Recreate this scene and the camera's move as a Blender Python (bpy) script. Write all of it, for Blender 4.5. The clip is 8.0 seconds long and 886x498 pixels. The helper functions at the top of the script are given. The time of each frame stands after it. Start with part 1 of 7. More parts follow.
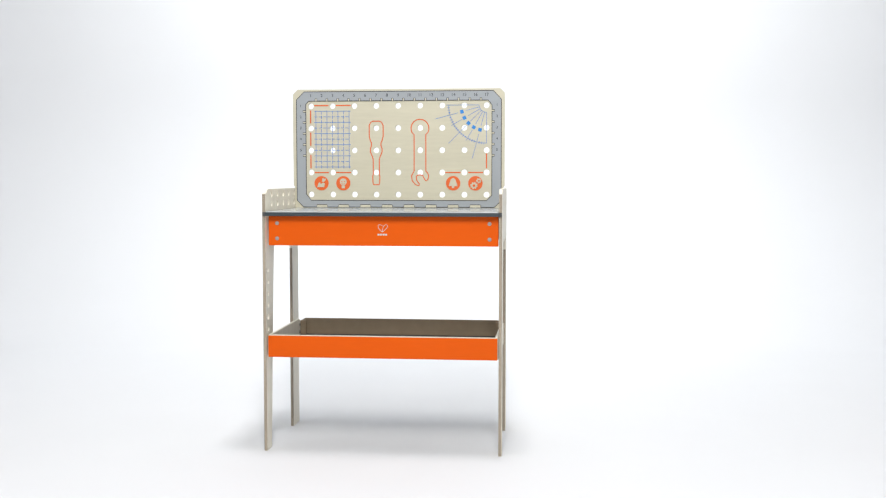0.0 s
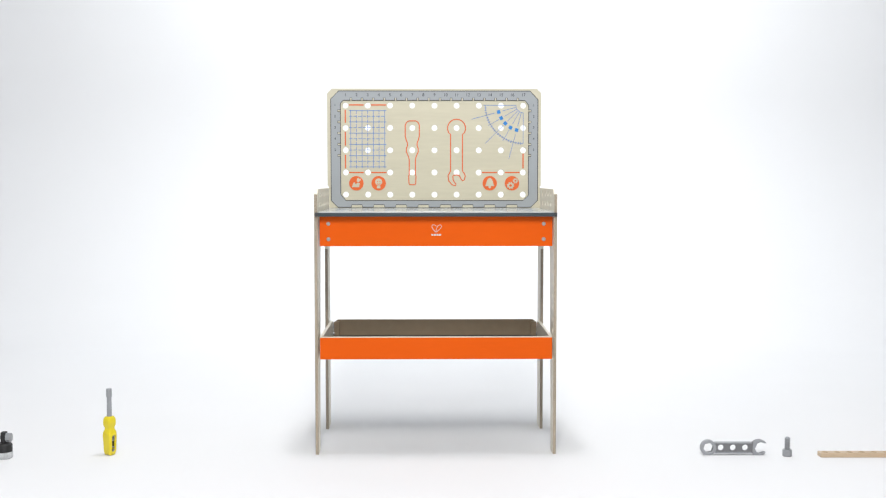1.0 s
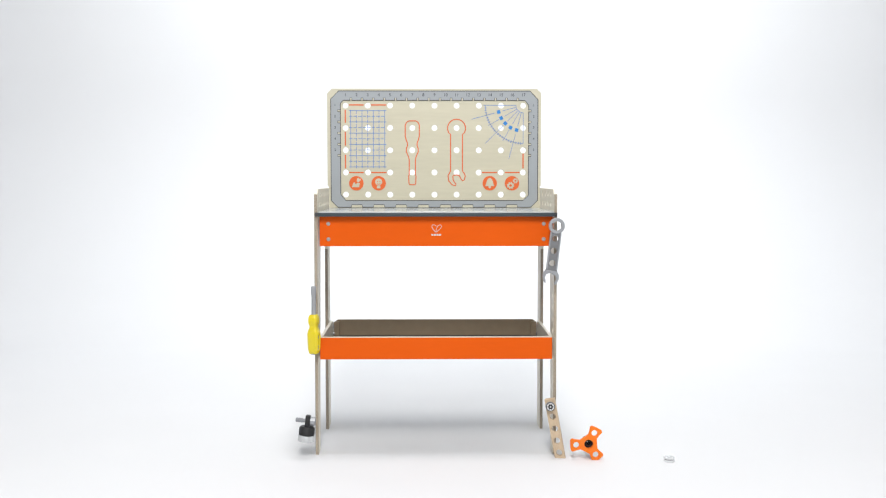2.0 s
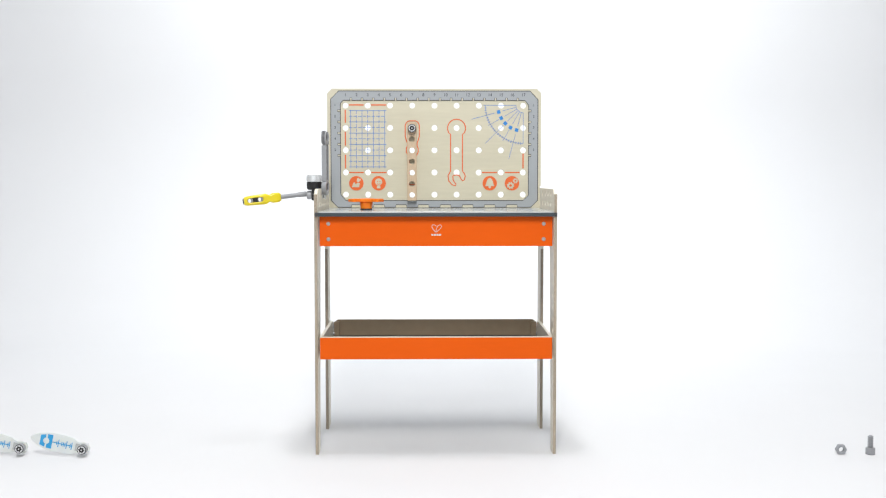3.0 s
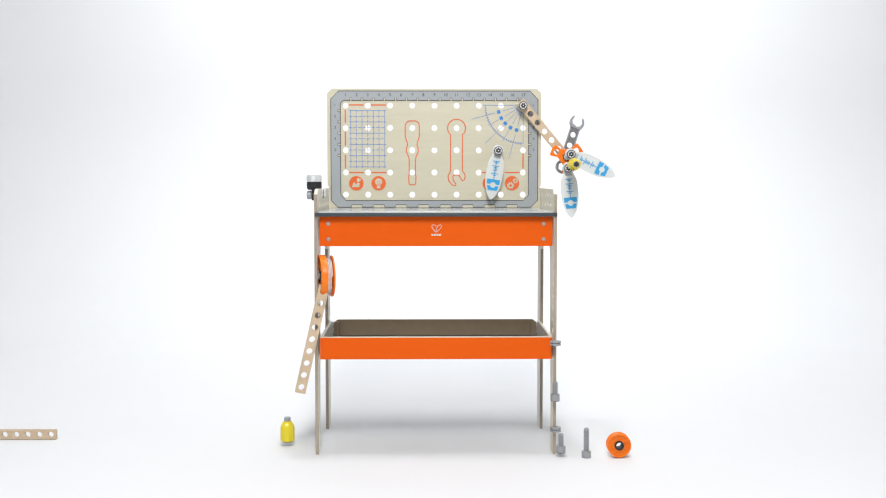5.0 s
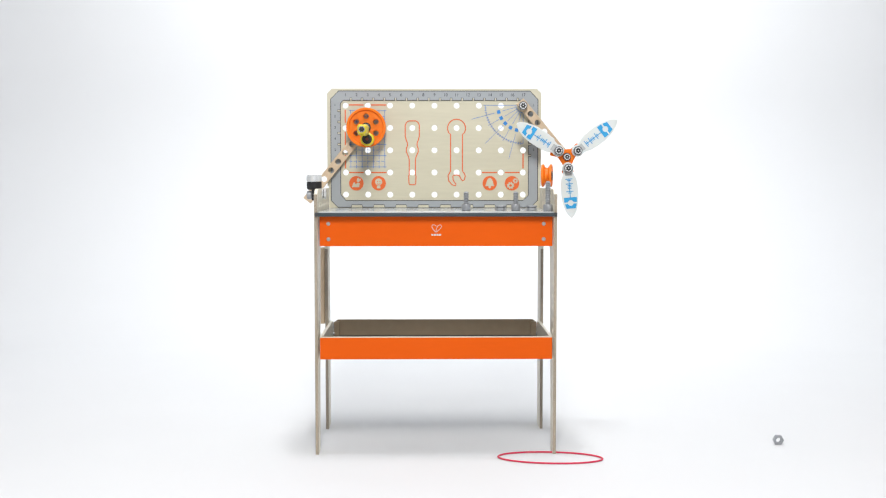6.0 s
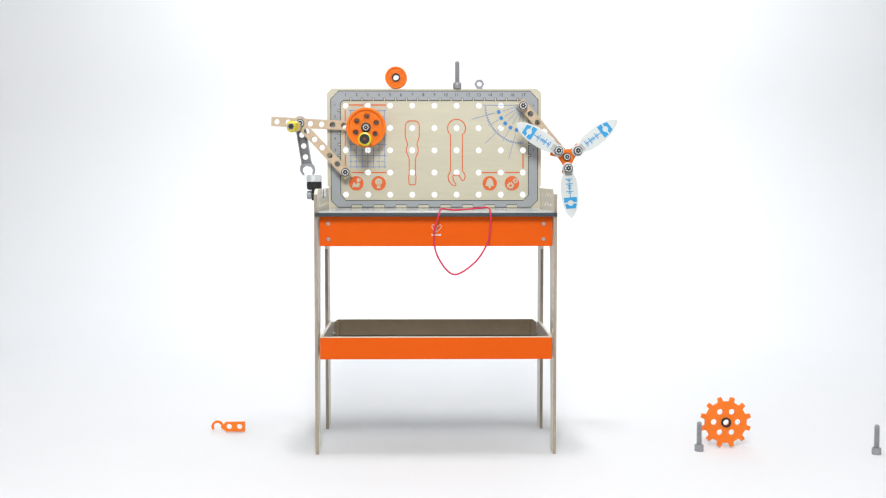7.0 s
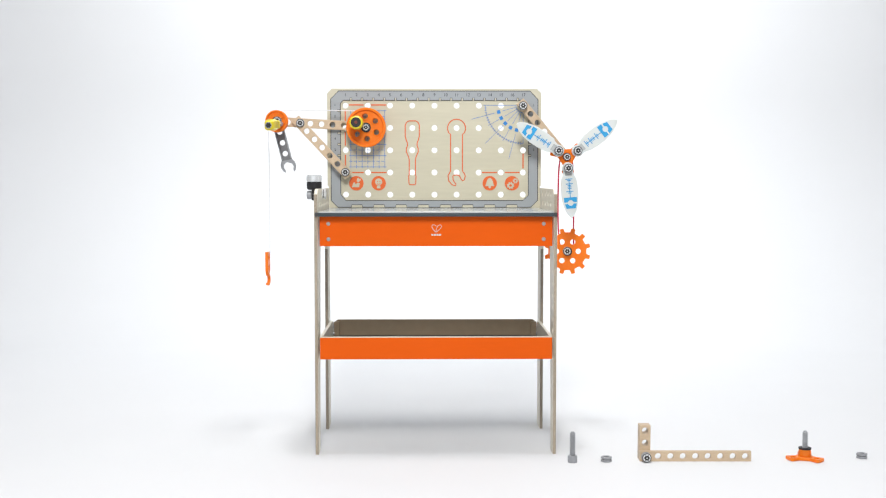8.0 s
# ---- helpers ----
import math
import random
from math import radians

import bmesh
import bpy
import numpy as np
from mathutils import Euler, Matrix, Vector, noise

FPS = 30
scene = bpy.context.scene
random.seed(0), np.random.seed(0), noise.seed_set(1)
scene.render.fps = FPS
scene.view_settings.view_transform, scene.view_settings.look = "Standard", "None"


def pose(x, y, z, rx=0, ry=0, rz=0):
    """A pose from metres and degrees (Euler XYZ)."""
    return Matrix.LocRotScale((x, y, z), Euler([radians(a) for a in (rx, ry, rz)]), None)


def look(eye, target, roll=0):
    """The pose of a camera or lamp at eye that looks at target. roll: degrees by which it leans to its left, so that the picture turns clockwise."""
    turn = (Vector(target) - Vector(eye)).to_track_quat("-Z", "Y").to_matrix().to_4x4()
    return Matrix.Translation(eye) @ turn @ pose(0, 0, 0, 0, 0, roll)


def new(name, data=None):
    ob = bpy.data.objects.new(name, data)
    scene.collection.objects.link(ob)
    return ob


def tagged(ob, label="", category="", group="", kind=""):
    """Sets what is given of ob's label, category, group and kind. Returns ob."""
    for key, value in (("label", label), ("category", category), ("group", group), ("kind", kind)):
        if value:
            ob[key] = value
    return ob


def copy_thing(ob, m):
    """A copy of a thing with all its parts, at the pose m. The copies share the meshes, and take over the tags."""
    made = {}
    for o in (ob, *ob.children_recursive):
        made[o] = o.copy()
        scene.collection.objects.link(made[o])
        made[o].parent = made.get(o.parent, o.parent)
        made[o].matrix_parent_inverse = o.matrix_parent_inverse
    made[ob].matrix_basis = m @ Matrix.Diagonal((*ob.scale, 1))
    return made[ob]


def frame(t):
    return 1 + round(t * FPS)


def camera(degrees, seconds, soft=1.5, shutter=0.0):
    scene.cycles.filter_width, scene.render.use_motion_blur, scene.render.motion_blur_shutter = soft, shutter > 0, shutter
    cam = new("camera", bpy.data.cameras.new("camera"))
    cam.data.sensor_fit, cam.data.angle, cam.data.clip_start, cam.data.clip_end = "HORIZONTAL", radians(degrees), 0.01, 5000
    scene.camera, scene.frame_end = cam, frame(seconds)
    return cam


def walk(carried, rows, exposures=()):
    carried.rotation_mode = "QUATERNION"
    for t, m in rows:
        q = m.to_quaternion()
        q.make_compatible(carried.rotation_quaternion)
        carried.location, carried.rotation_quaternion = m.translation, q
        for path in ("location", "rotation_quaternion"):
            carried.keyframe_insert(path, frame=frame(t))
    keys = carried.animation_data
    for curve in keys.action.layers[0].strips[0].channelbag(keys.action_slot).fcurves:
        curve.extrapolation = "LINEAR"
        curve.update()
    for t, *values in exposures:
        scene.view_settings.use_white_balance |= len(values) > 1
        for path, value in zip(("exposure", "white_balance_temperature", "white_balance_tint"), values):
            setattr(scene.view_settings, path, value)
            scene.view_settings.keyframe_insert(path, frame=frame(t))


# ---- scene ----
cam = camera(43.386, 8.0, soft=1.2)
EYE = pose(0.0168, -2.7582, 0.6926, 90 - 3.644, 0, 0)
walk(cam, [(0.0, EYE), (8.0, EYE)])

# ---- light: a white studio with softboxes ----
world = bpy.data.worlds.new("studio_air")
scene.world = world
world.use_nodes = True
world.node_tree.nodes["Background"].inputs[0].default_value = (0.86, 0.92, 1.0, 1)
world.node_tree.nodes["Background"].inputs[1].default_value = 0.2


def softbox(name, eye, target, sx, sy, watts, colour=(1, 1, 1)):
    data = bpy.data.lights.new(name, "AREA")
    data.shape, data.size, data.size_y, data.energy, data.color = "RECTANGLE", sx, sy, watts, colour
    lamp = new(name, data)
    lamp.matrix_world = look(eye, target)
    return lamp


softbox("softbox_overhead", (0.0, 0.03, 3.3), (0.0, 0.1, 0.0), 0.36, 0.6, 34.5)
softbox("softbox_key", (0.0, -3.0, 2.8), (0, 0.3, 0.4), 0.6, 1.2, 110, (1.0, 0.985, 0.965))
softbox("backdrop_lamp", (0.2, 1.7, 3.45), (0.2, 2.8, 1.65), 2.4, 0.4, 39, (0.94, 0.975, 1.0)).data.spread = radians(120)


# ---- materials ----
def material(name, colour, rough=0.5, metal=0.0, vary=0.06, scale=40.0, bump=0.05, grain=None, coat=0.0,
             transmission=0.0, island=0.0, sub=0.0, spec=0.5, glow=(0.006, 0.005, 0.004)):
    m = bpy.data.materials.new(name)
    m.use_nodes = True
    nt = m.node_tree
    b = nt.nodes["Principled BSDF"]
    b.inputs["Roughness"].default_value = rough
    b.inputs["Metallic"].default_value = metal
    b.inputs["Coat Weight"].default_value = coat
    b.inputs["Specular IOR Level"].default_value = spec
    b.inputs["Transmission Weight"].default_value = transmission
    if sub:
        b.inputs["Subsurface Weight"].default_value = sub
        b.inputs["Subsurface Radius"].default_value = glow
        b.inputs["Subsurface Scale"].default_value = 1.0
    tc = nt.nodes.new("ShaderNodeTexCoord")
    mp = nt.nodes.new("ShaderNodeMapping")
    mp.inputs["Scale"].default_value = grain or (1, 1, 1)
    nt.links.new(tc.outputs["Object"], mp.inputs["Vector"])
    fine = nt.nodes.new("ShaderNodeTexNoise")
    fine.inputs["Scale"].default_value = scale
    fine.inputs["Detail"].default_value = 6
    broad = nt.nodes.new("ShaderNodeTexNoise")
    broad.inputs["Scale"].default_value = scale / 9
    broad.inputs["Detail"].default_value = 2
    nt.links.new(mp.outputs[0], fine.inputs["Vector"])
    nt.links.new(mp.outputs[0], broad.inputs["Vector"])
    add = nt.nodes.new("ShaderNodeMath")
    add.operation = "ADD"
    nt.links.new(fine.outputs["Fac"], add.inputs[0])
    nt.links.new(broad.outputs["Fac"], add.inputs[1])
    ramp = nt.nodes.new("ShaderNodeMapRange")
    ramp.inputs["From Min"].default_value, ramp.inputs["From Max"].default_value = 0.6, 1.4
    ramp.inputs["To Min"].default_value, ramp.inputs["To Max"].default_value = 1 - vary, 1 + vary
    nt.links.new(add.outputs[0], ramp.inputs["Value"])
    mix = nt.nodes.new("ShaderNodeMix")
    mix.data_type, mix.blend_type = "RGBA", "MULTIPLY"
    mix.inputs["Factor"].default_value = 1
    mix.inputs["A"].default_value = (*colour, 1)
    nt.links.new(ramp.outputs[0], mix.inputs["B"])
    nt.links.new(mix.outputs["Result"], b.inputs["Base Color"])
    if bump:
        bp = nt.nodes.new("ShaderNodeBump")
        bp.inputs["Strength"].default_value = bump
        bp.inputs["Distance"].default_value = 0.001
        nt.links.new(fine.outputs["Fac"], bp.inputs["Height"])
        nt.links.new(bp.outputs[0], b.inputs["Normal"])
    return m


SWEEP = material("white_sweep", (0.780, 0.784, 0.793), 0.8, vary=0.012, scale=3, bump=0.02)
STUDIO = material("studio_wall", (0.56, 0.575, 0.60), 0.9, vary=0.03, scale=4)
PLY = material("birch_ply", (0.72, 0.63, 0.49), 0.42, vary=0.07, scale=22, grain=(1, 7, 7), bump=0.12)
PLY_SIDE = material("birch_ply_upright", (0.80, 0.75, 0.63), 0.45, vary=0.07, scale=22, grain=(7, 7, 1), bump=0.12)
PLY_EDGE = material("ply_edge_layers", (0.56, 0.48, 0.37), 0.6, vary=0.15, scale=60, grain=(14, 1, 0.4), bump=0.2)
BOARD = material("board_face", (0.575, 0.54, 0.412), 0.4, vary=0.05, scale=18, grain=(1, 6, 8), bump=0.08)
BEECH = material("beech_strip", (0.55, 0.42, 0.285), 0.5, vary=0.14, scale=60, grain=(0.6, 6, 6), bump=0.2)
ORANGE = material("orange_lacquer", (0.72, 0.098, 0.001), 0.42, vary=0.03, scale=30, grain=(1, 5, 5), bump=0.04, spec=0.16)
ORANGE_PL = material("orange_plastic", (1.0, 0.235, 0.018), 0.33, vary=0.04, scale=40, bump=0.02, sub=0.25, spec=0.3, glow=(0.02, 0.006, 0.0015))
YELLOW_PL = material("yellow_plastic", (0.74, 0.6, 0.02), 0.3, vary=0.04, scale=40, bump=0.02, sub=0.1)
GREY_PL = material("grey_plastic", (0.30, 0.31, 0.325), 0.36, vary=0.06, scale=60, bump=0.05)
WRENCH_PL = material("dark_grey_plastic", (0.175, 0.178, 0.186), 0.4, vary=0.06, scale=60, bump=0.05)
STEEL_PL = material("silver_plastic", (0.32, 0.328, 0.344), 0.3, metal=0.25, vary=0.06, scale=60, bump=0.04)
DARK_PL = material("black_plastic", (0.012, 0.012, 0.013), 0.55, vary=0.15, scale=60, bump=0.04)
SLATE = material("slate_laminate", (0.045, 0.058, 0.066), 0.35, vary=0.08, scale=40)
TOPFACE = material("grey_table_laminate", (0.47, 0.495, 0.495), 0.22, vary=0.04, scale=25, bump=0.03, coat=0.3)
PRINT_GREY = material("grey_print", (0.335, 0.36, 0.38), 0.45, vary=0.03, scale=30)
PRINT_DARK = material("dark_print", (0.02, 0.022, 0.028), 0.5, vary=0.05, scale=30)
PRINT_ORANGE = material("orange_print", (0.74, 0.125, 0.02), 0.45, vary=0.03, scale=30)
PRINT_BLUE = material("blue_print", (0.09, 0.24, 0.62), 0.45, vary=0.03, scale=30)
PRINT_CYAN = material("bright_blue_print", (0.025, 0.33, 0.66), 0.4, vary=0.03, scale=30)
PRINT_AZURE = material("azure_print", (0.03, 0.23, 0.62), 0.4, vary=0.03, scale=30)
PRINT_WHITE = material("white_print", (0.62, 0.6, 0.56), 0.5, vary=0.03, scale=30)
TRAY_BOARD = material("tray_hardboard", (0.3, 0.235, 0.155), 0.6, vary=0.1, scale=50)
TRAY_DARK = material("near_black_tone", (0.05, 0.05, 0.052), 0.6, vary=0.1, scale=50)
BLADE_PL = material("translucent_white_plastic", (0.8, 0.83, 0.82), 0.3, vary=0.02, scale=30, bump=0.02, sub=0.3)
NECK_PL = material("grey_white_plastic", (0.46, 0.48, 0.48), 0.35, vary=0.04, scale=40, bump=0.03)
CLEAR = material("clear_plastic", (0.93, 0.95, 0.96), 0.12, vary=0.01, scale=30, bump=0.0, transmission=0.55)
SILVER = material("bright_silver_face", (0.78, 0.79, 0.8), 0.25, metal=0.35, vary=0.04, scale=80, bump=0.03)
RUBBER = material("red_rubber", (0.64, 0.02, 0.07), 0.55, vary=0.06, scale=80)
STRING = material("white_string", (0.78, 0.78, 0.8), 0.8, vary=0.08, scale=200)
CHROME = material("chrome_screw", (0.62, 0.62, 0.63), 0.25, metal=0.9, vary=0.05, scale=80)

CORE = material("dark_red_core", (0.16, 0.025, 0.012), 0.5, vary=0.05, scale=80)
SCREW = material("satin_screw", (0.36, 0.30, 0.275), 0.6, metal=0.0, vary=0.05, scale=80)


def layered(m, period):
    """Thin dark glue lines across the thickness of a plywood edge."""
    nt = m.node_tree
    wave = nt.nodes.new("ShaderNodeTexWave")
    wave.wave_type, wave.bands_direction = "BANDS", "X"
    wave.inputs["Scale"].default_value = 2 * math.pi / (20 * period)
    wave.inputs["Distortion"].default_value = 0.6
    wave.inputs["Detail Scale"].default_value = 3
    tc = nt.nodes.new("ShaderNodeTexCoord")
    nt.links.new(tc.outputs["Object"], wave.inputs["Vector"])
    b = nt.nodes["Principled BSDF"]
    old = b.inputs["Base Color"].links[0].from_socket
    mix = nt.nodes.new("ShaderNodeMix")
    mix.data_type, mix.blend_type = "RGBA", "MIX"
    nt.links.new(wave.outputs["Fac"], mix.inputs["Factor"])
    mix.inputs["A"].default_value = (0.13, 0.1, 0.07, 1)
    nt.links.new(old, mix.inputs["B"])
    nt.links.new(mix.outputs["Result"], b.inputs["Base Color"])


layered(PLY_EDGE, 0.0029)


def let_light_through(m, share):
    """Thin moulded plastic that glows a little when lit from behind."""
    nt = m.node_tree
    b = nt.nodes["Principled BSDF"]
    back = nt.nodes.new("ShaderNodeBsdfTranslucent")
    nt.links.new(b.inputs["Base Color"].links[0].from_socket, back.inputs["Color"])
    mix = nt.nodes.new("ShaderNodeMixShader")
    mix.inputs[0].default_value = share
    nt.links.new(b.outputs[0], mix.inputs[1])
    nt.links.new(back.outputs[0], mix.inputs[2])
    nt.links.new(mix.outputs[0], nt.nodes["Material Output"].inputs["Surface"])


let_light_through(ORANGE_PL, 0.16)
let_light_through(BLADE_PL, 0.25)


# ---- shape helpers ----
def finish(name, mesh, mat, parent=None, label="", smooth=False):
    ob = new(name, mesh)
    ob.parent = parent
    if mat:
        mesh.materials.clear()
        mesh.materials.append(mat)
    for p in mesh.polygons:
        p.use_smooth = smooth
    if label:
        tagged(ob, label)
    return ob


def part(name, bm, mat, parent, label="", smooth=False):
    mesh = bpy.data.meshes.new(name)
    bm.to_mesh(mesh)
    bm.free()
    return finish(name, mesh, mat, parent, label, smooth)


def thing(name, label, category, group=""):
    return tagged(new(name), label, category, group)


def ring(cx, cz, r, n=20, a0=0.0, squash=1.0):
    return [(cx + r * math.cos(a0 + 2 * math.pi * i / n), cz + squash * r * math.sin(a0 + 2 * math.pi * i / n)) for i in range(n)]


def rounded(x0, z0, x1, z1, r, n=4):
    out = []
    for cx, cz, a in ((x1 - r, z1 - r, 0), (x0 + r, z1 - r, 90), (x0 + r, z0 + r, 180), (x1 - r, z0 + r, 270)):
        for i in range(n + 1):
            t = radians(a + 90 * i / n)
            out.append((cx + r * math.cos(t), cz + r * math.sin(t)))
    return out


def plate_mesh(outline, holes=(), t=0.01, bevel=0.0008, y=0.0):
    """A flat piece in the x-z plane with through holes, thickness t about y, softly bevelled edges."""
    cu = bpy.data.curves.new("outline", "CURVE")
    cu.dimensions, cu.fill_mode = "2D", "BOTH"
    cu.extrude, cu.bevel_depth, cu.bevel_resolution, cu.offset = max(t / 2 - bevel, 0), bevel, 1 if bevel < 0.002 else 3, -bevel
    for loop in (outline, *holes):
        sp = cu.splines.new("POLY")
        sp.points.add(len(loop) - 1)
        for p, (a, b) in zip(sp.points, loop):
            p.co = (a, b, 0, 1)
        sp.use_cyclic_u = True
    tmp = new("outline", cu)
    bpy.context.view_layer.update()
    mesh = bpy.data.meshes.new_from_object(tmp.evaluated_get(bpy.context.evaluated_depsgraph_get()))
    bpy.data.objects.remove(tmp)
    bpy.data.curves.remove(cu)
    mesh.transform(Matrix.Translation((0, y, 0)) @ Matrix.Rotation(radians(90), 4, "X"))
    mesh.update()
    return mesh


def plate(name, outline, holes, t, mat, parent, label="", bevel=0.0008, y=0.0, m=None):
    mesh = plate_mesh(outline, holes, t, bevel, y)
    if m:
        mesh.transform(m)
    return finish(name, mesh, mat, parent, label)


def lathe(profile, n=24, axis="Z", twist=0.0):
    """A turned piece: profile of (radius, height) about the axis."""
    bm = bmesh.new()
    rows = []
    for r, h in profile:
        rows.append([bm.verts.new((max(r, 1e-5) * math.cos(2 * math.pi * i / n + twist), max(r, 1e-5) * math.sin(2 * math.pi * i / n + twist), h)) for i in range(n)])
    for a, b in zip(rows, rows[1:]):
        for i in range(n):
            bm.faces.new((a[i], a[(i + 1) % n], b[(i + 1) % n], b[i]))
    bm.faces.new(rows[0][::-1])
    bm.faces.new(rows[-1])
    if axis == "Y":
        bm.transform(Matrix.Rotation(radians(90), 4, "X"))
    elif axis == "X":
        bm.transform(Matrix.Rotation(radians(90), 4, "Y"))
    bmesh.ops.recalc_face_normals(bm, faces=bm.faces)
    return bm


def box(x0, y0, z0, x1, y1, z1, bevel=0.0012):
    bm = bmesh.new()
    bmesh.ops.create_cube(bm, size=1, matrix=Matrix.Translation(((x0 + x1) / 2, (y0 + y1) / 2, (z0 + z1) / 2)) @ Matrix.Diagonal((x1 - x0, y1 - y0, z1 - z0, 1)))
    if bevel:
        bmesh.ops.bevel(bm, geom=bm.edges[:], offset=bevel, segments=2, affect="EDGES", profile=0.6)
    return bm


def smooth_part(name, bm, mat, parent, label="", angle=40):
    ob = part(name, bm, mat, parent, label, True)
    ob.data.set_sharp_from_angle(angle=radians(angle))
    return ob


def stroke_into(bm, pts, w, y, closed=False, t=0.0006):
    """A printed line: a thin raised ribbon along pts in the x-z plane."""
    n = len(pts)
    left, right = [], []
    for i, (x, z) in enumerate(pts):
        a = pts[(i - 1) % n] if closed or i else pts[i]
        b = pts[(i + 1) % n] if closed or i < n - 1 else pts[i]
        dx, dz = b[0] - a[0], b[1] - a[1]
        k = math.hypot(dx, dz) or 1
        left.append(bm.verts.new((x - dz / k * w / 2, y - t, z + dx / k * w / 2)))
        right.append(bm.verts.new((x + dz / k * w / 2, y - t, z - dx / k * w / 2)))
    for i in range(n if closed else n - 1):
        j = (i + 1) % n
        bm.faces.new((left[i], right[i], right[j], left[j]))


# ---- setting ----
def setting():
    bm = bmesh.new()
    prof = [(-4.2, 0.0), (1.7, 0.0)]
    for i in range(1, 17):
        a = radians(90 * i / 16)
        prof.append((1.7 + 1.1 * math.sin(a), 1.1 - 1.1 * math.cos(a)))
    prof.append((2.8, 3.6))
    rows = [[bm.verts.new((x, y, z)) for y, z in prof] for x in (-3.2, 3.2)]
    for i in range(len(prof) - 1):
        bm.faces.new((rows[0][i], rows[1][i], rows[1][i + 1], rows[0][i + 1]))
    ob = part("backdrop", bm, SWEEP, None, smooth=True)
    tagged(ob, "seamless white photo sweep curving from floor to wall", "backdrop", kind="structure")
    for name, dims, mat, label in (
            ("wall_west", (-3.3, -4.2, 0, -3.2, 2.9, 3.6), STUDIO, "plain pale studio wall"),
            ("wall_east", (3.2, -4.2, 0, 3.3, 2.9, 3.6), STUDIO, "plain pale studio wall"),
            ("wall_south", (-3.3, -4.3, 0, 3.3, -4.2, 3.6), STUDIO, "plain pale studio wall behind the camera"),
            ("ceiling", (-3.3, -4.3, 3.6, 3.3, 2.9, 3.7), STUDIO, "plain pale studio ceiling")):
        tagged(part(name, box(*dims, bevel=0), mat, None), label, "ceiling" if name == "ceiling" else "wall", kind="structure")


setting()

# ---- the toy workbench ----
PITCH = 0.061
U = PITCH / 39.27          # one print unit on the pegboard
BZ = 0.7692                # height of the middle row of holes
BY = 0.316                 # front face of the pegboard


def P(a, b):
    """Print units right of and above the middle hole, in bench space."""
    return (a * U - 0.0022, BZ + b * U)


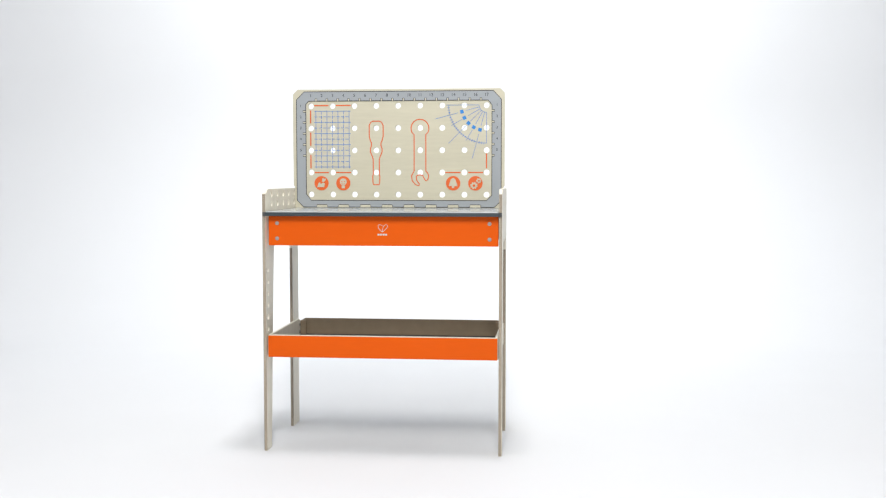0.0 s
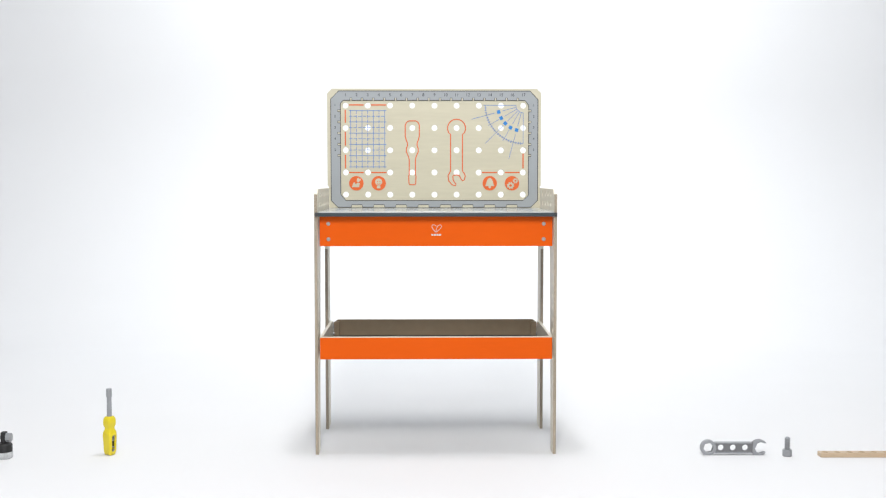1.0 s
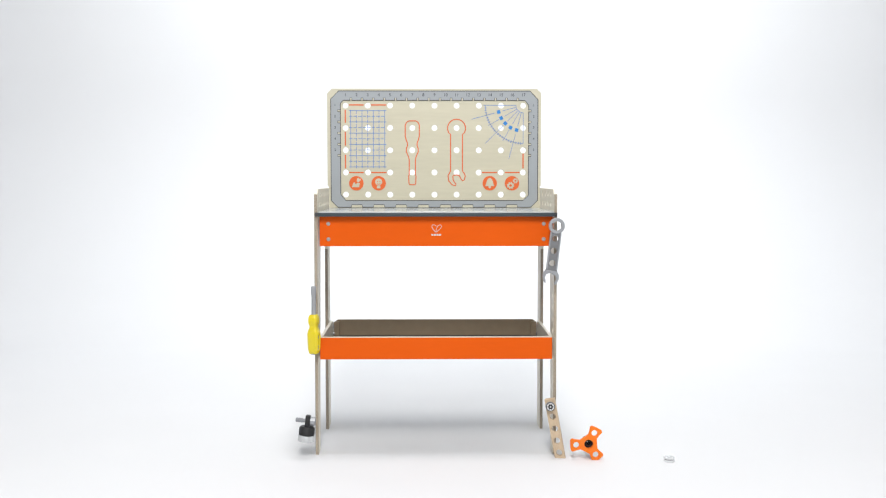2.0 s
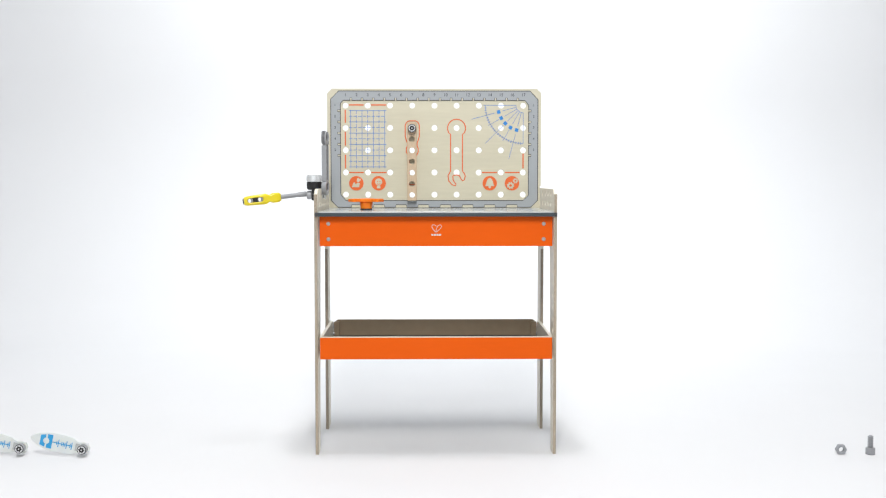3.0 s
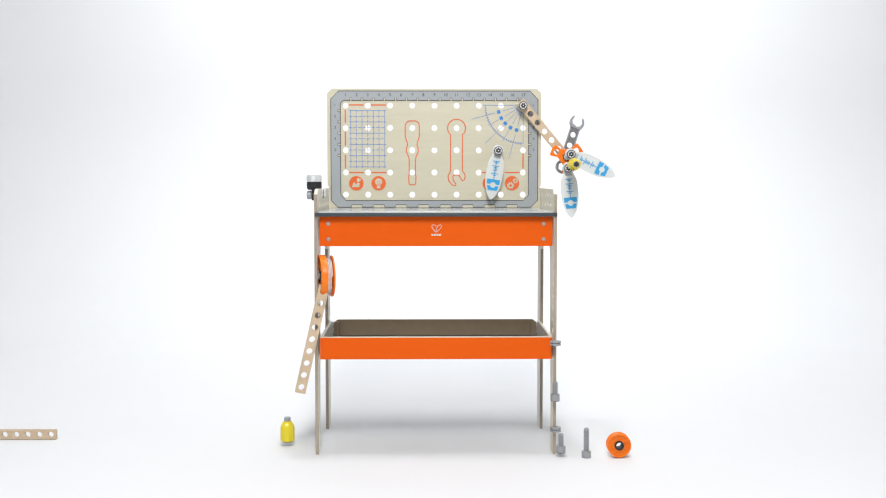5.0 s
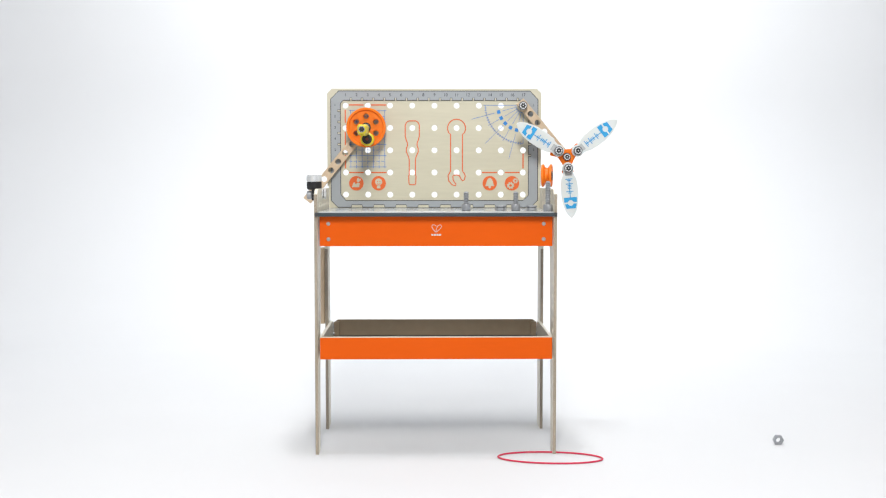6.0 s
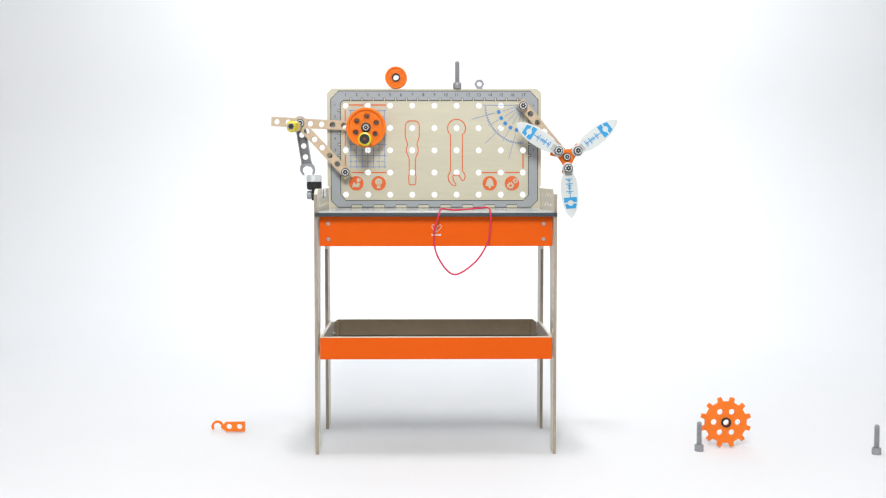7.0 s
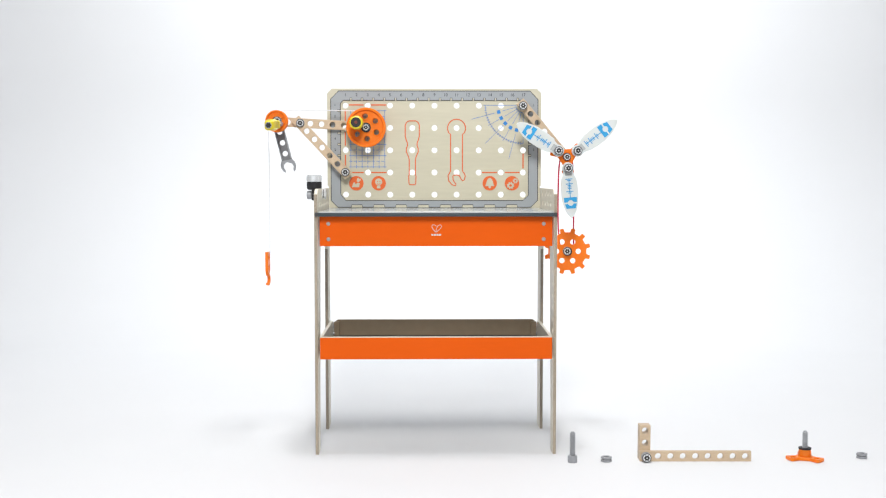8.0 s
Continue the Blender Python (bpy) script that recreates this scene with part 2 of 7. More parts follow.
def workbench():
    bench = thing("toy_workbench", "children's birch plywood toy workbench with orange panels and a printed pegboard", "toy workbench")

    # side panels: front leg, back leg, drilled apron on top
    def side(x, lean):
        d = 0.355
        out = [(0, 0), (0.046, 0), (0.062, 0.24), (0.082, 0.5), (0.092, 0.53), (0.275, 0.53), (0.284, 0.5), (0.285, 0), (d, 0), (d, 0.661), (0.345, 0.6655),
               (0.03, 0.6655), (0.018, 0.662), (0.012, 0.654), (0, 0.654)]
        holes = []
        for row in (0.6515, 0.627):
            for k in range(5):
                holes.append(ring(0.066 + k * 0.061, row, 0.0072, 14))
        for k in range(8):
            holes.append(ring(0.022, 0.46 - 0.03 * k, 0.0068, 12))
        m = Matrix.Translation((x, 0, 0)) @ Matrix.Rotation(radians(90 + lean), 4, "Z")
        panel = plate("side_panel", out, holes, 0.008, PLY_SIDE, bench, "birch side panel with two legs and drilled holes", m=m)
        # raw ply edges facing forward
        part("front_edge", box(x - 0.0037, -0.0008, 0.001, x + 0.0037, 0.001, 0.6525, 0), PLY_EDGE, panel, "raw layered plywood edge")
        q = x - 0.285 * math.sin(radians(lean))
        part("back_leg_edge", box(q - 0.0037, 0.2838, 0.001, q + 0.0037, 0.2856, 0.499, 0), PLY_EDGE, panel, "raw layered plywood edge")
        return panel

    side(-0.2985, 0.0)
    side(0.2965, 0.8)

    # table top with slate edge
    top = smooth_part("tabletop", box(-0.2995, -0.004, 0.5975, 0.2995, 0.0, 0.6066, 0.001), SLATE, bench, "dark slate edged tabletop")
    part("tabletop_panel", box(-0.2915, 0.0002, 0.5975, 0.2915, 0.35, 0.6066, 0.0005), SLATE, top)
    part("top_surface", box(-0.2912, -0.0032, 0.6067, 0.2912, 0.35, 0.6098, 0.0008), TOPFACE, top, "glossy pale grey work surface")
    for x in (-0.2965, 0.2965):
        part("side_nub", box(x - 0.0035, -0.0055, 0.5975, x + 0.0035, 0.0, 0.6075, 0.001), TRAY_DARK, top)

    # front apron
    apron = part("apron", box(-0.2905, 0.016, 0.5228, 0.2905, 0.026, 0.5972, 0.0015), ORANGE, bench, "orange lacquered front apron")
    for x in (-0.2685, 0.2685):
        for z in (0.579, 0.5405):
            head = smooth_part("screw", lathe([(0.005, 0.0), (0.005, 0.0012), (0.0034, 0.0025), (0.0, 0.0026)], 16, "Y"), SCREW, apron, "round satin screw head")
            head.location = (x, 0.016, z)
            s = part("screw_slot", lathe([(0.0018, 0.0), (0.0018, 0.0004)], 6, "Y"), GREY_PL, apron)
            s.location = (x, 0.0136, z)
    part("apron_back", box(-0.2915, 0.335, 0.5255, 0.2915, 0.345, 0.5965, 0.001), PLY, bench)

    # emblem: plain looped heart shape over bars
    def emblem():
        bm = bmesh.new()
        k = 0.00142
        cx, cz = 0.0, 0.567
        right = [(cx + a * k, cz + b * k) for a, b in ((0, -6.5), (4, -3.4), (8, 0.6), (9.6, 3.8), (8.4, 6.4), (5.2, 6.4), (2.2, 3.6), (0.4, -0.6), (0, -6.5))]
        left = [(cx + a * k, cz + b * k) for a, b in ((0, -6.5), (-4.6, -2.2), (-7.2, 1.6), (-7.6, 4.6), (-5.4, 6.8), (-2.4, 6.2), (0.2, 4.4))]
        stroke_into(bm, right, 0.0012, 0.0159)
        stroke_into(bm, left, 0.0012, 0.0159)
        for a, w in ((-8.5, 3.6), (-4, 3.6), (0.5, 3.6), (5, 3.6)):
            stroke_into(bm, [(cx + a * k, cz - 11 * k), (cx + (a + w) * k, cz - 11 * k)], 0.0042, 0.0159)
        part("emblem", bm, PRINT_WHITE, apron, "small white looped heart emblem over short bars")
    emblem()

    # lower tray
    tray = part("tray", box(-0.2895, -0.002, 0.2412, 0.2895, 0.008, 0.2955, 0.0012), ORANGE, bench, "open lower tray with orange front")
    part("tray_rim", box(-0.2893, -0.0015, 0.2957, 0.2893, 0.0078, 0.2975, 0.0004), PLY, tray, "pale rim of the tray front")
    for x in (-0.2875, 0.2875):
        sidewall = plate("tray_side", [(0.009, 0.242), (0.334, 0.242), (0.334, 0.286), (0.32, 0.298), (0.009, 0.2975)], [], 0.008, PLY_SIDE, tray, "pale plywood tray side",
                         m=Matrix.Translation((x, 0, 0)) @ Matrix.Rotation(radians(90), 4, "Z"))
        for z in (0.282, 0.262):
            b = smooth_part("tray_bolt", lathe([(0.004, 0), (0.004, 0.003), (0.0, 0.0034)], 10, "X"), CHROME, tray)
            b.location = (x + (0.0042 if x < 0 else -0.0076), 0.316, z)
    plate("tray_back", [(-0.2832, 0.242), (0.2832, 0.242), (0.2832, 0.291), (0.272, 0.2985), (-0.272, 0.2985), (-0.2832, 0.291)], [], 0.007, TRAY_BOARD, tray, "brown hardboard back of the tray", y=0.3385)
    for x in (-0.2745, 0.2745):
        plate("corner_block", [(-0.0078, 0.2548), (0.0078, 0.2548), (0.0078, 0.2905), (0.0065, 0.2935), (-0.0065, 0.2935), (-0.0078, 0.2905)], [], 0.012, TRAY_BOARD, tray, "brown hardboard corner block", y=0.3275, m=Matrix.Translation((x, 0, 0)))
    # near-black slab that reads as a thin dark line above the front rim
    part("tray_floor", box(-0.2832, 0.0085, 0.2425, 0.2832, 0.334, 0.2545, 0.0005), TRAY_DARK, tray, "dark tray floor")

    # pegboard
    bx, z0, z1 = 0.2905, 0.6102, 0.9372
    out = [(u - 0.0022, v) for u, v in ((-bx, z0), (bx, z0), (bx, 0.669), (bx + 0.003, 0.672), (bx + 0.003, z1 - 0.012), (bx - 0.009, z1), (-bx + 0.009, z1), (-bx - 0.004, z1 - 0.013), (-bx - 0.004, 0.672), (-bx, 0.669))]
    holes = [ring(*P((c - 4) * 39.27, (r - 2) * 39.27), 0.0079, 20) for c in range(9) for r in range(5)]
    board = plate("pegboard", out, holes, 0.009, BOARD, bench, "cream plywood pegboard with round holes and printed guides", y=BY + 0.0045)

    y = BY
    # grey ruler border, notched inside
    outer = [P(*q) for q in ((-171, -101), (171, -101), (183, -89), (183, 89), (169, 104), (-169, 104), (-183, 90), (-183, -89))]
    inner = [P(*q) for q in ((-157, -89), (157, -89), (166.5, -80), (166.5, 79), (160, 87.5), (-161, 87.5), (-166, 82), (-166, -78))]
    plate("ruler_border", outer, [inner], 0.0008, PRINT_GREY, board, "grey printed ruler border", bevel=0, y=y - 0.0006)
    bm = bmesh.new()
    stroke_into(bm, outer, 0.0017, y - 0.001, True)
    stroke_into(bm, inner, 0.0017, y - 0.001, True)
    part("border_outline", bm, PRINT_DARK, board)
    def line(name, pts, w, yy, mat, closed=False, label=""):
        bm = bmesh.new()
        stroke_into(bm, pts, w, yy, closed)
        return part(name, bm, mat, board, label)

    def notch(pts, edge):
        line("ruler_notch", pts, 4.6 * U, y - 0.0015, BOARD)
        line("notch_outline", edge, 0.0014, y - 0.0019, PRINT_DARK)

    for k in range(16):
        a = -147.3 + k * 19.63
        notch([P(a - 1.2, 89.4), P(a + 1.2, 89.4)], [P(a - 1.6, 87), P(a - 1.6, 91.8), P(a + 1.6, 91.8), P(a + 1.6, 87)])
    for k in range(5):
        for s in (-1, 1):
            b = 69.2 - k * 19.63
            notch([P(s * 168.6, b - 1.2), P(s * 168.6, b + 1.2)], [P(s * 166, b - 1.6), P(s * 171, b - 1.6), P(s * 171, b + 1.6), P(s * 166, b + 1.6)])
    for k in range(8):
        a = -137.5 + k * 39.27
        notch([P(a - 9.5, -99), P(a + 9.5, -99)], [P(a - 10, -101.5), P(a - 9, -96.5), P(a + 9, -96.5), P(a + 10, -101.5)])

    def text(body, a, b, size, mat, name="numeral"):
        cu = bpy.data.curves.new(name, "FONT")
        cu.body, cu.size, cu.align_x, cu.align_y, cu.extrude = body, size, "CENTER", "CENTER", 0.0002
        tmp = new(name, cu)
        bpy.context.view_layer.update()
        mesh = bpy.data.meshes.new_from_object(tmp.evaluated_get(bpy.context.evaluated_depsgraph_get()))
        bpy.data.objects.remove(tmp)
        x, z = P(a, b)
        mesh.transform(Matrix.Translation((x, y - 0.0014, z)) @ Matrix.Rotation(radians(90), 4, "X"))
        finish(name, mesh, mat, board)

    for k in range(17):
        text(str(k + 1), -157 + k * 19.63, 97, 0.0118, PRINT_DARK)
    for k in range(5):
        for s in (-1, 1):
            text(str(k + 1), s * 175.5, 79 - k * 19.63, 0.0095, PRINT_DARK)

    # orange frame lines
    for p, q in (((-151, 79.5), (-125, 79.5)), ((-112, 79.5), (-85, 79.5)), ((-157.5, 71), (-157.5, 48)), ((-157.5, 32), (-157.5, 8)), ((-157.5, -8), (-157.5, -32)),
                 ((-151, -39.5), (-125, -39.5)), ((-112, -39.5), (-85, -39.5)), ((84, -39.5), (111, -39.5)), ((125, -39.5), (151, -39.5)), ((157, -6), (157, -32))):
        line("frame_line", [P(*p), P(*q)], 0.0032, y, PRINT_ORANGE)

    # blue drafting grid
    bm = bmesh.new()
    for k in range(7):
        a = -148 + k * 10
        segs = [(70.5, -32)] if k % 2 == 0 else [(70 - 8 * j, 63.8 - 8 * j) for j in range(13)]
        for b0, b1 in segs:
            stroke_into(bm, [P(a, b0), P(a, b1)], 0.0014, y)
    for k in range(11):
        b = 69.5 - k * 9.9
        segs = [(-151, -85)] if k % 2 == 0 else [(-151 + 8 * j, -144.8 + 8 * j) for j in range(8)]
        for a0, a1 in segs:
            stroke_into(bm, [P(a0, b), P(a1, b)], 0.0014, y - 0.0003)
    part("drafting_grid", bm, PRINT_BLUE, board, "blue printed squared grid")

    # tool outlines
    def mirror(half, cx):
        return [P(cx + a, b) for a, b in half] + [P(cx - a, b) for a, b in half[::-1]]
    driver = [(6, 51.5), (10, 49), (12.5, 44), (12.5, 25), (10.5, 17), (8.5, 13), (8.5, 8), (10.5, 3), (10.5, -3), (7, -11), (5.5, -16), (5.5, -43), (6.5, -46), (6, -58), (5, -61)]
    line("screwdriver_outline", mirror(driver, -39.3), 0.0027, y, PRINT_ORANGE, True, "orange printed screwdriver outline")
    cx = 39
    wr = [(10.5, 28)]
    for i in range(1, 14):
        a = radians(-48 + i * (276 / 14))
        wr.append((16 * math.cos(a), 38.5 + 16 * math.sin(a)))
    wr += [(-10.5, 28), (-10.5, -37), (-15, -45), (-14, -54), (-8, -61), (-1.5, -63), (-1, -60), (-6, -53), (-6.5, -46), (-4.5, -44.5), (0, -43.5), (5, -45), (8, -51), (11, -54.5), (14, -52), (15.5, -46), (14, -41), (10.5, -37)]
    line("wrench_outline", [P(cx + a, b) for a, b in wr], 0.0027, y, PRINT_ORANGE, True, "orange printed wrench outline")

    # blue protractor
    bm, sq = bmesh.new(), bmesh.new()
    ox, oz = 157, 79
    arc = [P(ox + 67 * math.cos(radians(180 + 90 * i / 24)), oz + 67 * math.sin(radians(180 + 90 * i / 24))) for i in range(25)]
    stroke_into(bm, arc, 0.0012, y)
    for i in range(1, 24):
        a = radians(180 + 90 * i / 24)
        stroke_into(bm, [P(ox + r * math.cos(a), oz + r * math.sin(a)) for r in (65, 69.5)], 0.0011, y - 0.0003)
    small = [P(ox + 13 * math.cos(radians(180 + 90 * i / 10)), oz + 13 * math.sin(radians(180 + 90 * i / 10))) for i in range(11)]
    stroke_into(bm, small, 0.0011, y - 0.0003)
    for i, (r0, r1) in enumerate(((13, 71), (13, 38), (13, 38), (13, 40), (13, 38), (13, 38), (13, 67))):
        a = radians(180 + 15 * i)
        stroke_into(bm, [P(ox + r * math.cos(a), oz + r * math.sin(a)) for r in (r0, r1)], 0.0012, y - 0.0003)
    for i, (r0, r1) in ((1, (52, 95)), (2, (50, 72)), (3, (50, 95)), (4, (50, 72)), (5, (52, 98))):
        a = radians(180 + 15 * i)
        stroke_into(bm, [P(ox + r * math.cos(a), oz + r * math.sin(a)) for r in (r0, r1)], 0.0011, y - 0.0003)
    for i in range(1, 6):
        a = radians(180 + 15 * i)
        stroke_into(sq, [P(ox + r * math.cos(a), oz + r * math.sin(a)) for r in (42, 48)], 6.2 * U, y - 0.0004)
    part("protractor", bm, PRINT_BLUE, board, "blue printed protractor")
    part("protractor_mark", sq, PRINT_AZURE, board, "five small bright blue squares")

    # round icons
    def icon(a, b, shape):
        disc = plate("icon", [P(a + 12.8 * math.cos(2 * math.pi * i / 28), b + 12.8 * math.sin(2 * math.pi * i / 28)) for i in range(28)], [], 0.0008, PRINT_ORANGE, board, "round orange printed icon", bevel=0, y=y - 0.0005)
        bm = bmesh.new()
        for loop in shape:
            bm.faces.new([bm.verts.new((P(a + u, b + v)[0], y - 0.0014, P(a + u, b + v)[1])) for u, v in loop])
        bmesh.ops.triangulate(bm, faces=bm.faces)
        part("icon_mark", bm, BOARD, board)

    def spin(cx, cz, r0, r1, n):
        return [(cx + (r1 if (i // 2) % 2 else r0) * math.cos(2 * math.pi * i / (2 * n * 2) * 2), cz + (r1 if (i // 2) % 2 else r0) * math.sin(2 * math.pi * i / (2 * n * 2) * 2)) for i in range(2 * n)]
    icon(-138.5, -58.5, [[(-8, -7), (5, -7), (6, 0), (2, 1), (-1, -2), (-3, 2), (-5, 1), (-6, -3)], [(1, 3), (4, 2), (8, 6), (7, 9), (5, 7), (4, 8), (5, 10), (2, 9), (1, 6)]])
    icon(-99, -58.5, [ring(0, 2.5, 6.3, 16), [(-3, -4), (3, -4), (3, -9), (-3, -9)]])
    icon(98, -58.5, [[(-8, -5), (8, -5), (6, -2), (5.5, 3), (4, 7), (1, 9.5), (-1, 9.5), (-4, 7), (-5.5, 3), (-6, -2)], ring(0, -6.5, 2.4, 10)])
    icon(137.5, -58.5, [spin(-2.5, -4, 4.8, 6.6, 16), spin(6, 4.5, 3.3, 4.8, 16)])
    # dots of the bulb's face and gear bores
    for a, b, r in ((-101.2, -55.5, 1.0), (-96.8, -55.5, 1.0), (135, -62.5, 2.4), (143.5, -54, 1.7)):
        bm = bmesh.new()
        bm.faces.new([bm.verts.new((P(u, v)[0], y - 0.0018, P(u, v)[1])) for u, v in ring(a, b, r, 10)])
        part("icon_dot", bm, PRINT_ORANGE, board)
    line("icon_line", [P(-102, -58.5), P(-100.5, -60), P(-97.5, -60), P(-96, -58.5)], 0.0014, y - 0.0016, PRINT_ORANGE)
    return bench


BENCH = workbench()
STEP = PITCH / 2


# ---- the loose construction pieces ----
def turned_ring(profile, n=32, axis="Y"):
    """A turned piece with an open bore: closed profile of (radius, height)."""
    bm = bmesh.new()
    rows = [[bm.verts.new((r * math.cos(2 * math.pi * i / n), r * math.sin(2 * math.pi * i / n), h)) for i in range(n)] for r, h in profile]
    for k in range(len(rows)):
        a, b = rows[k], rows[(k + 1) % len(rows)]
        for i in range(n):
            bm.faces.new((a[i], a[(i + 1) % n], b[(i + 1) % n], b[i]))
    if axis == "Y":
        bm.transform(Matrix.Rotation(radians(90), 4, "X"))
    bmesh.ops.recalc_face_normals(bm, faces=bm.faces)
    return bm


def star(r0, r1, n=6):
    return [((r1 if i % 2 else r0) * math.cos(math.pi * i / n), (r1 if i % 2 else r0) * math.sin(math.pi * i / n)) for i in range(2 * n)]


def bolt_face(head, y, r):
    """Bright star-socket face of a bolt head that looks towards -y."""
    finish("face_rim", plate_mesh(ring(0, 0, r * 0.97, 24), [], 0.0006, 0.0, y=y - 0.0001), DARK_PL, head, "dark rim of the bolt head")
    finish("face_ring", plate_mesh(ring(0, 0, r * 0.8, 24), [], 0.0008, 0.0, y=y - 0.0006), SILVER, head, "bright silver face")
    finish("socket", plate_mesh(star(r * 0.7, r * 0.48), [], 0.0008, 0.0, y=y - 0.0012), DARK_PL, head, "dark star-shaped socket")
    finish("pin", plate_mesh(ring(0, 0, r * 0.15, 10), [], 0.0008, 0.0, y=y - 0.0018), SILVER, head)


def bolt_parts(root, length, mat=None):
    """Round-headed toy bolt standing on its head, thread up."""
    head = smooth_part("head", lathe([(0.0085, 0.0), (0.0108, 0.0004), (0.0116, 0.0016), (0.0116, 0.0148), (0.0108, 0.0164), (0.006, 0.0168)], 24), mat or STEEL_PL, root, "silver grey bolt head")
    bolt_face(head, 0, 0.0116)
    for ob in head.children:
        ob.data.transform(Matrix.Rotation(radians(90), 4, "X"))
    prof = [(0.0052, 0.0165)]
    z = 0.0175
    while z < length - 0.003:
        prof += [(0.0053, z), (0.0071, z + 0.0011), (0.0071, z + 0.0023), (0.0053, z + 0.0032)]
        z += 0.0042
    prof += [(0.0052, length - 0.002), (0.0036, length)]
    smooth_part("thread", lathe(prof, 16), GREY_PL if mat is None else mat, root, "grey threaded shank", 35)


def bolt(length, label, group="loose bolts"):
    root = thing("bolt", label, "bolt", group)
    bolt_parts(root, length)
    return root


def nut(mat=GREY_PL, label="grey plastic hexagonal nut"):
    root = thing("nut", label, "nut", "loose nuts")
    for name, y in (("nut_body", -0.0034), ("nut_flange", 0.0034)):
        mesh = plate_mesh(ring(0, 0, 0.0138, 6), [ring(0, 0, 0.0066, 16)], 0.0052, 0.0009)
        mesh.transform(Matrix.Rotation(radians(90), 4, "X") @ Matrix.Translation((0, y, 0)))
        finish(name, mesh, mat, root)
    smooth_part("groove", turned_ring([(0.0108, 0.0012), (0.0108, -0.0012), (0.0068, -0.0012), (0.0068, 0.0012)], 18, "Z"), DARK_PL, root, "dark groove between the nut halves")
    return root


def strip(count, label):
    root = thing("wooden_strip", label, "construction strip", "drilled wooden strips")
    half = 0.0128
    out = rounded(-0.015, -half, (count - 1) * STEP + 0.015, half, 0.0012, 2)
    finish("bar", plate_mesh(out, [ring(k * STEP, 0, 0.0078, 18) for k in range(count)], 0.011, 0.0009), BEECH, root)
    return root


def wrench():
    root = thing("toy_wrench", "grey plastic toy wrench with ring end and open jaw", "wrench")
    out = []
    for i in range(19):
        a = radians(40 + 280 * i / 18)
        out.append((0.0195 * math.cos(a), 0.0195 * math.sin(a)))
    out += [(0.020, -0.0128), (0.105, -0.0128)]
    jaw = [(0.110, -0.0145), (0.118, -0.0195), (0.128, -0.0205), (0.139, -0.0165), (0.1435, -0.0115), (0.1375, -0.0112), (0.129, -0.0142), (0.1205, -0.0112), (0.1165, -0.002)]
    out += jaw + [(a + 0.002, -b) for a, b in jaw[::-1]]
    out += [(0.105, 0.0128), (0.020, 0.0128)]
    holes = [ring(0, 0, 0.0128, 6, 0.2)] + [ring(STEP * k + 0.001, 0, 0.0076, 18) for k in (1, 2, 3)]
    finish("shank", plate_mesh(out, holes, 0.008, 0.0008), WRENCH_PL, root, "dark grey drilled shank")
    for s in (-1, 1):
        part("rib", box(0.016, -0.0064, s * 0.0122 - 0.0016, 0.108, 0.0064, s * 0.0122 + 0.0016, 0.0008), GREY_PL, root, "raised grey edge rib")
    jaw2 = jaw + [(a + 0.002, -b) for a, b in jaw[::-1]]
    finish("jaw", plate_mesh(jaw2, [], 0.0125, 0.0012), GREY_PL, root, "open grey jaw")
    finish("ring_end", plate_mesh(ring(0, 0, 0.0197, 28), [ring(0, 0, 0.0128, 6, 0.2)], 0.0125, 0.0012), GREY_PL, root)
    return root


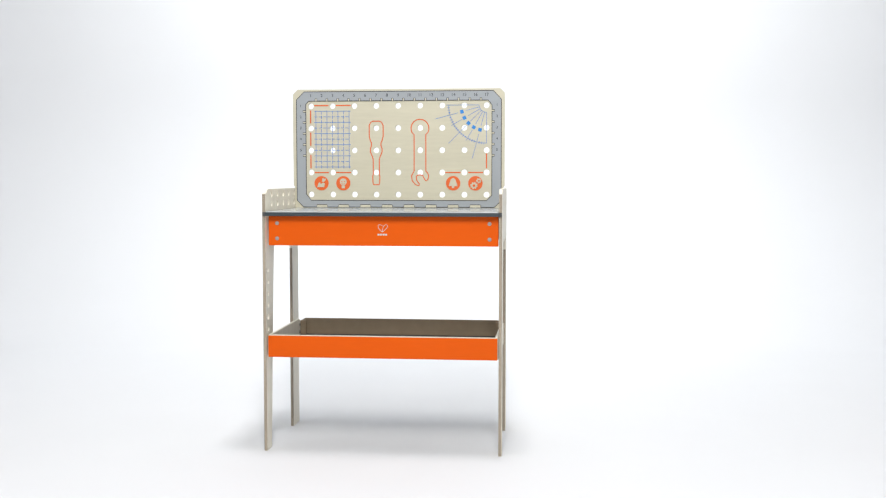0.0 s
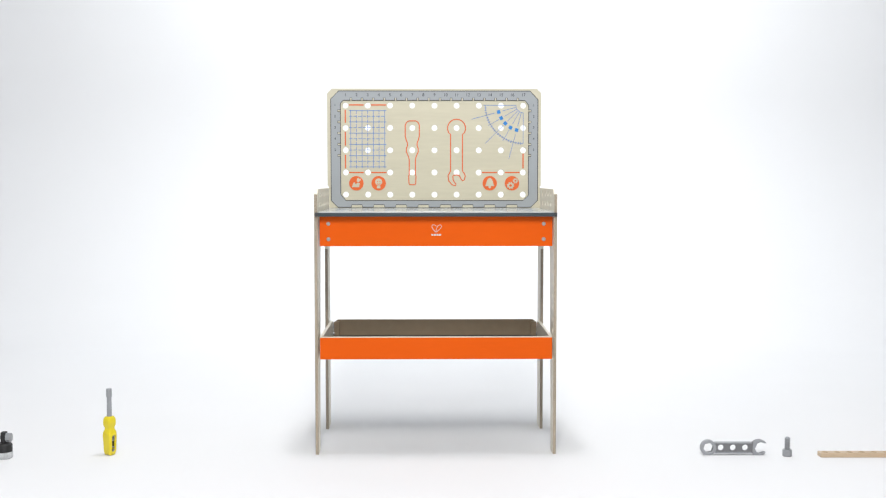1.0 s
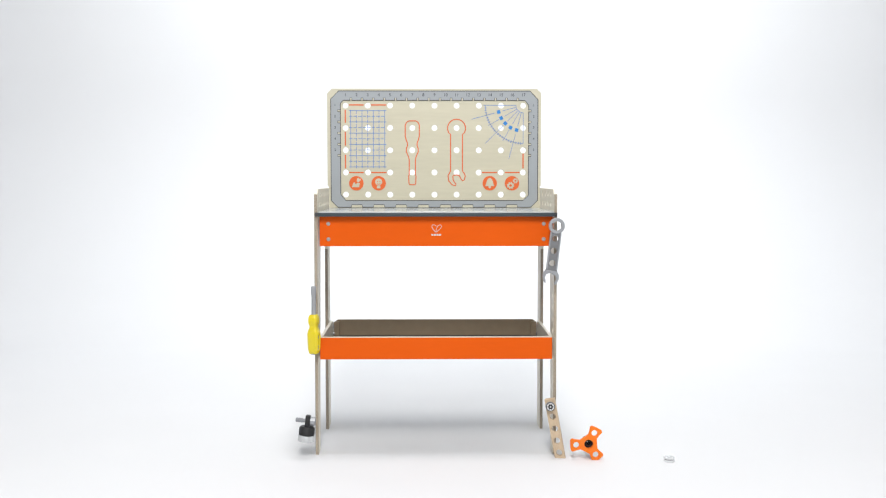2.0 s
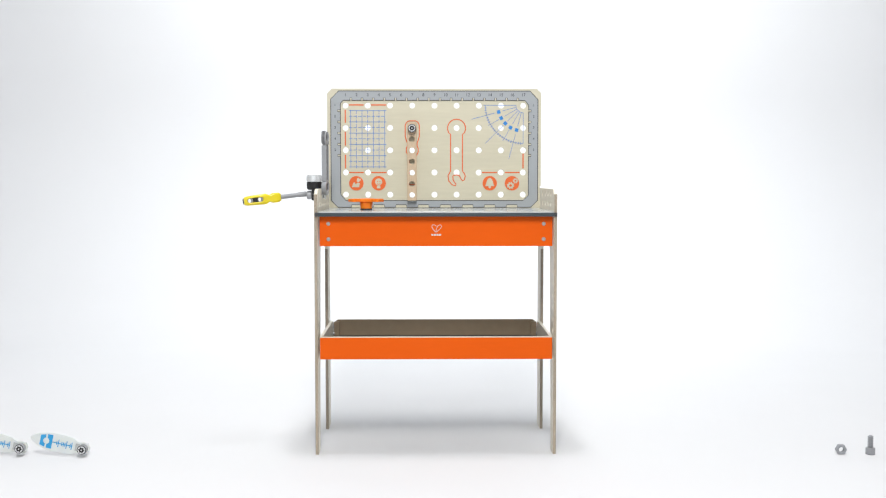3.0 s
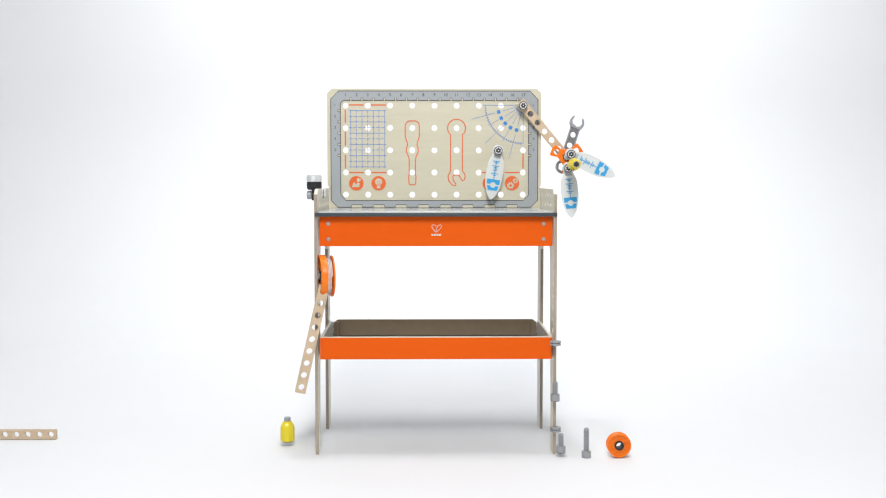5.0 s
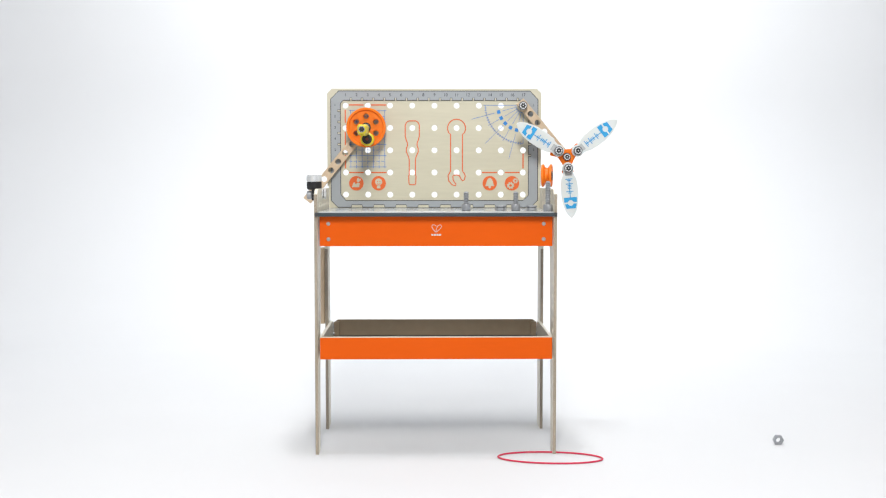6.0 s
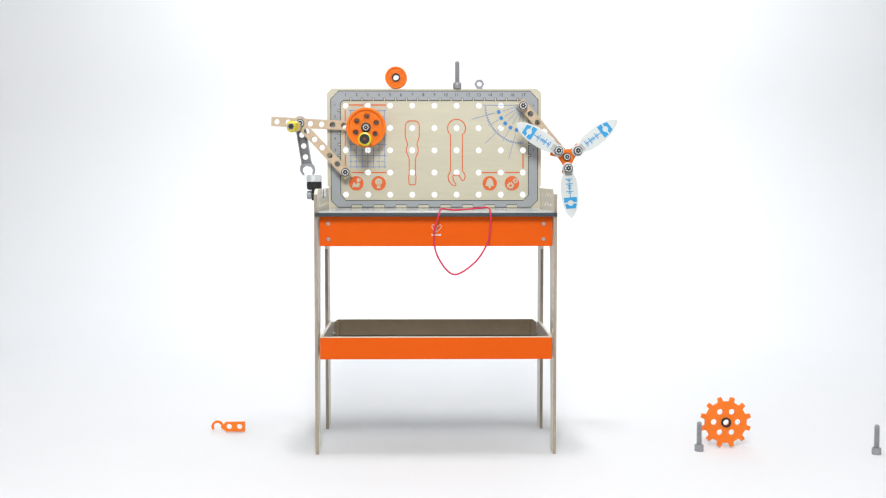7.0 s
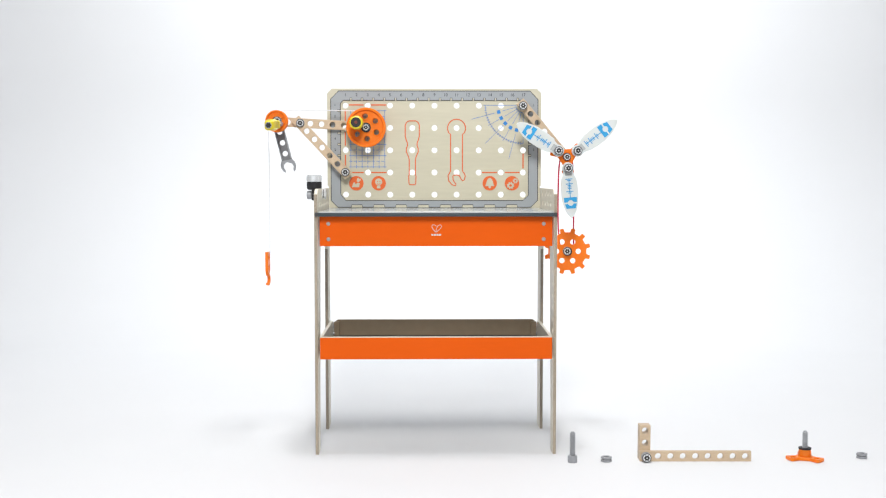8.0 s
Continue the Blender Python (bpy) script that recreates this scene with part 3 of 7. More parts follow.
def screwdriver():
    root = thing("toy_screwdriver", "yellow toy screwdriver with slotted grip and grey shaft", "screwdriver")
    half = [(0.010, 0.0), (0.0145, 0.003), (0.0165, 0.009), (0.0165, 0.050), (0.0145, 0.0585), (0.0096, 0.066), (0.0096, 0.070), (0.0124, 0.0755), (0.0134, 0.083), (0.0122, 0.092), (0.0085, 0.098)]
    out = half + [(-a, b) for a, b in half[::-1]]
    hs = [rounded(-0.0058, 0.0085, 0.0058, 0.0500, 0.0057, 6)]
    mesh = plate_mesh(out, hs, 0.031, 0.004)
    for v in mesh.vertices:
        k = 0.66 + 0.34 * min(max(v.co.z / 0.02, 0), 1) ** 0.7
        r = math.hypot(v.co.x / 0.0165, v.co.y / 0.0155)
        k *= min(1.0, 1.06 / r)
        waist = np.interp(v.co.z, [b for _, b in half], [a for a, _ in half]) / 0.0165 if v.co.z > 0.05 else 1.0
        v.co.x, v.co.y = v.co.x * k, v.co.y * k * waist
    finish("grip", mesh, YELLOW_PL, root, "bright yellow faceted grip", True).data.set_sharp_from_angle(angle=radians(35))
    core = plate_mesh(rounded(-0.0075, 0.0065, 0.0075, 0.0520, 0.0073, 6), [ring(0, z, 0.0062, 18) for z in (0.0160, 0.0425)], 0.016, 0.0006)
    slot = finish("slot", core, DARK_PL, root, "dark oblong slot with two holes")
    for z in (0.0160, 0.0425):
        sleeve = smooth_part("hole_ring", turned_ring([(0.0066, 0.0105), (0.0071, 0.0098), (0.0071, -0.0098), (0.0066, -0.0105), (0.0056, -0.0105), (0.0056, 0.0105)], 20), GREY_PL, slot, "pale grey ring lining the hole")
        sleeve.location = (0, 0, z)
    cap = smooth_part("end_cap", lathe([(0.0084, 0.001), (0.0084, -0.0006), (0.0, -0.0006)], 16), GREY_PL, root, "grey disc in the grip end")
    mesh = plate_mesh(star(0.0078, 0.0056), [], 0.0008, 0.0)
    mesh.transform(Matrix.Translation((0, 0, -0.0009)) @ Matrix.Rotation(radians(90), 4, "X"))
    finish("end_socket", mesh, DARK_PL, cap, "dark star-shaped socket")
    smooth_part("shaft", lathe([(0.0068, 0.095), (0.0062, 0.1), (0.0058, 0.138), (0.006, 0.146), (0.007, 0.148), (0.007, 0.166), (0.0056, 0.168), (0.001, 0.168)], 8), GREY_PL, root, "grey hexagonal shaft")
    return root


def lamp():
    root = thing("clip_lamp", "small black clamp lamp with clear cap and silver bolt", "toy lamp")
    cap = smooth_part("lens_cap", lathe([(0.0165, 0.0), (0.0185, 0.0015), (0.019, 0.004), (0.019, 0.0165), (0.0, 0.0165)], 28), CLEAR, root, "clear ribbed plastic cap")
    for k in range(20):
        a = 2 * math.pi * k / 20
        part("rib", box(-0.0008, -0.0008, 0.002, 0.0008, 0.0008, 0.0158, 0.0003), CLEAR, cap).location = (0.0191 * math.cos(a), 0.0191 * math.sin(a), 0)
    smooth_part("housing", lathe([(0.0185, 0.017), (0.0195, 0.018), (0.0195, 0.034), (0.0165, 0.038), (0.007, 0.039)], 28), DARK_PL, root, "round black housing")
    part("stem", box(-0.006, -0.0085, 0.036, 0.006, 0.0085, 0.066, 0.002), DARK_PL, root, "black clamp stem")
    b = smooth_part("clamp_bolt", lathe([(0.0046, -0.03), (0.006, -0.027), (0.0046, -0.024), (0.006, -0.021), (0.0046, -0.018), (0.006, -0.015), (0.0046, -0.012), (0.0046, 0.006), (0.0112, 0.0065), (0.0112, 0.0175), (0.009, 0.019), (0.0, 0.019)], 18, "X"), STEEL_PL, root, "silver bolt through the clamp")
    b.location = (0, 0, 0.052)
    return root


def tri_hub(label):
    root = thing("orange_hub", label, "toy hub", "three-armed hubs")
    out = []
    for k in range(3):
        c = radians(90 + 120 * k)
        for r, w in ((0.0215, -0.0118), (0.030, -0.0134), (0.0405, -0.0164), (0.0445, -0.0128), (0.0455, 0.0), (0.0445, 0.0128), (0.0405, 0.0164), (0.030, 0.0134), (0.0215, 0.0118)):
            out.append((r * math.cos(c) - w * math.sin(c), r * math.sin(c) + w * math.cos(c)))
        c2 = c + radians(60)
        out.append((0.0205 * math.cos(c2), 0.0205 * math.sin(c2)))
    holes = [ring(0.031 * math.cos(radians(90 + 120 * k)), 0.031 * math.sin(radians(90 + 120 * k)), 0.0072, 16) for k in range(3)] + [ring(0, 0, 0.0108, 18)]
    finish("arm_plate", plate_mesh(out, holes, 0.008, 0.0012), ORANGE_PL, root, "three-armed orange plate with round holes")
    smooth_part("sleeve", turned_ring([(0.0155, -0.004), (0.0165, -0.006), (0.0145, -0.021), (0.0118, -0.021), (0.0118, -0.004)], 10), ORANGE_PL, root, "orange hexagonal sleeve")
    smooth_part("bush", turned_ring([(0.0150, -0.0212), (0.0155, -0.025), (0.0060, -0.025), (0.0060, -0.010), (0.0116, -0.010), (0.0116, -0.0212)], 24), DARK_PL, root, "black rubber bush")
    h = smooth_part("bolt_head", lathe([(0.0056, -0.012), (0.0056, 0.003), (0.0104, 0.0045), (0.0104, 0.009), (0.0096, 0.0105), (0.0, 0.0105)], 24, "Y"), STEEL_PL, root, "silver bolt head")
    bolt_face(h, -0.0105, 0.0104)
    return root, h


def blade():
    root = thing("propeller_blade", "translucent white propeller blade with blue print and silver bolt", "propeller blade", "propeller blades")
    prof = [(0.134, 0.002), (0.1285, 0.0074), (0.117, 0.0143), (0.099, 0.0202), (0.078, 0.0232), (0.056, 0.0233), (0.039, 0.0220), (0.027, 0.0200), (0.0195, 0.0158), (0.011, 0.0136)]
    arc = [(0.0158 * math.cos(radians(70 + 220 * i / 16)), 0.0158 * math.sin(radians(70 + 220 * i / 16))) for i in range(17)]
    out = prof + arc + [(a, -b) for a, b in prof[::-1]]
    body = finish("blade_body", plate_mesh(out, [ring(0, 0, 0.0066, 14)], 0.0045, 0.0012), BLADE_PL, root)
    part("neck_pad", box(0.010, -0.0034, -0.0092, 0.0205, -0.002, 0.0092, 0.0006), NECK_PL, body, "grey moulded pad at the blade neck")
    bm = bmesh.new()
    stroke_into(bm, [(0.028, 0), (0.08, 0)], 0.0021, -0.0024)
    for a, w in ((0.0295, 0.019), (0.0335, 0.011), (0.0425, 0.019), (0.0465, 0.010), (0.0505, 0.010), (0.0545, 0.010), (0.063, 0.019), (0.0672, 0.009)):
        stroke_into(bm, [(a, -w / 2), (a, w / 2)], 0.0019, -0.0027)
    cx = 0.094
    near = [(cx + 0.0078 * math.cos(radians(105 + 15 * i)), 0.0078 * math.sin(radians(105 + 15 * i))) for i in range(11)]
    far = [(cx + 0.0078 * math.cos(radians(-75 + 15 * i)), 0.0078 * math.sin(radians(-75 + 15 * i))) for i in range(11)]
    part("blue_print", bm, PRINT_CYAN, body, "blue printed gauge and jaw pattern")
    for pts in ([(0.079, -0.0175), (0.079, 0.0175), (0.0923, 0.0172)] + near + [(0.0923, -0.0172)], [(0.109, 0.0125), (0.109, -0.0125), (0.0965, -0.0158)] + far + [(0.0965, 0.0158)]):
        finish("blue_block", plate_mesh(pts, [], 0.0005, 0.0, y=-0.0027), PRINT_CYAN, body)
    h = smooth_part("bolt_head", lathe([(0.006, -0.014), (0.006, 0.002), (0.0118, 0.0026), (0.0118, 0.0155), (0.0105, 0.017), (0.0, 0.017)], 24, "Y"), STEEL_PL, root, "silver bolt head")
    bolt_face(h, -0.017, 0.0118)
    smooth_part("back_nut", lathe([(0.0115, -0.0025), (0.0128, -0.0035), (0.0128, -0.0125), (0.0115, -0.0135), (0.006, -0.014)], 6, "Y"), NECK_PL, root, "pale grey nut behind the blade")
    return root


def wheel():
    root = thing("winding_spool", "large orange plastic winding spool with six round holes", "spool")
    holes = [ring(STEP * math.cos(radians(60 * k + 30)), STEP * math.sin(radians(60 * k + 30)), 0.0076, 16) for k in range(6)] + [ring(0, 0, 0.008, 16)]
    finish("web", plate_mesh(ring(0, 0, 0.0525, 48), holes, 0.005, 0.0008, y=-0.002), ORANGE_PL, root, "orange disc with six holes")
    smooth_part("rim", turned_ring([(0.0535, 0.009), (0.0525, 0.0105), (0.0475, 0.0105), (0.0465, 0.009), (0.0455, 0.002), (0.0455, -0.006), (0.0535, -0.006)], 56), ORANGE_PL, root, "raised orange rim")
    smooth_part("drum", turned_ring([(0.0215, -0.0045), (0.0215, -0.0205), (0.0195, -0.0205), (0.0195, -0.0045)], 32), ORANGE_PL, root, "orange spool drum")
    finish("back_flange", plate_mesh(ring(0, 0, 0.0515, 48), holes[:6] + [ring(0, 0, 0.0075, 16)], 0.004, 0.0008, y=0.0227), ORANGE_PL, root, "orange rear flange")
    smooth_part("axle", turned_ring([(0.0125, 0.0), (0.0125, -0.0205), (0.0078, -0.0205), (0.0078, 0.0)], 24), ORANGE_PL, root)
    for k in range(6):
        a = radians(60 * k + 30)
        c = smooth_part("hole_collar", turned_ring([(0.0098, 0.0045), (0.0098, 0.0072), (0.0078, 0.0072), (0.0078, 0.0045)], 16), ORANGE_PL, root)
        c.location = (STEP * math.cos(a), 0, STEP * math.sin(a))
    smooth_part("bush", turned_ring([(0.013, 0.004), (0.013, 0.0085), (0.0085, 0.0085), (0.0085, 0.004)], 28), DARK_PL, root, "black bush")
    h = smooth_part("bolt_head", lathe([(0.006, 0.0), (0.006, 0.006), (0.0098, 0.007), (0.0098, 0.0115), (0.0085, 0.0125), (0.0, 0.0125)], 20, "Y"), STEEL_PL, root, "silver bolt head")
    bolt_face(h, -0.0125, 0.0098)
    return root


def pulley():
    root = thing("orange_pulley", "small orange plastic pulley with black bush", "pulley")
    smooth_part("flange", turned_ring([(0.029, 0.0135), (0.0298, 0.012), (0.0298, 0.0085), (0.021, 0.003), (0.021, -0.003), (0.0298, -0.0085), (0.0298, -0.012), (0.029, -0.0135),
                                       (0.026, -0.0135), (0.024, -0.009), (0.0115, -0.009), (0.0115, 0.009), (0.024, 0.009), (0.026, 0.0135)], 44), ORANGE_PL, root, "grooved orange pulley body")
    for k in range(8):
        r = part("rim_rib", box(-0.0012, -0.0125, 0.012, 0.0012, -0.008, 0.025, 0.0004), ORANGE_PL, root)
        r.rotation_euler = (0, radians(45 * k), 0)
    smooth_part("bush", turned_ring([(0.0112, 0.0145), (0.0112, -0.0145), (0.0078, -0.0145), (0.0078, 0.0145)], 28), DARK_PL, root, "black bush")
    return root


def peg():
    root = thing("crank_peg", "yellow faceted peg handle with dark socket end", "toy handle")
    smooth_part("grip", lathe([(0.0125, 0.0), (0.0178, 0.002), (0.0185, 0.006), (0.0185, 0.036), (0.017, 0.043), (0.0115, 0.052), (0.010, 0.053)], 10), YELLOW_PL, root, "yellow faceted grip", 30)
    smooth_part("tip", lathe([(0.0085, 0.052), (0.0085, 0.062), (0.007, 0.0635), (0.0, 0.0635)], 14), GREY_PL, root, "grey tip")
    smooth_part("socket", lathe([(0.0134, -0.0008), (0.0134, 0.0004)], 20), DARK_PL, root, "dark round socket")
    smooth_part("core", lathe([(0.0042, -0.0014), (0.0042, 0.0)], 12), CORE, root, "small dark red core")
    return root


def gear():
    root = thing("orange_gear", "flat orange plastic gear with twelve teeth and holes", "gear")
    out = []
    for k in range(12):
        c = radians(30 * k + 15)
        for da, r in ((-10.5, 0.0535), (-6.6, 0.0545), (-5.2, 0.0635), (-3.6, 0.0652), (3.6, 0.0652), (5.2, 0.0635), (6.6, 0.0545), (10.5, 0.0535)):
            a = c + radians(da)
            out.append((r * math.cos(a), r * math.sin(a)))
    holes = [ring(STEP * math.cos(radians(60 * k)), STEP * math.sin(radians(60 * k)), 0.0076, 16) for k in range(6)] + [ring(0, 0, 0.008, 16)]
    finish("gear_plate", plate_mesh(out, holes, 0.009, 0.001), ORANGE_PL, root, "orange toothed disc")
    smooth_part("bush", turned_ring([(0.0125, 0.0046), (0.0125, 0.0085), (0.0078, 0.0085), (0.0078, 0.0046)], 24), DARK_PL, root, "black bush")
    return root


def hook():
    root = thing("orange_hook", "small flat orange crane hook with two holes", "hook")
    inner = [(0.029 + 0.0105 * math.cos(radians(200 - i * 17)), 0.0105 * math.sin(radians(200 - i * 17))) for i in range(15)]
    outer = [(0.029 + 0.0165 * math.cos(radians(160 - i * 14)), 0.0165 * math.sin(radians(160 - i * 14))) for i in range(15)]
    out = [(-0.046, -0.0135), (0.004, -0.0135), (0.012, -0.009)] + inner[0:] + outer[::-1] + [(0.006, 0.0125), (-0.046, 0.0135)]
    finish("hook_plate", plate_mesh(out, [ring(-0.031, 0, 0.0074, 16), ring(-0.003, 0, 0.0074, 16)], 0.008, 0.0008), ORANGE_PL, root)
    return root


def angle_piece():
    root = thing("wooden_angle", "drilled wooden strip bolted to a short square wooden block", "construction piece")
    out = rounded(-0.0145, -0.0128, 8 * STEP + 0.0145, 0.0128, 0.0012, 2)
    finish("bar", plate_mesh(out, [ring(k * STEP, 0, 0.0078, 18) for k in range(9)], 0.011, 0.0009), BEECH, root)
    blk = finish("block", plate_mesh(rounded(-0.0135, -0.0135, 0.0135, 2 * STEP + 0.0135, 0.0012, 2), [ring(0, k * STEP, 0.0078, 18) for k in range(3)], 0.027, 0.0009, y=0.0195), BEECH, root, "square wooden block with three holes")
    h = smooth_part("bolt_head", lathe([(0.006, -0.02), (0.006, 0.005), (0.0116, 0.006), (0.0116, 0.02), (0.0105, 0.0215), (0.0, 0.0215)], 24, "Y"), STEEL_PL, root, "silver bolt head")
    bolt_face(h, -0.0215, 0.0116)
    return root, blk


DRIVER, WRENCH, LAMP = screwdriver(), wrench(), lamp()
BOLT_A = bolt(0.048, "short silver grey toy bolt with star socket")
BOLT_B, BOLT_C = copy_thing(BOLT_A, Matrix()), copy_thing(BOLT_A, Matrix())
BOLT_D = bolt(0.075, "long silver grey toy bolt with star socket")
BOLT_E, BOLT_F = copy_thing(BOLT_D, Matrix()), copy_thing(BOLT_D, Matrix())
NUT_A = nut()
NUT_B, NUT_C, NUT_D, NUT_E = [copy_thing(NUT_A, Matrix()) for _ in range(4)]
NUT_F = nut(SILVER, "bright silver hexagonal nut of the clamp lamp")
STRIP_A = strip(7, "short beech strip with seven drilled holes")
STRIP_C = copy_thing(STRIP_A, Matrix())
STRIP_B = strip(9, "long beech strip with nine drilled holes")
HUB, HUB_BOLT = tri_hub("orange three-armed plastic hub with a bolt")
HUB_B, _ = tri_hub("orange three-armed hub lying flat with an upright bolt")
BLADE_A = blade()
BLADE_B, BLADE_C = copy_thing(BLADE_A, Matrix()), copy_thing(BLADE_A, Matrix())
WHEEL, PULLEY, PEG, GEAR, HOOK = wheel(), pulley(), peg(), gear(), hook()
ANGLE, BLOCK = angle_piece()
smooth_part("upright_bolt", lathe([(0.006, 0.02)] + [(0.0052 + 0.0018 * (i % 2), 0.024 + 0.0022 * i) for i in range(19)] + [(0.003, 0.067)], 16, "Y"), GREY_PL, HUB_B, "grey bolt thread").rotation_euler = (0, 0, radians(180))


# ---- what bends, in rigid pieces ----
def chain(name, label, category, piece, count, length, radius, mat):
    root = thing(name, label, category)
    bm = lathe([(radius * 0.6, -length / 2 - radius * 0.8), (radius, -length / 2), (radius, length / 2), (radius * 0.6, length / 2 + radius * 0.8)], 8)
    mesh = bpy.data.meshes.new(piece)
    bm.to_mesh(mesh)
    bm.free()
    mesh.materials.append(mat)
    for p in mesh.polygons:
        p.use_smooth = True
    pieces = []
    for _ in range(count):
        ob = new(piece, mesh)
        ob.parent = root
        pieces.append(ob)
    return root, pieces


BAND, BAND_PIECES = chain("rubber_band", "thin red rubber band loop", "rubber band", "band_piece", 96, 0.0074, 0.0022, RUBBER)
CORD, CORD_PIECES = chain("crane_string", "thin white string of the toy crane", "string", "string_piece", 64, 0.0185, 0.0011, STRING)


def curve_points(ctrl, count, closed):
    """count + 1 points evenly along a smooth curve through ctrl."""
    pts = [Vector(p) for p in ctrl]
    n = len(pts)
    dense = []
    for i in range(n if closed else n - 1):
        p0 = pts[(i - 1) % n] if closed or i else pts[0]
        p1, p2 = pts[i], pts[(i + 1) % n]
        p3 = pts[(i + 2) % n] if closed or i + 2 < n else pts[-1]
        for s in range(12):
            t = s / 12
            dense.append(0.5 * ((2 * p1) + (p2 - p0) * t + (2 * p0 - 5 * p1 + 4 * p2 - p3) * t * t + (3 * p1 - p0 - 3 * p2 + p3) * t ** 3))
    dense.append(pts[0] if closed else pts[-1])
    d = [0.0]
    for a, b in zip(dense, dense[1:]):
        d.append(d[-1] + (b - a).length)
    out, k = [], 0
    for i in range(count + 1):
        want = d[-1] * i / count
        while k < len(d) - 2 and d[k + 1] < want:
            k += 1
        f = (want - d[k]) / max(d[k + 1] - d[k], 1e-9)
        out.append(dense[k].lerp(dense[k + 1], min(max(f, 0), 1)))
    return out


def string_along(pieces, keys, closed):
    """Rows for each piece of a bending cord, from its shapes over time."""
    shapes = [(t, curve_points(c, len(pieces), closed)) for t, c in keys]
    rows = []
    for i in range(len(pieces)):
        r = []
        for t, p in shapes:
            way = p[i + 1] - p[i]
            if way.length < 1e-7:
                way = Vector((0, 0, 1))
            r.append((t, Matrix.Translation((p[i] + p[i + 1]) / 2) @ way.to_track_quat("Z", "Y").to_matrix().to_4x4()))
        rows.append(r)
    return rows


def fill(rows):
    """Adds rows between two poses that lie more than 75 degrees apart."""
    out = [rows[0]]
    for t, m in rows[1:]:
        t0, m0 = out[-1]
        q0, q1 = m0.to_quaternion(), m.to_quaternion()
        q1.make_compatible(q0)
        n = min(int(q0.rotation_difference(q1).angle / radians(75)) + 1, max(1, round((t - t0) * FPS)))
        for k in range(1, n):
            f = k / n
            out.append((t0 + (t - t0) * f, Matrix.LocRotScale(m0.translation.lerp(m.translation, f), q0.slerp(q1, f), None)))
        out.append((t, m))
    return out


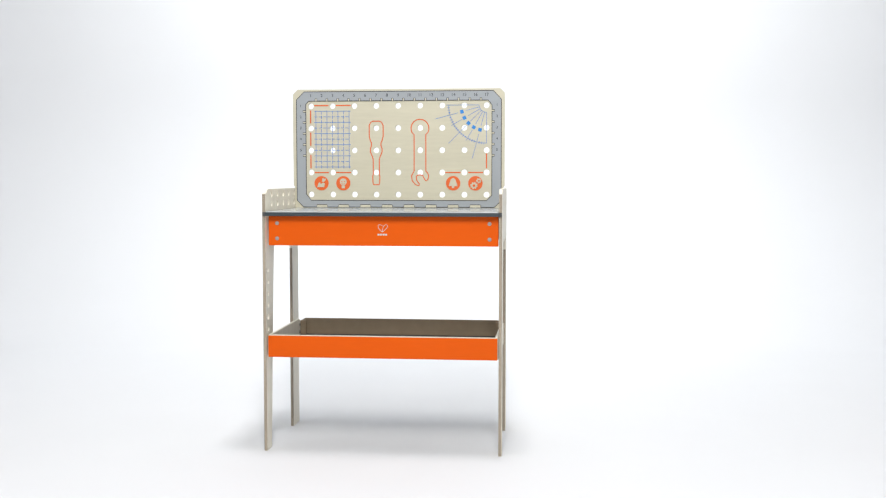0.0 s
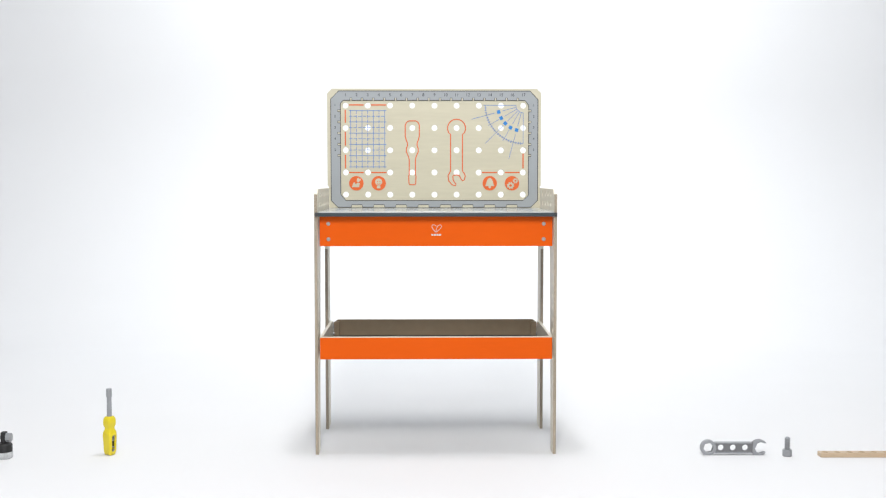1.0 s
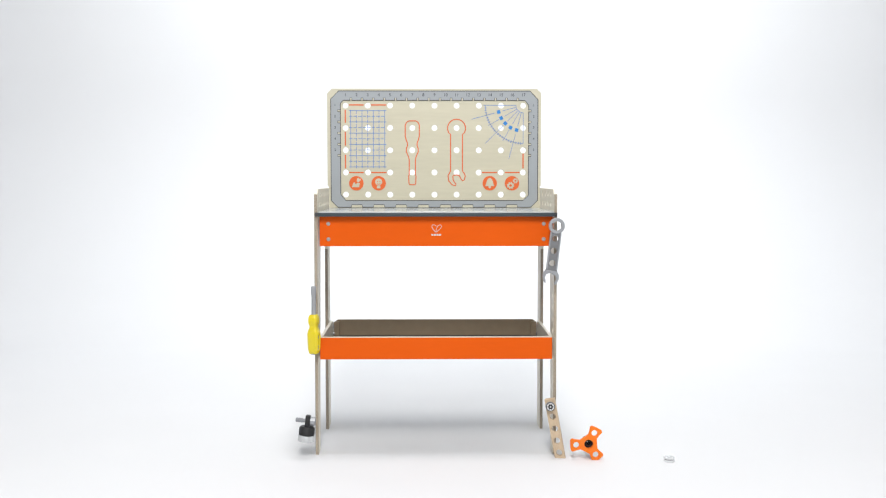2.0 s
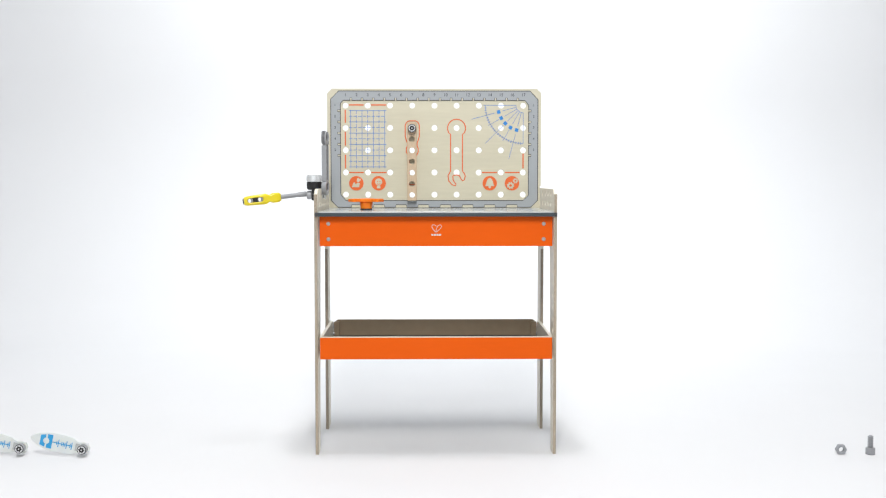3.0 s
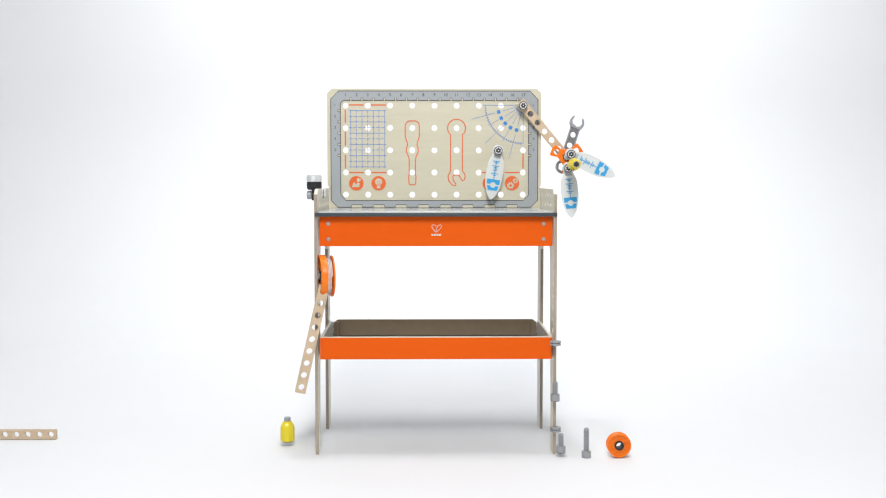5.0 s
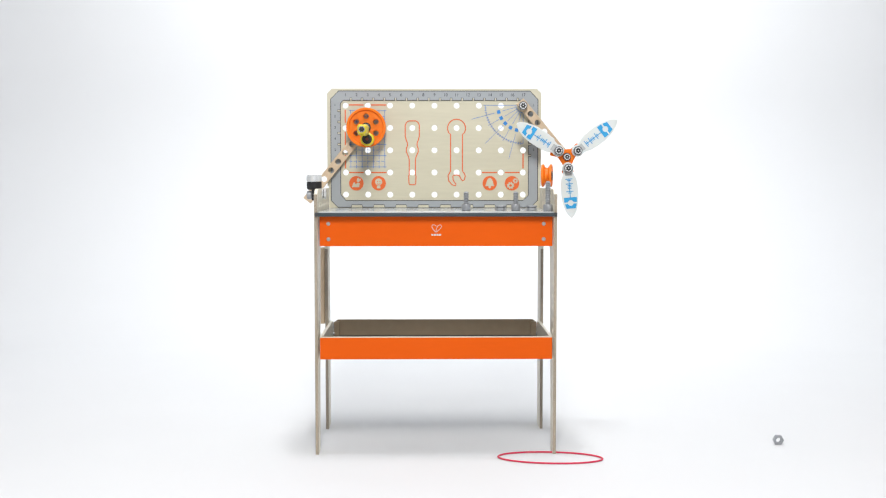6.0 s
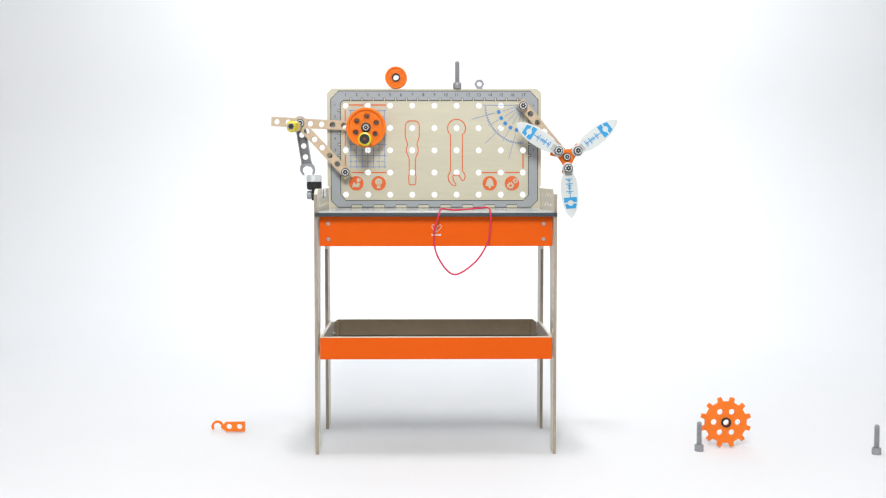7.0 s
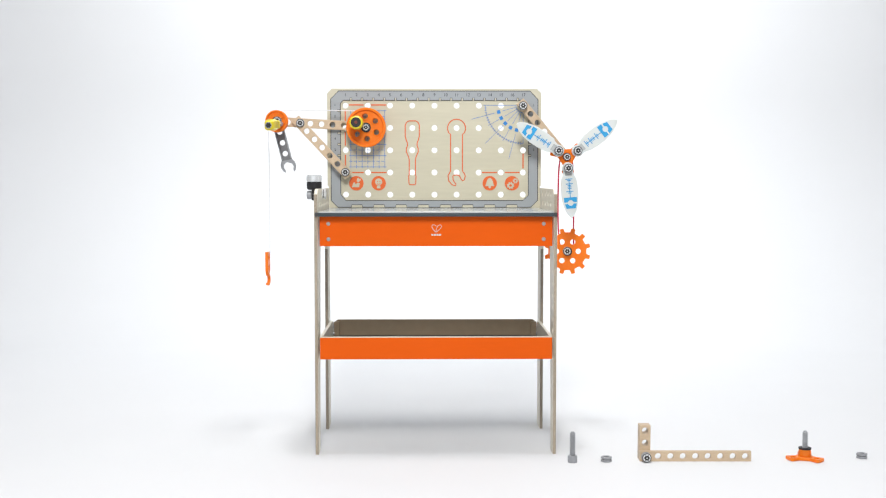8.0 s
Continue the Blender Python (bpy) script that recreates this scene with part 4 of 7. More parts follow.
def motions():
    walk(BENCH, [(0.0, pose(-0.1366, 0.0081, 0, 0, 0, -5.81)), (0.1, pose(-0.0497, 0.0, 0, 0, 0, 1.7)), (0.2, pose(-0.0455, 0.0030, 0, 0, 0, -3.8)),
        (0.3, pose(0, 0, 0, 0, 0, 0.8)), (8.0, pose(0, 0, 0, 0, 0, 0.8))])
    walk(DRIVER, fill([(0, pose(-1.2468, -0.0420, 0.0000, 0, 0, 0)),
        (0.7, pose(-1.1350, -0.0420, 0.0000, 0, 0, 40)),
        (0.8, pose(-1.0485, -0.0196, 0.0000, 0, 0, 40)),
        (0.9, pose(-0.9892, -0.0083, 0.0000, 0, 0, 60)),
        (1, pose(-0.8183, -0.0026, 0.0000, 0, 0, 62)),
        (1.1, pose(-0.7598, -0.0139, 0.0000, 0, 0, 60)),
        (1.2, pose(-0.6652, -0.0253, 0.0000, 0, 0, 60)),
        (1.3, pose(-0.6009, -0.0365, 0.0000, 0, 0, 70)),
        (1.4, pose(-0.4589, -0.0476, 0.0000, 0, 0, -75)),
        (1.5, pose(-0.3933, -0.0476, 0.0000, 0, 0, 0)),
        (1.6, pose(-0.3173, -0.0531, 0.0000, 0, 0, 75)),
        (1.7, pose(-0.2955, -0.0220, 0.0334, 0, 0, 80)),
        (1.9, pose(-0.2974, -0.0220, 0.1684, 0, 0, 80)),
        (2.1, pose(-0.3118, -0.0300, 0.3528, 0, 0, 60)),
        (2.3, pose(-0.3495, -0.0300, 0.5063, 0, 20, 30)),
        (2.5, pose(-0.4306, 0.0500, 0.6009, 0, 70, 0)),
        (2.6, pose(-0.4870, 0.1300, 0.6305, 0, 80, 0)),
        (2.8, pose(-0.4988, 0.1300, 0.6217, 0, 80, 0)),
        (2.9, pose(-0.5030, 0.1300, 0.6363, 20, 86, 0)),
        (3, pose(-0.5002, 0.1300, 0.6319, -20, 83, 0)),
        (3.1, pose(-0.2208, 0.0700, 0.6102, 0, 0, 30)),
        (3.2, pose(-0.1636, 0.0700, 0.6102, 0, 0, -34)),
        (3.3, pose(-0.1063, 0.0700, 0.6102, 0, 0, -34)),
        (3.4, pose(0.0970, 0.0700, 0.6102, 0, 0, -34)),
        (3.5, pose(0.1757, 0.0700, 0.6102, 0, 0, -34)),
        (3.6, pose(0.2444, 0.0700, 0.6102, 0, 0, 10)),
        (3.65, pose(0.3067, 0.0900, 0.6861, -50, 0, 0)),
        (3.7, pose(0.3543, 0.1050, 0.7338, -90, 10, 0)),
        (3.8, pose(0.3543, 0.1050, 0.7352, -90, 40, 0)),
        (4, pose(0.3543, 0.1050, 0.7352, -90, 0, 0)),
        (4.2, pose(0.3543, 0.1050, 0.7338, -90, -30, 0)),
        (4.3, pose(0.3543, 0.1050, 0.7323, -90, 0, 0)),
        (4.4, pose(0.3543, 0.1050, 0.7338, -90, 20, 0)),
        (4.45, pose(0.3058, 0.0800, 0.6718, -40, 0, 0)),
        (4.5, pose(0.2550, 0.0600, 0.6102, 0, 0, -38)),
        (4.6, pose(0.2550, 0.0600, 0.6102, 0, 0, -38)),
        (4.65, pose(0.3037, 0.0600, 0.6862, -60, 0, 0)),
        (4.7, pose(0.3386, 0.1050, 0.6976, -90, 0, 0)),
        (4.9, pose(0.3386, 0.1050, 0.6976, -90, 60, 0)),
        (5.1, pose(0.3787, 0.1050, 0.7583, -90, 0, 0)),
        (5.3, pose(0.3295, 0.1050, 0.7583, -90, 40, 0)),
        (5.5, pose(0.1828, 0.0700, 0.6102, 0, 0, 30)),
        (5.8, pose(0.0254, 0.0700, 0.6102, 0, 0, 80)),
        (5.9, pose(-0.0290, 0.0700, 0.6102, 0, 0, 80)),
        (6, pose(-0.1914, 0.1050, 0.8174, -90, 0, 0)),
        (6.2, pose(-0.1813, 0.1050, 0.8174, -90, 30, 0)),
        (6.25, pose(-0.1481, 0.1000, 0.7150, -50, 0, 0)),
        (6.3, pose(-0.1278, 0.0700, 0.6102, 0, 0, 0)),
        (6.4, pose(-0.1679, 0.0700, 0.6102, 0, 0, 20)),
        (6.5, pose(-0.2626, 0.1300, 0.6816, -82, 0, -8)),
        (6.6, pose(-0.2597, 0.1300, 0.6787, -82, 0, -8)),
        (6.65, pose(-0.2613, 0.1000, 0.6644, -45, 0, 0)),
        (6.7, pose(-0.2609, 0.0700, 0.6102, 0, 0, 0)),
        (6.8, pose(-0.2566, 0.0700, 0.6102, 0, 0, 30)),
        (6.85, pose(-0.3059, 0.0900, 0.7436, -50, 0, 0)),
        (6.9, pose(-0.3728, 0.1100, 0.8248, -88, 0, 0)),
        (7, pose(-0.3728, 0.1100, 0.8248, -88, 0, 0)),
        (7.1, pose(-0.3728, 0.1100, 0.8248, -88, 30, 0)),
        (7.2, pose(-0.3743, 0.1100, 0.8162, -86, 0, 0)),
        (7.25, pose(-0.3072, 0.1000, 0.7150, -45, 0, 0)),
        (7.3, pose(-0.2552, 0.0700, 0.6102, 0, 0, 80)),
        (7.4, pose(-0.1378, 0.0700, 0.6102, 0, 0, 80)),
        (7.5, pose(-0.2466, 0.0700, 0.6102, 0, 0, 80)),
        (7.55, pose(-0.3348, 0.0900, 0.7293, -50, 0, 0)),
        (7.6, pose(-0.4305, 0.1000, 0.8258, -86, 0, -3)),
        (7.7, pose(-0.4363, 0.1000, 0.8287, -86, 30, -5)),
        (7.8, pose(-0.4363, 0.1000, 0.8287, -86, 30, -5)),
        (7.9, pose(-0.4276, 0.1000, 0.8315, -87, 60, -3)),
        (8, pose(-0.4291, 0.1000, 0.8272, -86, 0, -3))]))
    walk(WRENCH, fill([(0, pose(1.2238, 0.0032, 0.0187, 0, 0, 0)),
        (0.3, pose(1.1812, 0.0032, 0.0187, 0, 0, 0)),
        (0.4, pose(1.0918, 0.0032, 0.0187, 0, 0, 0)),
        (0.5, pose(1.0407, 0.0032, 0.0187, 0, 0, 0)),
        (0.6, pose(1.0009, 0.0032, 0.0187, 0, 0, 0)),
        (0.7, pose(0.9498, 0.0032, 0.0187, 0, 0, 0)),
        (0.8, pose(0.8745, 0.0032, 0.0187, 0, 0, 0)),
        (0.9, pose(0.7976, -0.0026, 0.0187, 0, 0, 0)),
        (1, pose(0.6814, -0.0026, 0.0187, 0, 0, 0)),
        (1.1, pose(0.6023, -0.0083, 0.0186, 0, 0, 0)),
        (1.2, pose(0.5217, -0.0083, 0.0186, 0, 0, 0)),
        (1.3, pose(0.4481, -0.0083, 0.0186, 0, 0, 0)),
        (1.4, pose(0.3174, -0.0139, 0.0186, 0, 0, 0)),
        (1.5, pose(0.3200, -0.0083, 0.1458, 0, 78, 0)),
        (1.6, pose(0.2916, -0.0200, 0.2134, 0, 90, 0)),
        (1.7, pose(0.2968, -0.0200, 0.2812, 0, 90, 0)),
        (1.9, pose(0.2969, -0.0200, 0.4777, 0, 90, 0)),
        (2.1, pose(0.2958, -0.0200, 0.6448, 0, 110, 0)),
        (2.25, pose(0.2395, 0.0600, 0.6719, 0, 140, 0)),
        (2.4, pose(0.1118, 0.0800, 0.6430, 0, 175, 0)),
        (2.6, pose(-0.1194, 0.1000, 0.6427, 0, 180, 0)),
        (2.7, pose(-0.2353, 0.1000, 0.6499, 0, 160, 50)),
        (2.8, pose(-0.2921, 0.1300, 0.6495, 0, 90, 82)),
        (2.9, pose(-0.2833, 0.1300, 0.6495, 0, -88, 80)),
        (3, pose(-0.2876, 0.1300, 0.6685, 0, -90, 82)),
        (3.1, pose(-0.2876, 0.1300, 0.6685, 0, -90, 82)),
        (3.2, pose(-0.2815, 0.1000, 0.6716, 0, 25, 10)),
        (3.25, pose(-0.2480, 0.0800, 0.6359, 0, 5, 0)),
        (3.3, pose(-0.2483, 0.1200, 0.6172, 90, 0, 0)),
        (3.4, pose(-0.0852, 0.1200, 0.6172, 90, 0, 0)),
        (3.5, pose(0.0401, 0.1200, 0.6172, 90, 0, 0)),
        (3.6, pose(0.1777, 0.1000, 0.6268, 90, -29, 0)),
        (3.65, pose(0.2849, 0.2500, 0.6857, 90, -100, 0)),
        (3.7, pose(0.3581, 0.3370, 0.7512, 0, -180, 0)),
        (3.8, pose(0.3581, 0.3370, 0.7512, 0, -125, 0)),
        (3.9, pose(0.3581, 0.3370, 0.7512, 0, -57, 0)),
        (4, pose(0.3581, 0.3370, 0.7512, 0, -184, 0)),
        (4.1, pose(0.3581, 0.3370, 0.7512, 0, -57, 0)),
        (4.2, pose(0.3581, 0.3370, 0.7512, 0, 68, 0)),
        (4.3, pose(0.3581, 0.3370, 0.7512, 0, 235, 0)),
        (4.4, pose(0.3581, 0.3370, 0.7512, 0, 62, 0)),
        (4.45, pose(0.2947, 0.3600, 0.6855, 0, 0, 0)),
        (4.5, pose(0.1753, 0.1100, 0.6367, 0, -27, -28)),
        (4.6, pose(0.1244, 0.1100, 0.6323, 0, 0, -12)),
        (4.65, pose(0.1731, 0.1500, 0.6418, 0, -15, 0)),
        (4.7, pose(0.2192, 0.2000, 0.6544, 0, -27, 0)),
        (4.9, pose(0.2928, 0.3370, 0.6699, 0, -60, 0)),
        (5.1, pose(0.3861, 0.3370, 0.7668, 0, -90, 0)),
        (5.3, pose(0.3361, 0.3370, 0.7668, 0, -150, 0)),
        (5.4, pose(0.3581, 0.3600, 0.6539, 0, -200, 0)),
        (5.5, pose(0.3520, 0.1000, 0.5702, 0, -230, 0)),
        (5.6, pose(0.2578, -0.0700, 0.4404, 0, -200, 0)),
        (5.7, pose(0.1772, -0.0500, 0.3414, 0, -180, 0)),
        (5.8, pose(0.1267, 0.1000, 0.2620, 90, 180, 0)),
        (6.3, pose(0.1267, 0.1000, 0.2620, 90, 180, 0)),
        (6.33, pose(0.0388, -0.0600, 0.4119, 60, 180, 0)),
        (6.37, pose(-0.1273, -0.0300, 0.5758, 60, 180, 0)),
        (6.4, pose(-0.2512, 0.1200, 0.6172, 90, 0, 0)),
        (6.45, pose(-0.3371, 0.3600, 0.6697, 60, -160, 0)),
        (6.5, pose(-0.2543, 0.3380, 0.7090, 0, -147, 0)),
        (6.6, pose(-0.2543, 0.3380, 0.7090, 0, -178, 0)),
        (6.7, pose(-0.2543, 0.3380, 0.7121, 0, -179, 0)),
        (6.8, pose(-0.2100, 0.1900, 0.6800, 90, 180, 0)),
        (6.9, pose(-0.3757, 0.3150, 0.8420, 0, 259, 0)),
        (6.95, pose(-0.3757, 0.3150, 0.8420, 0, 170, 0)),
        (7, pose(-0.3751, 0.3100, 0.8417, 0, 81, 0)),
        (7.1, pose(-0.3751, 0.3100, 0.8417, 0, 137, 0)),
        (7.2, pose(-0.3751, 0.3100, 0.8417, 0, 259, 0)),
        (7.25, pose(-0.3751, 0.3100, 0.8417, 0, 200, 0)),
        (7.3, pose(-0.3750, 0.3100, 0.8448, 0, 138, 0)),
        (7.4, pose(-0.1702, 0.1000, 0.6181, 90, -150, 0)),
        (7.5, pose(-0.2447, 0.1400, 0.6405, 90, -130, 0)),
        (7.6, pose(-0.4385, 0.3100, 0.8494, 0, -39, 0)),
        (7.7, pose(-0.4385, 0.3100, 0.8494, 0, 76, 0)),
        (7.8, pose(-0.4385, 0.3100, 0.8494, 0, 76, 0)),
        (7.9, pose(-0.4385, 0.3100, 0.8494, 0, -164, 0)),
        (8, pose(-0.4385, 0.3100, 0.8494, 0, 76, 0))]))
    walk(LAMP, fill([(0, pose(-1.2048, -0.0420, 0.0000, 0, 0, 0)),
        (0.8, pose(-1.1769, -0.0420, 0.0000, 0, 0, 0)),
        (0.9, pose(-1.1326, -0.0309, 0.0000, 0, 0, 0)),
        (1, pose(-1.0700, -0.0365, 0.0000, 0, 0, 0)),
        (1.1, pose(-1.0084, -0.0365, 0.0000, 0, 0, 0)),
        (1.2, pose(-0.9253, -0.0420, 0.0000, 0, 0, 0)),
        (1.3, pose(-0.8046, -0.0531, 0.0000, 0, 0, 0)),
        (1.4, pose(-0.6515, -0.0586, 0.0000, 0, 0, 0)),
        (1.5, pose(-0.5674, -0.0750, 0.0000, 0, 0, 0)),
        (1.6, pose(-0.5605, -0.0750, 0.0000, 0, 0, 20)),
        (1.7, pose(-0.5370, -0.0750, 0.0000, 0, 0, 40)),
        (1.9, pose(-0.3754, -0.0750, 0.0000, 0, 0, 0)),
        (2.05, pose(-0.3182, -0.0300, 0.0708, 0, 10, 0)),
        (2.3, pose(-0.3156, -0.0300, 0.4088, 0, 60, 0)),
        (2.5, pose(-0.3230, 0.0800, 0.6143, 0, 130, 0)),
        (2.65, pose(-0.3178, 0.1400, 0.7006, 0, 180, 0)),
        (8, pose(-0.3178, 0.1400, 0.7006, 0, 180, 0))]))
    walk(STRIP_A, fill([(0, pose(1.2360, -0.0253, 0.0057, 90, 0, 0)),
        (0.9, pose(1.1657, -0.0253, 0.0057, 90, 0, 0)),
        (1, pose(0.9694, -0.0196, 0.0057, 90, 0, 0)),
        (1.1, pose(0.8901, -0.0253, 0.0057, 90, 0, 0)),
        (1.2, pose(0.8097, -0.0309, 0.0057, 90, 0, 0)),
        (1.3, pose(0.7339, -0.0365, 0.0057, 90, 0, 0)),
        (1.4, pose(0.5647, -0.0420, 0.0057, 90, 0, 0)),
        (1.5, pose(0.4711, -0.0420, 0.0057, 90, 0, -5)),
        (1.6, pose(0.3872, -0.0420, 0.0057, 90, 0, -3)),
        (1.7, pose(0.3123, -0.0365, 0.0057, 90, 0, -3)),
        (1.9, pose(0.2846, -0.0300, 0.0567, 40, 60, 0)),
        (2.1, pose(0.2835, -0.0300, 0.2405, 0, 90, 0)),
        (2.3, pose(0.2821, -0.0300, 0.4646, 0, 90, 0)),
        (2.45, pose(0.2505, 0.0200, 0.6582, 40, 60, 0)),
        (2.6, pose(0.1109, 0.0600, 0.6162, 90, 0, 30)),
        (2.7, pose(-0.0174, 0.0600, 0.6162, 90, 0, 70)),
        (2.8, pose(-0.0617, 0.0600, 0.6162, 90, 0, 88)),
        (2.9, pose(-0.0610, 0.2000, 0.7307, 0, 95, 0)),
        (3, pose(-0.0681, 0.3000, 0.8290, 0, 90, 0)),
        (3.1, pose(-0.0696, 0.3000, 0.8904, 0, 90, 0)),
        (3.2, pose(0.0523, 0.3000, 0.8904, 0, 90, 0)),
        (3.25, pose(0.1109, 0.3000, 0.8904, 0, 0, 0)),
        (3.3, pose(0.1741, 0.3000, 0.8904, 0, -68, 0)),
        (3.4, pose(0.2358, 0.3000, 0.8904, 0, 90, 0)),
        (3.5, pose(0.2358, 0.3000, 0.8904, 0, 50.2, 0)),
        (8, pose(0.2358, 0.3000, 0.8904, 0, 50.2, 0))]))
    walk(BOLT_A, fill([(0, pose(1.1620, -0.0309, 0.0000, 0, 0, 0)),
        (0.7, pose(1.1479, -0.0309, 0.0000, 0, 0, 0)),
        (0.8, pose(1.0864, -0.0083, 0.0000, 0, 0, 0)),
        (0.9, pose(1.0171, -0.0083, 0.0000, 0, 0, 0)),
        (1, pose(0.8767, -0.0139, 0.0000, 0, 0, 0)),
        (1.1, pose(0.7974, -0.0196, 0.0000, 0, 0, 0)),
        (1.2, pose(0.7270, -0.0253, 0.0000, 0, 0, 0)),
        (1.3, pose(0.6525, -0.0309, 0.0000, 0, 0, 0)),
        (1.4, pose(0.4832, -0.0365, 0.0000, 0, 0, 0)),
        (1.5, pose(0.4124, -0.0420, 0.0000, 0, 0, 0)),
        (1.6, pose(0.3515, -0.0365, 0.0480, 180, 0, 0)),
        (1.7, pose(0.3109, -0.0365, 0.0600, 180, 0, 0)),
        (1.9, pose(0.2873, -0.0450, 0.0672, -110, 0, 0)),
        (2.1, pose(0.2778, -0.0450, 0.2430, -90, 0, 0)),
        (2.3, pose(0.2765, -0.0450, 0.4658, -90, 0, 0)),
        (2.45, pose(0.2488, 0.0000, 0.6584, -110, 0, 0)),
        (2.6, pose(0.1109, 0.0600, 0.6372, 180, 0, 0)),
        (2.8, pose(-0.0617, 0.0600, 0.6372, 180, 0, 0)),
        (2.9, pose(-0.0603, 0.1720, 0.7333, -90, 0, 0)),
        (3, pose(-0.0675, 0.2780, 0.8280, -90, 0, 0)),
        (3.1, pose(-0.0689, 0.2780, 0.8889, -90, 0, 0)),
        (3.2, pose(0.0520, 0.2780, 0.8889, -90, 0, 0)),
        (3.3, pose(0.1730, 0.2780, 0.8889, -90, 0, 0)),
        (3.4, pose(0.2342, 0.2780, 0.8889, -90, 0, 0)),
        (8, pose(0.2342, 0.2780, 0.8889, -90, 0, 0))]))
    walk(HUB, fill([(0, pose(1.2124, -0.0420, 0.0312, -22, 2, 20)),
        (1.1, pose(1.1565, -0.0420, 0.0312, -22, 2, 20)),
        (1.2, pose(1.0796, -0.0420, 0.0368, -22, 2, 20)),
        (1.3, pose(1.0266, -0.0420, 0.0354, -22, 2, 20)),
        (1.4, pose(0.8975, -0.0309, 0.0327, -22, 2, 20)),
        (1.5, pose(0.8358, -0.0309, 0.0327, -22, 2, 20)),
        (1.6, pose(0.7653, -0.0476, 0.0339, -22, 2, 20)),
        (1.7, pose(0.6873, -0.0531, 0.0325, -22, 2, 20)),
        (1.9, pose(0.4564, -0.0531, 0.0339, 0, -60, 0)),
        (2.1, pose(0.3312, -0.0500, 0.0754, 0, -120, 0)),
        (2.3, pose(0.2950, -0.0500, 0.2996, 0, -150, 0)),
        (2.5, pose(0.2174, -0.0600, 0.4533, 0, -180, 0)),
        (2.65, pose(0.0939, -0.0500, 0.5215, 0, -140, 0)),
        (2.8, pose(-0.0455, -0.0350, 0.5414, 0, -100, 0)),
        (2.9, pose(-0.1256, -0.0350, 0.5760, 0, -50, 0)),
        (2.95, pose(-0.1567, 0.0000, 0.6095, -50, 0, 0)),
        (3, pose(-0.1793, 0.0900, 0.6362, -90, 0, 0)),
        (3.05, pose(-0.2213, 0.2000, 0.7008, 0, 60, 0)),
        (3.1, pose(-0.2516, 0.2750, 0.7699, 0, 60, 0)),
        (3.2, pose(-0.1912, 0.2750, 0.8933, 0, -4, 0)),
        (3.3, pose(-0.0658, 0.2750, 0.8933, 0, -6, 0)),
        (3.4, pose(0.1791, 0.2750, 0.8294, 0, -15, 0)),
        (3.5, pose(0.2407, 0.2750, 0.7699, 0, -50, 0)),
        (3.6, pose(0.3141, 0.2750, 0.7928, 0, 20, 0)),
        (3.7, pose(0.3520, 0.2680, 0.7499, 0, 60, 0)),
        (3.8, pose(0.3520, 0.2680, 0.7499, 0, 84, 0)),
        (4, pose(0.3520, 0.2680, 0.7499, 0, 142, 0)),
        (4.2, pose(0.3520, 0.2680, 0.7499, 0, 195, 0)),
        (4.3, pose(0.3520, 0.2680, 0.7499, 0, 165, 0)),
        (4.5, pose(0.3520, 0.2680, 0.7499, 0, 120, 0)),
        (4.6, pose(0.3520, 0.2680, 0.7499, 0, 119, 0)),
        (4.7, pose(0.3520, 0.2680, 0.7499, 0, 78, 0)),
        (5, pose(0.3520, 0.2680, 0.7499, 0, 56, 0)),
        (8, pose(0.3520, 0.2680, 0.7499, 0, 56, 0))]))
    walk(HUB_BOLT, [(0, pose(0, 0.036, 0)), (2.9, pose(0, 0.036, 0)), (3.05, pose(0, 0, 0)), (8, pose(0, 0, 0))])
    walk(BLADE_A, fill([(0, pose(-1.3463, -0.0083, 0.0258, 0, -167.5, 0)),
        (2.8, pose(-1.1767, -0.0083, 0.0244, 0, -167.5, 0)),
        (2.9, pose(-1.0579, -0.0083, 0.0229, 0, -167.5, 0)),
        (3, pose(-0.8790, -0.0196, 0.0200, 0, -167.5, 0)),
        (3.1, pose(-0.7812, -0.0365, 0.0199, 0, -167.5, 0)),
        (3.2, pose(-0.6999, -0.0476, 0.0184, 0, -167.5, 0)),
        (3.3, pose(-0.6317, -0.0586, 0.0197, 0, -167.5, 0)),
        (3.4, pose(-0.4512, -0.0750, 0.0182, 0, -167.5, 0)),
        (3.5, pose(-0.3703, -0.0804, 0.0196, 0, -167.5, 0)),
        (3.6, pose(-0.2832, -0.0586, 0.0197, 0, -176, 0)),
        (3.65, pose(-0.2885, -0.0300, 0.0992, 0, -220, 0)),
        (3.7, pose(-0.2960, -0.0300, 0.2236, 0, -270, 0)),
        (3.8, pose(-0.2992, -0.0300, 0.3696, 0, -270, 0)),
        (3.9, pose(-0.3000, -0.0300, 0.4451, 0, -270, 0)),
        (3.95, pose(-0.3112, 0.0000, 0.5324, 0, -270, -40)),
        (4, pose(-0.3193, 0.0500, 0.6236, 0, -270, -114)),
        (4.2, pose(-0.3248, 0.1200, 0.6219, 0, -270, -114)),
        (4.25, pose(-0.2962, 0.2000, 0.7008, 0, -270, -40)),
        (4.3, pose(-0.2527, 0.2880, 0.7671, 0, -270, 0)),
        (4.4, pose(-0.0078, 0.2880, 0.7671, 0, -270, 0)),
        (4.5, pose(0.1154, 0.2880, 0.7671, 0, -270, 0)),
        (4.6, pose(0.2370, 0.2880, 0.7671, 0, -270, 0)),
        (4.7, pose(0.3520, 0.2520, 0.7070, 0, -270, 0)),
        (4.9, pose(0.3535, 0.2520, 0.7192, 0, -275, 0)),
        (8, pose(0.3535, 0.2520, 0.7192, 0, -275, 0))]))
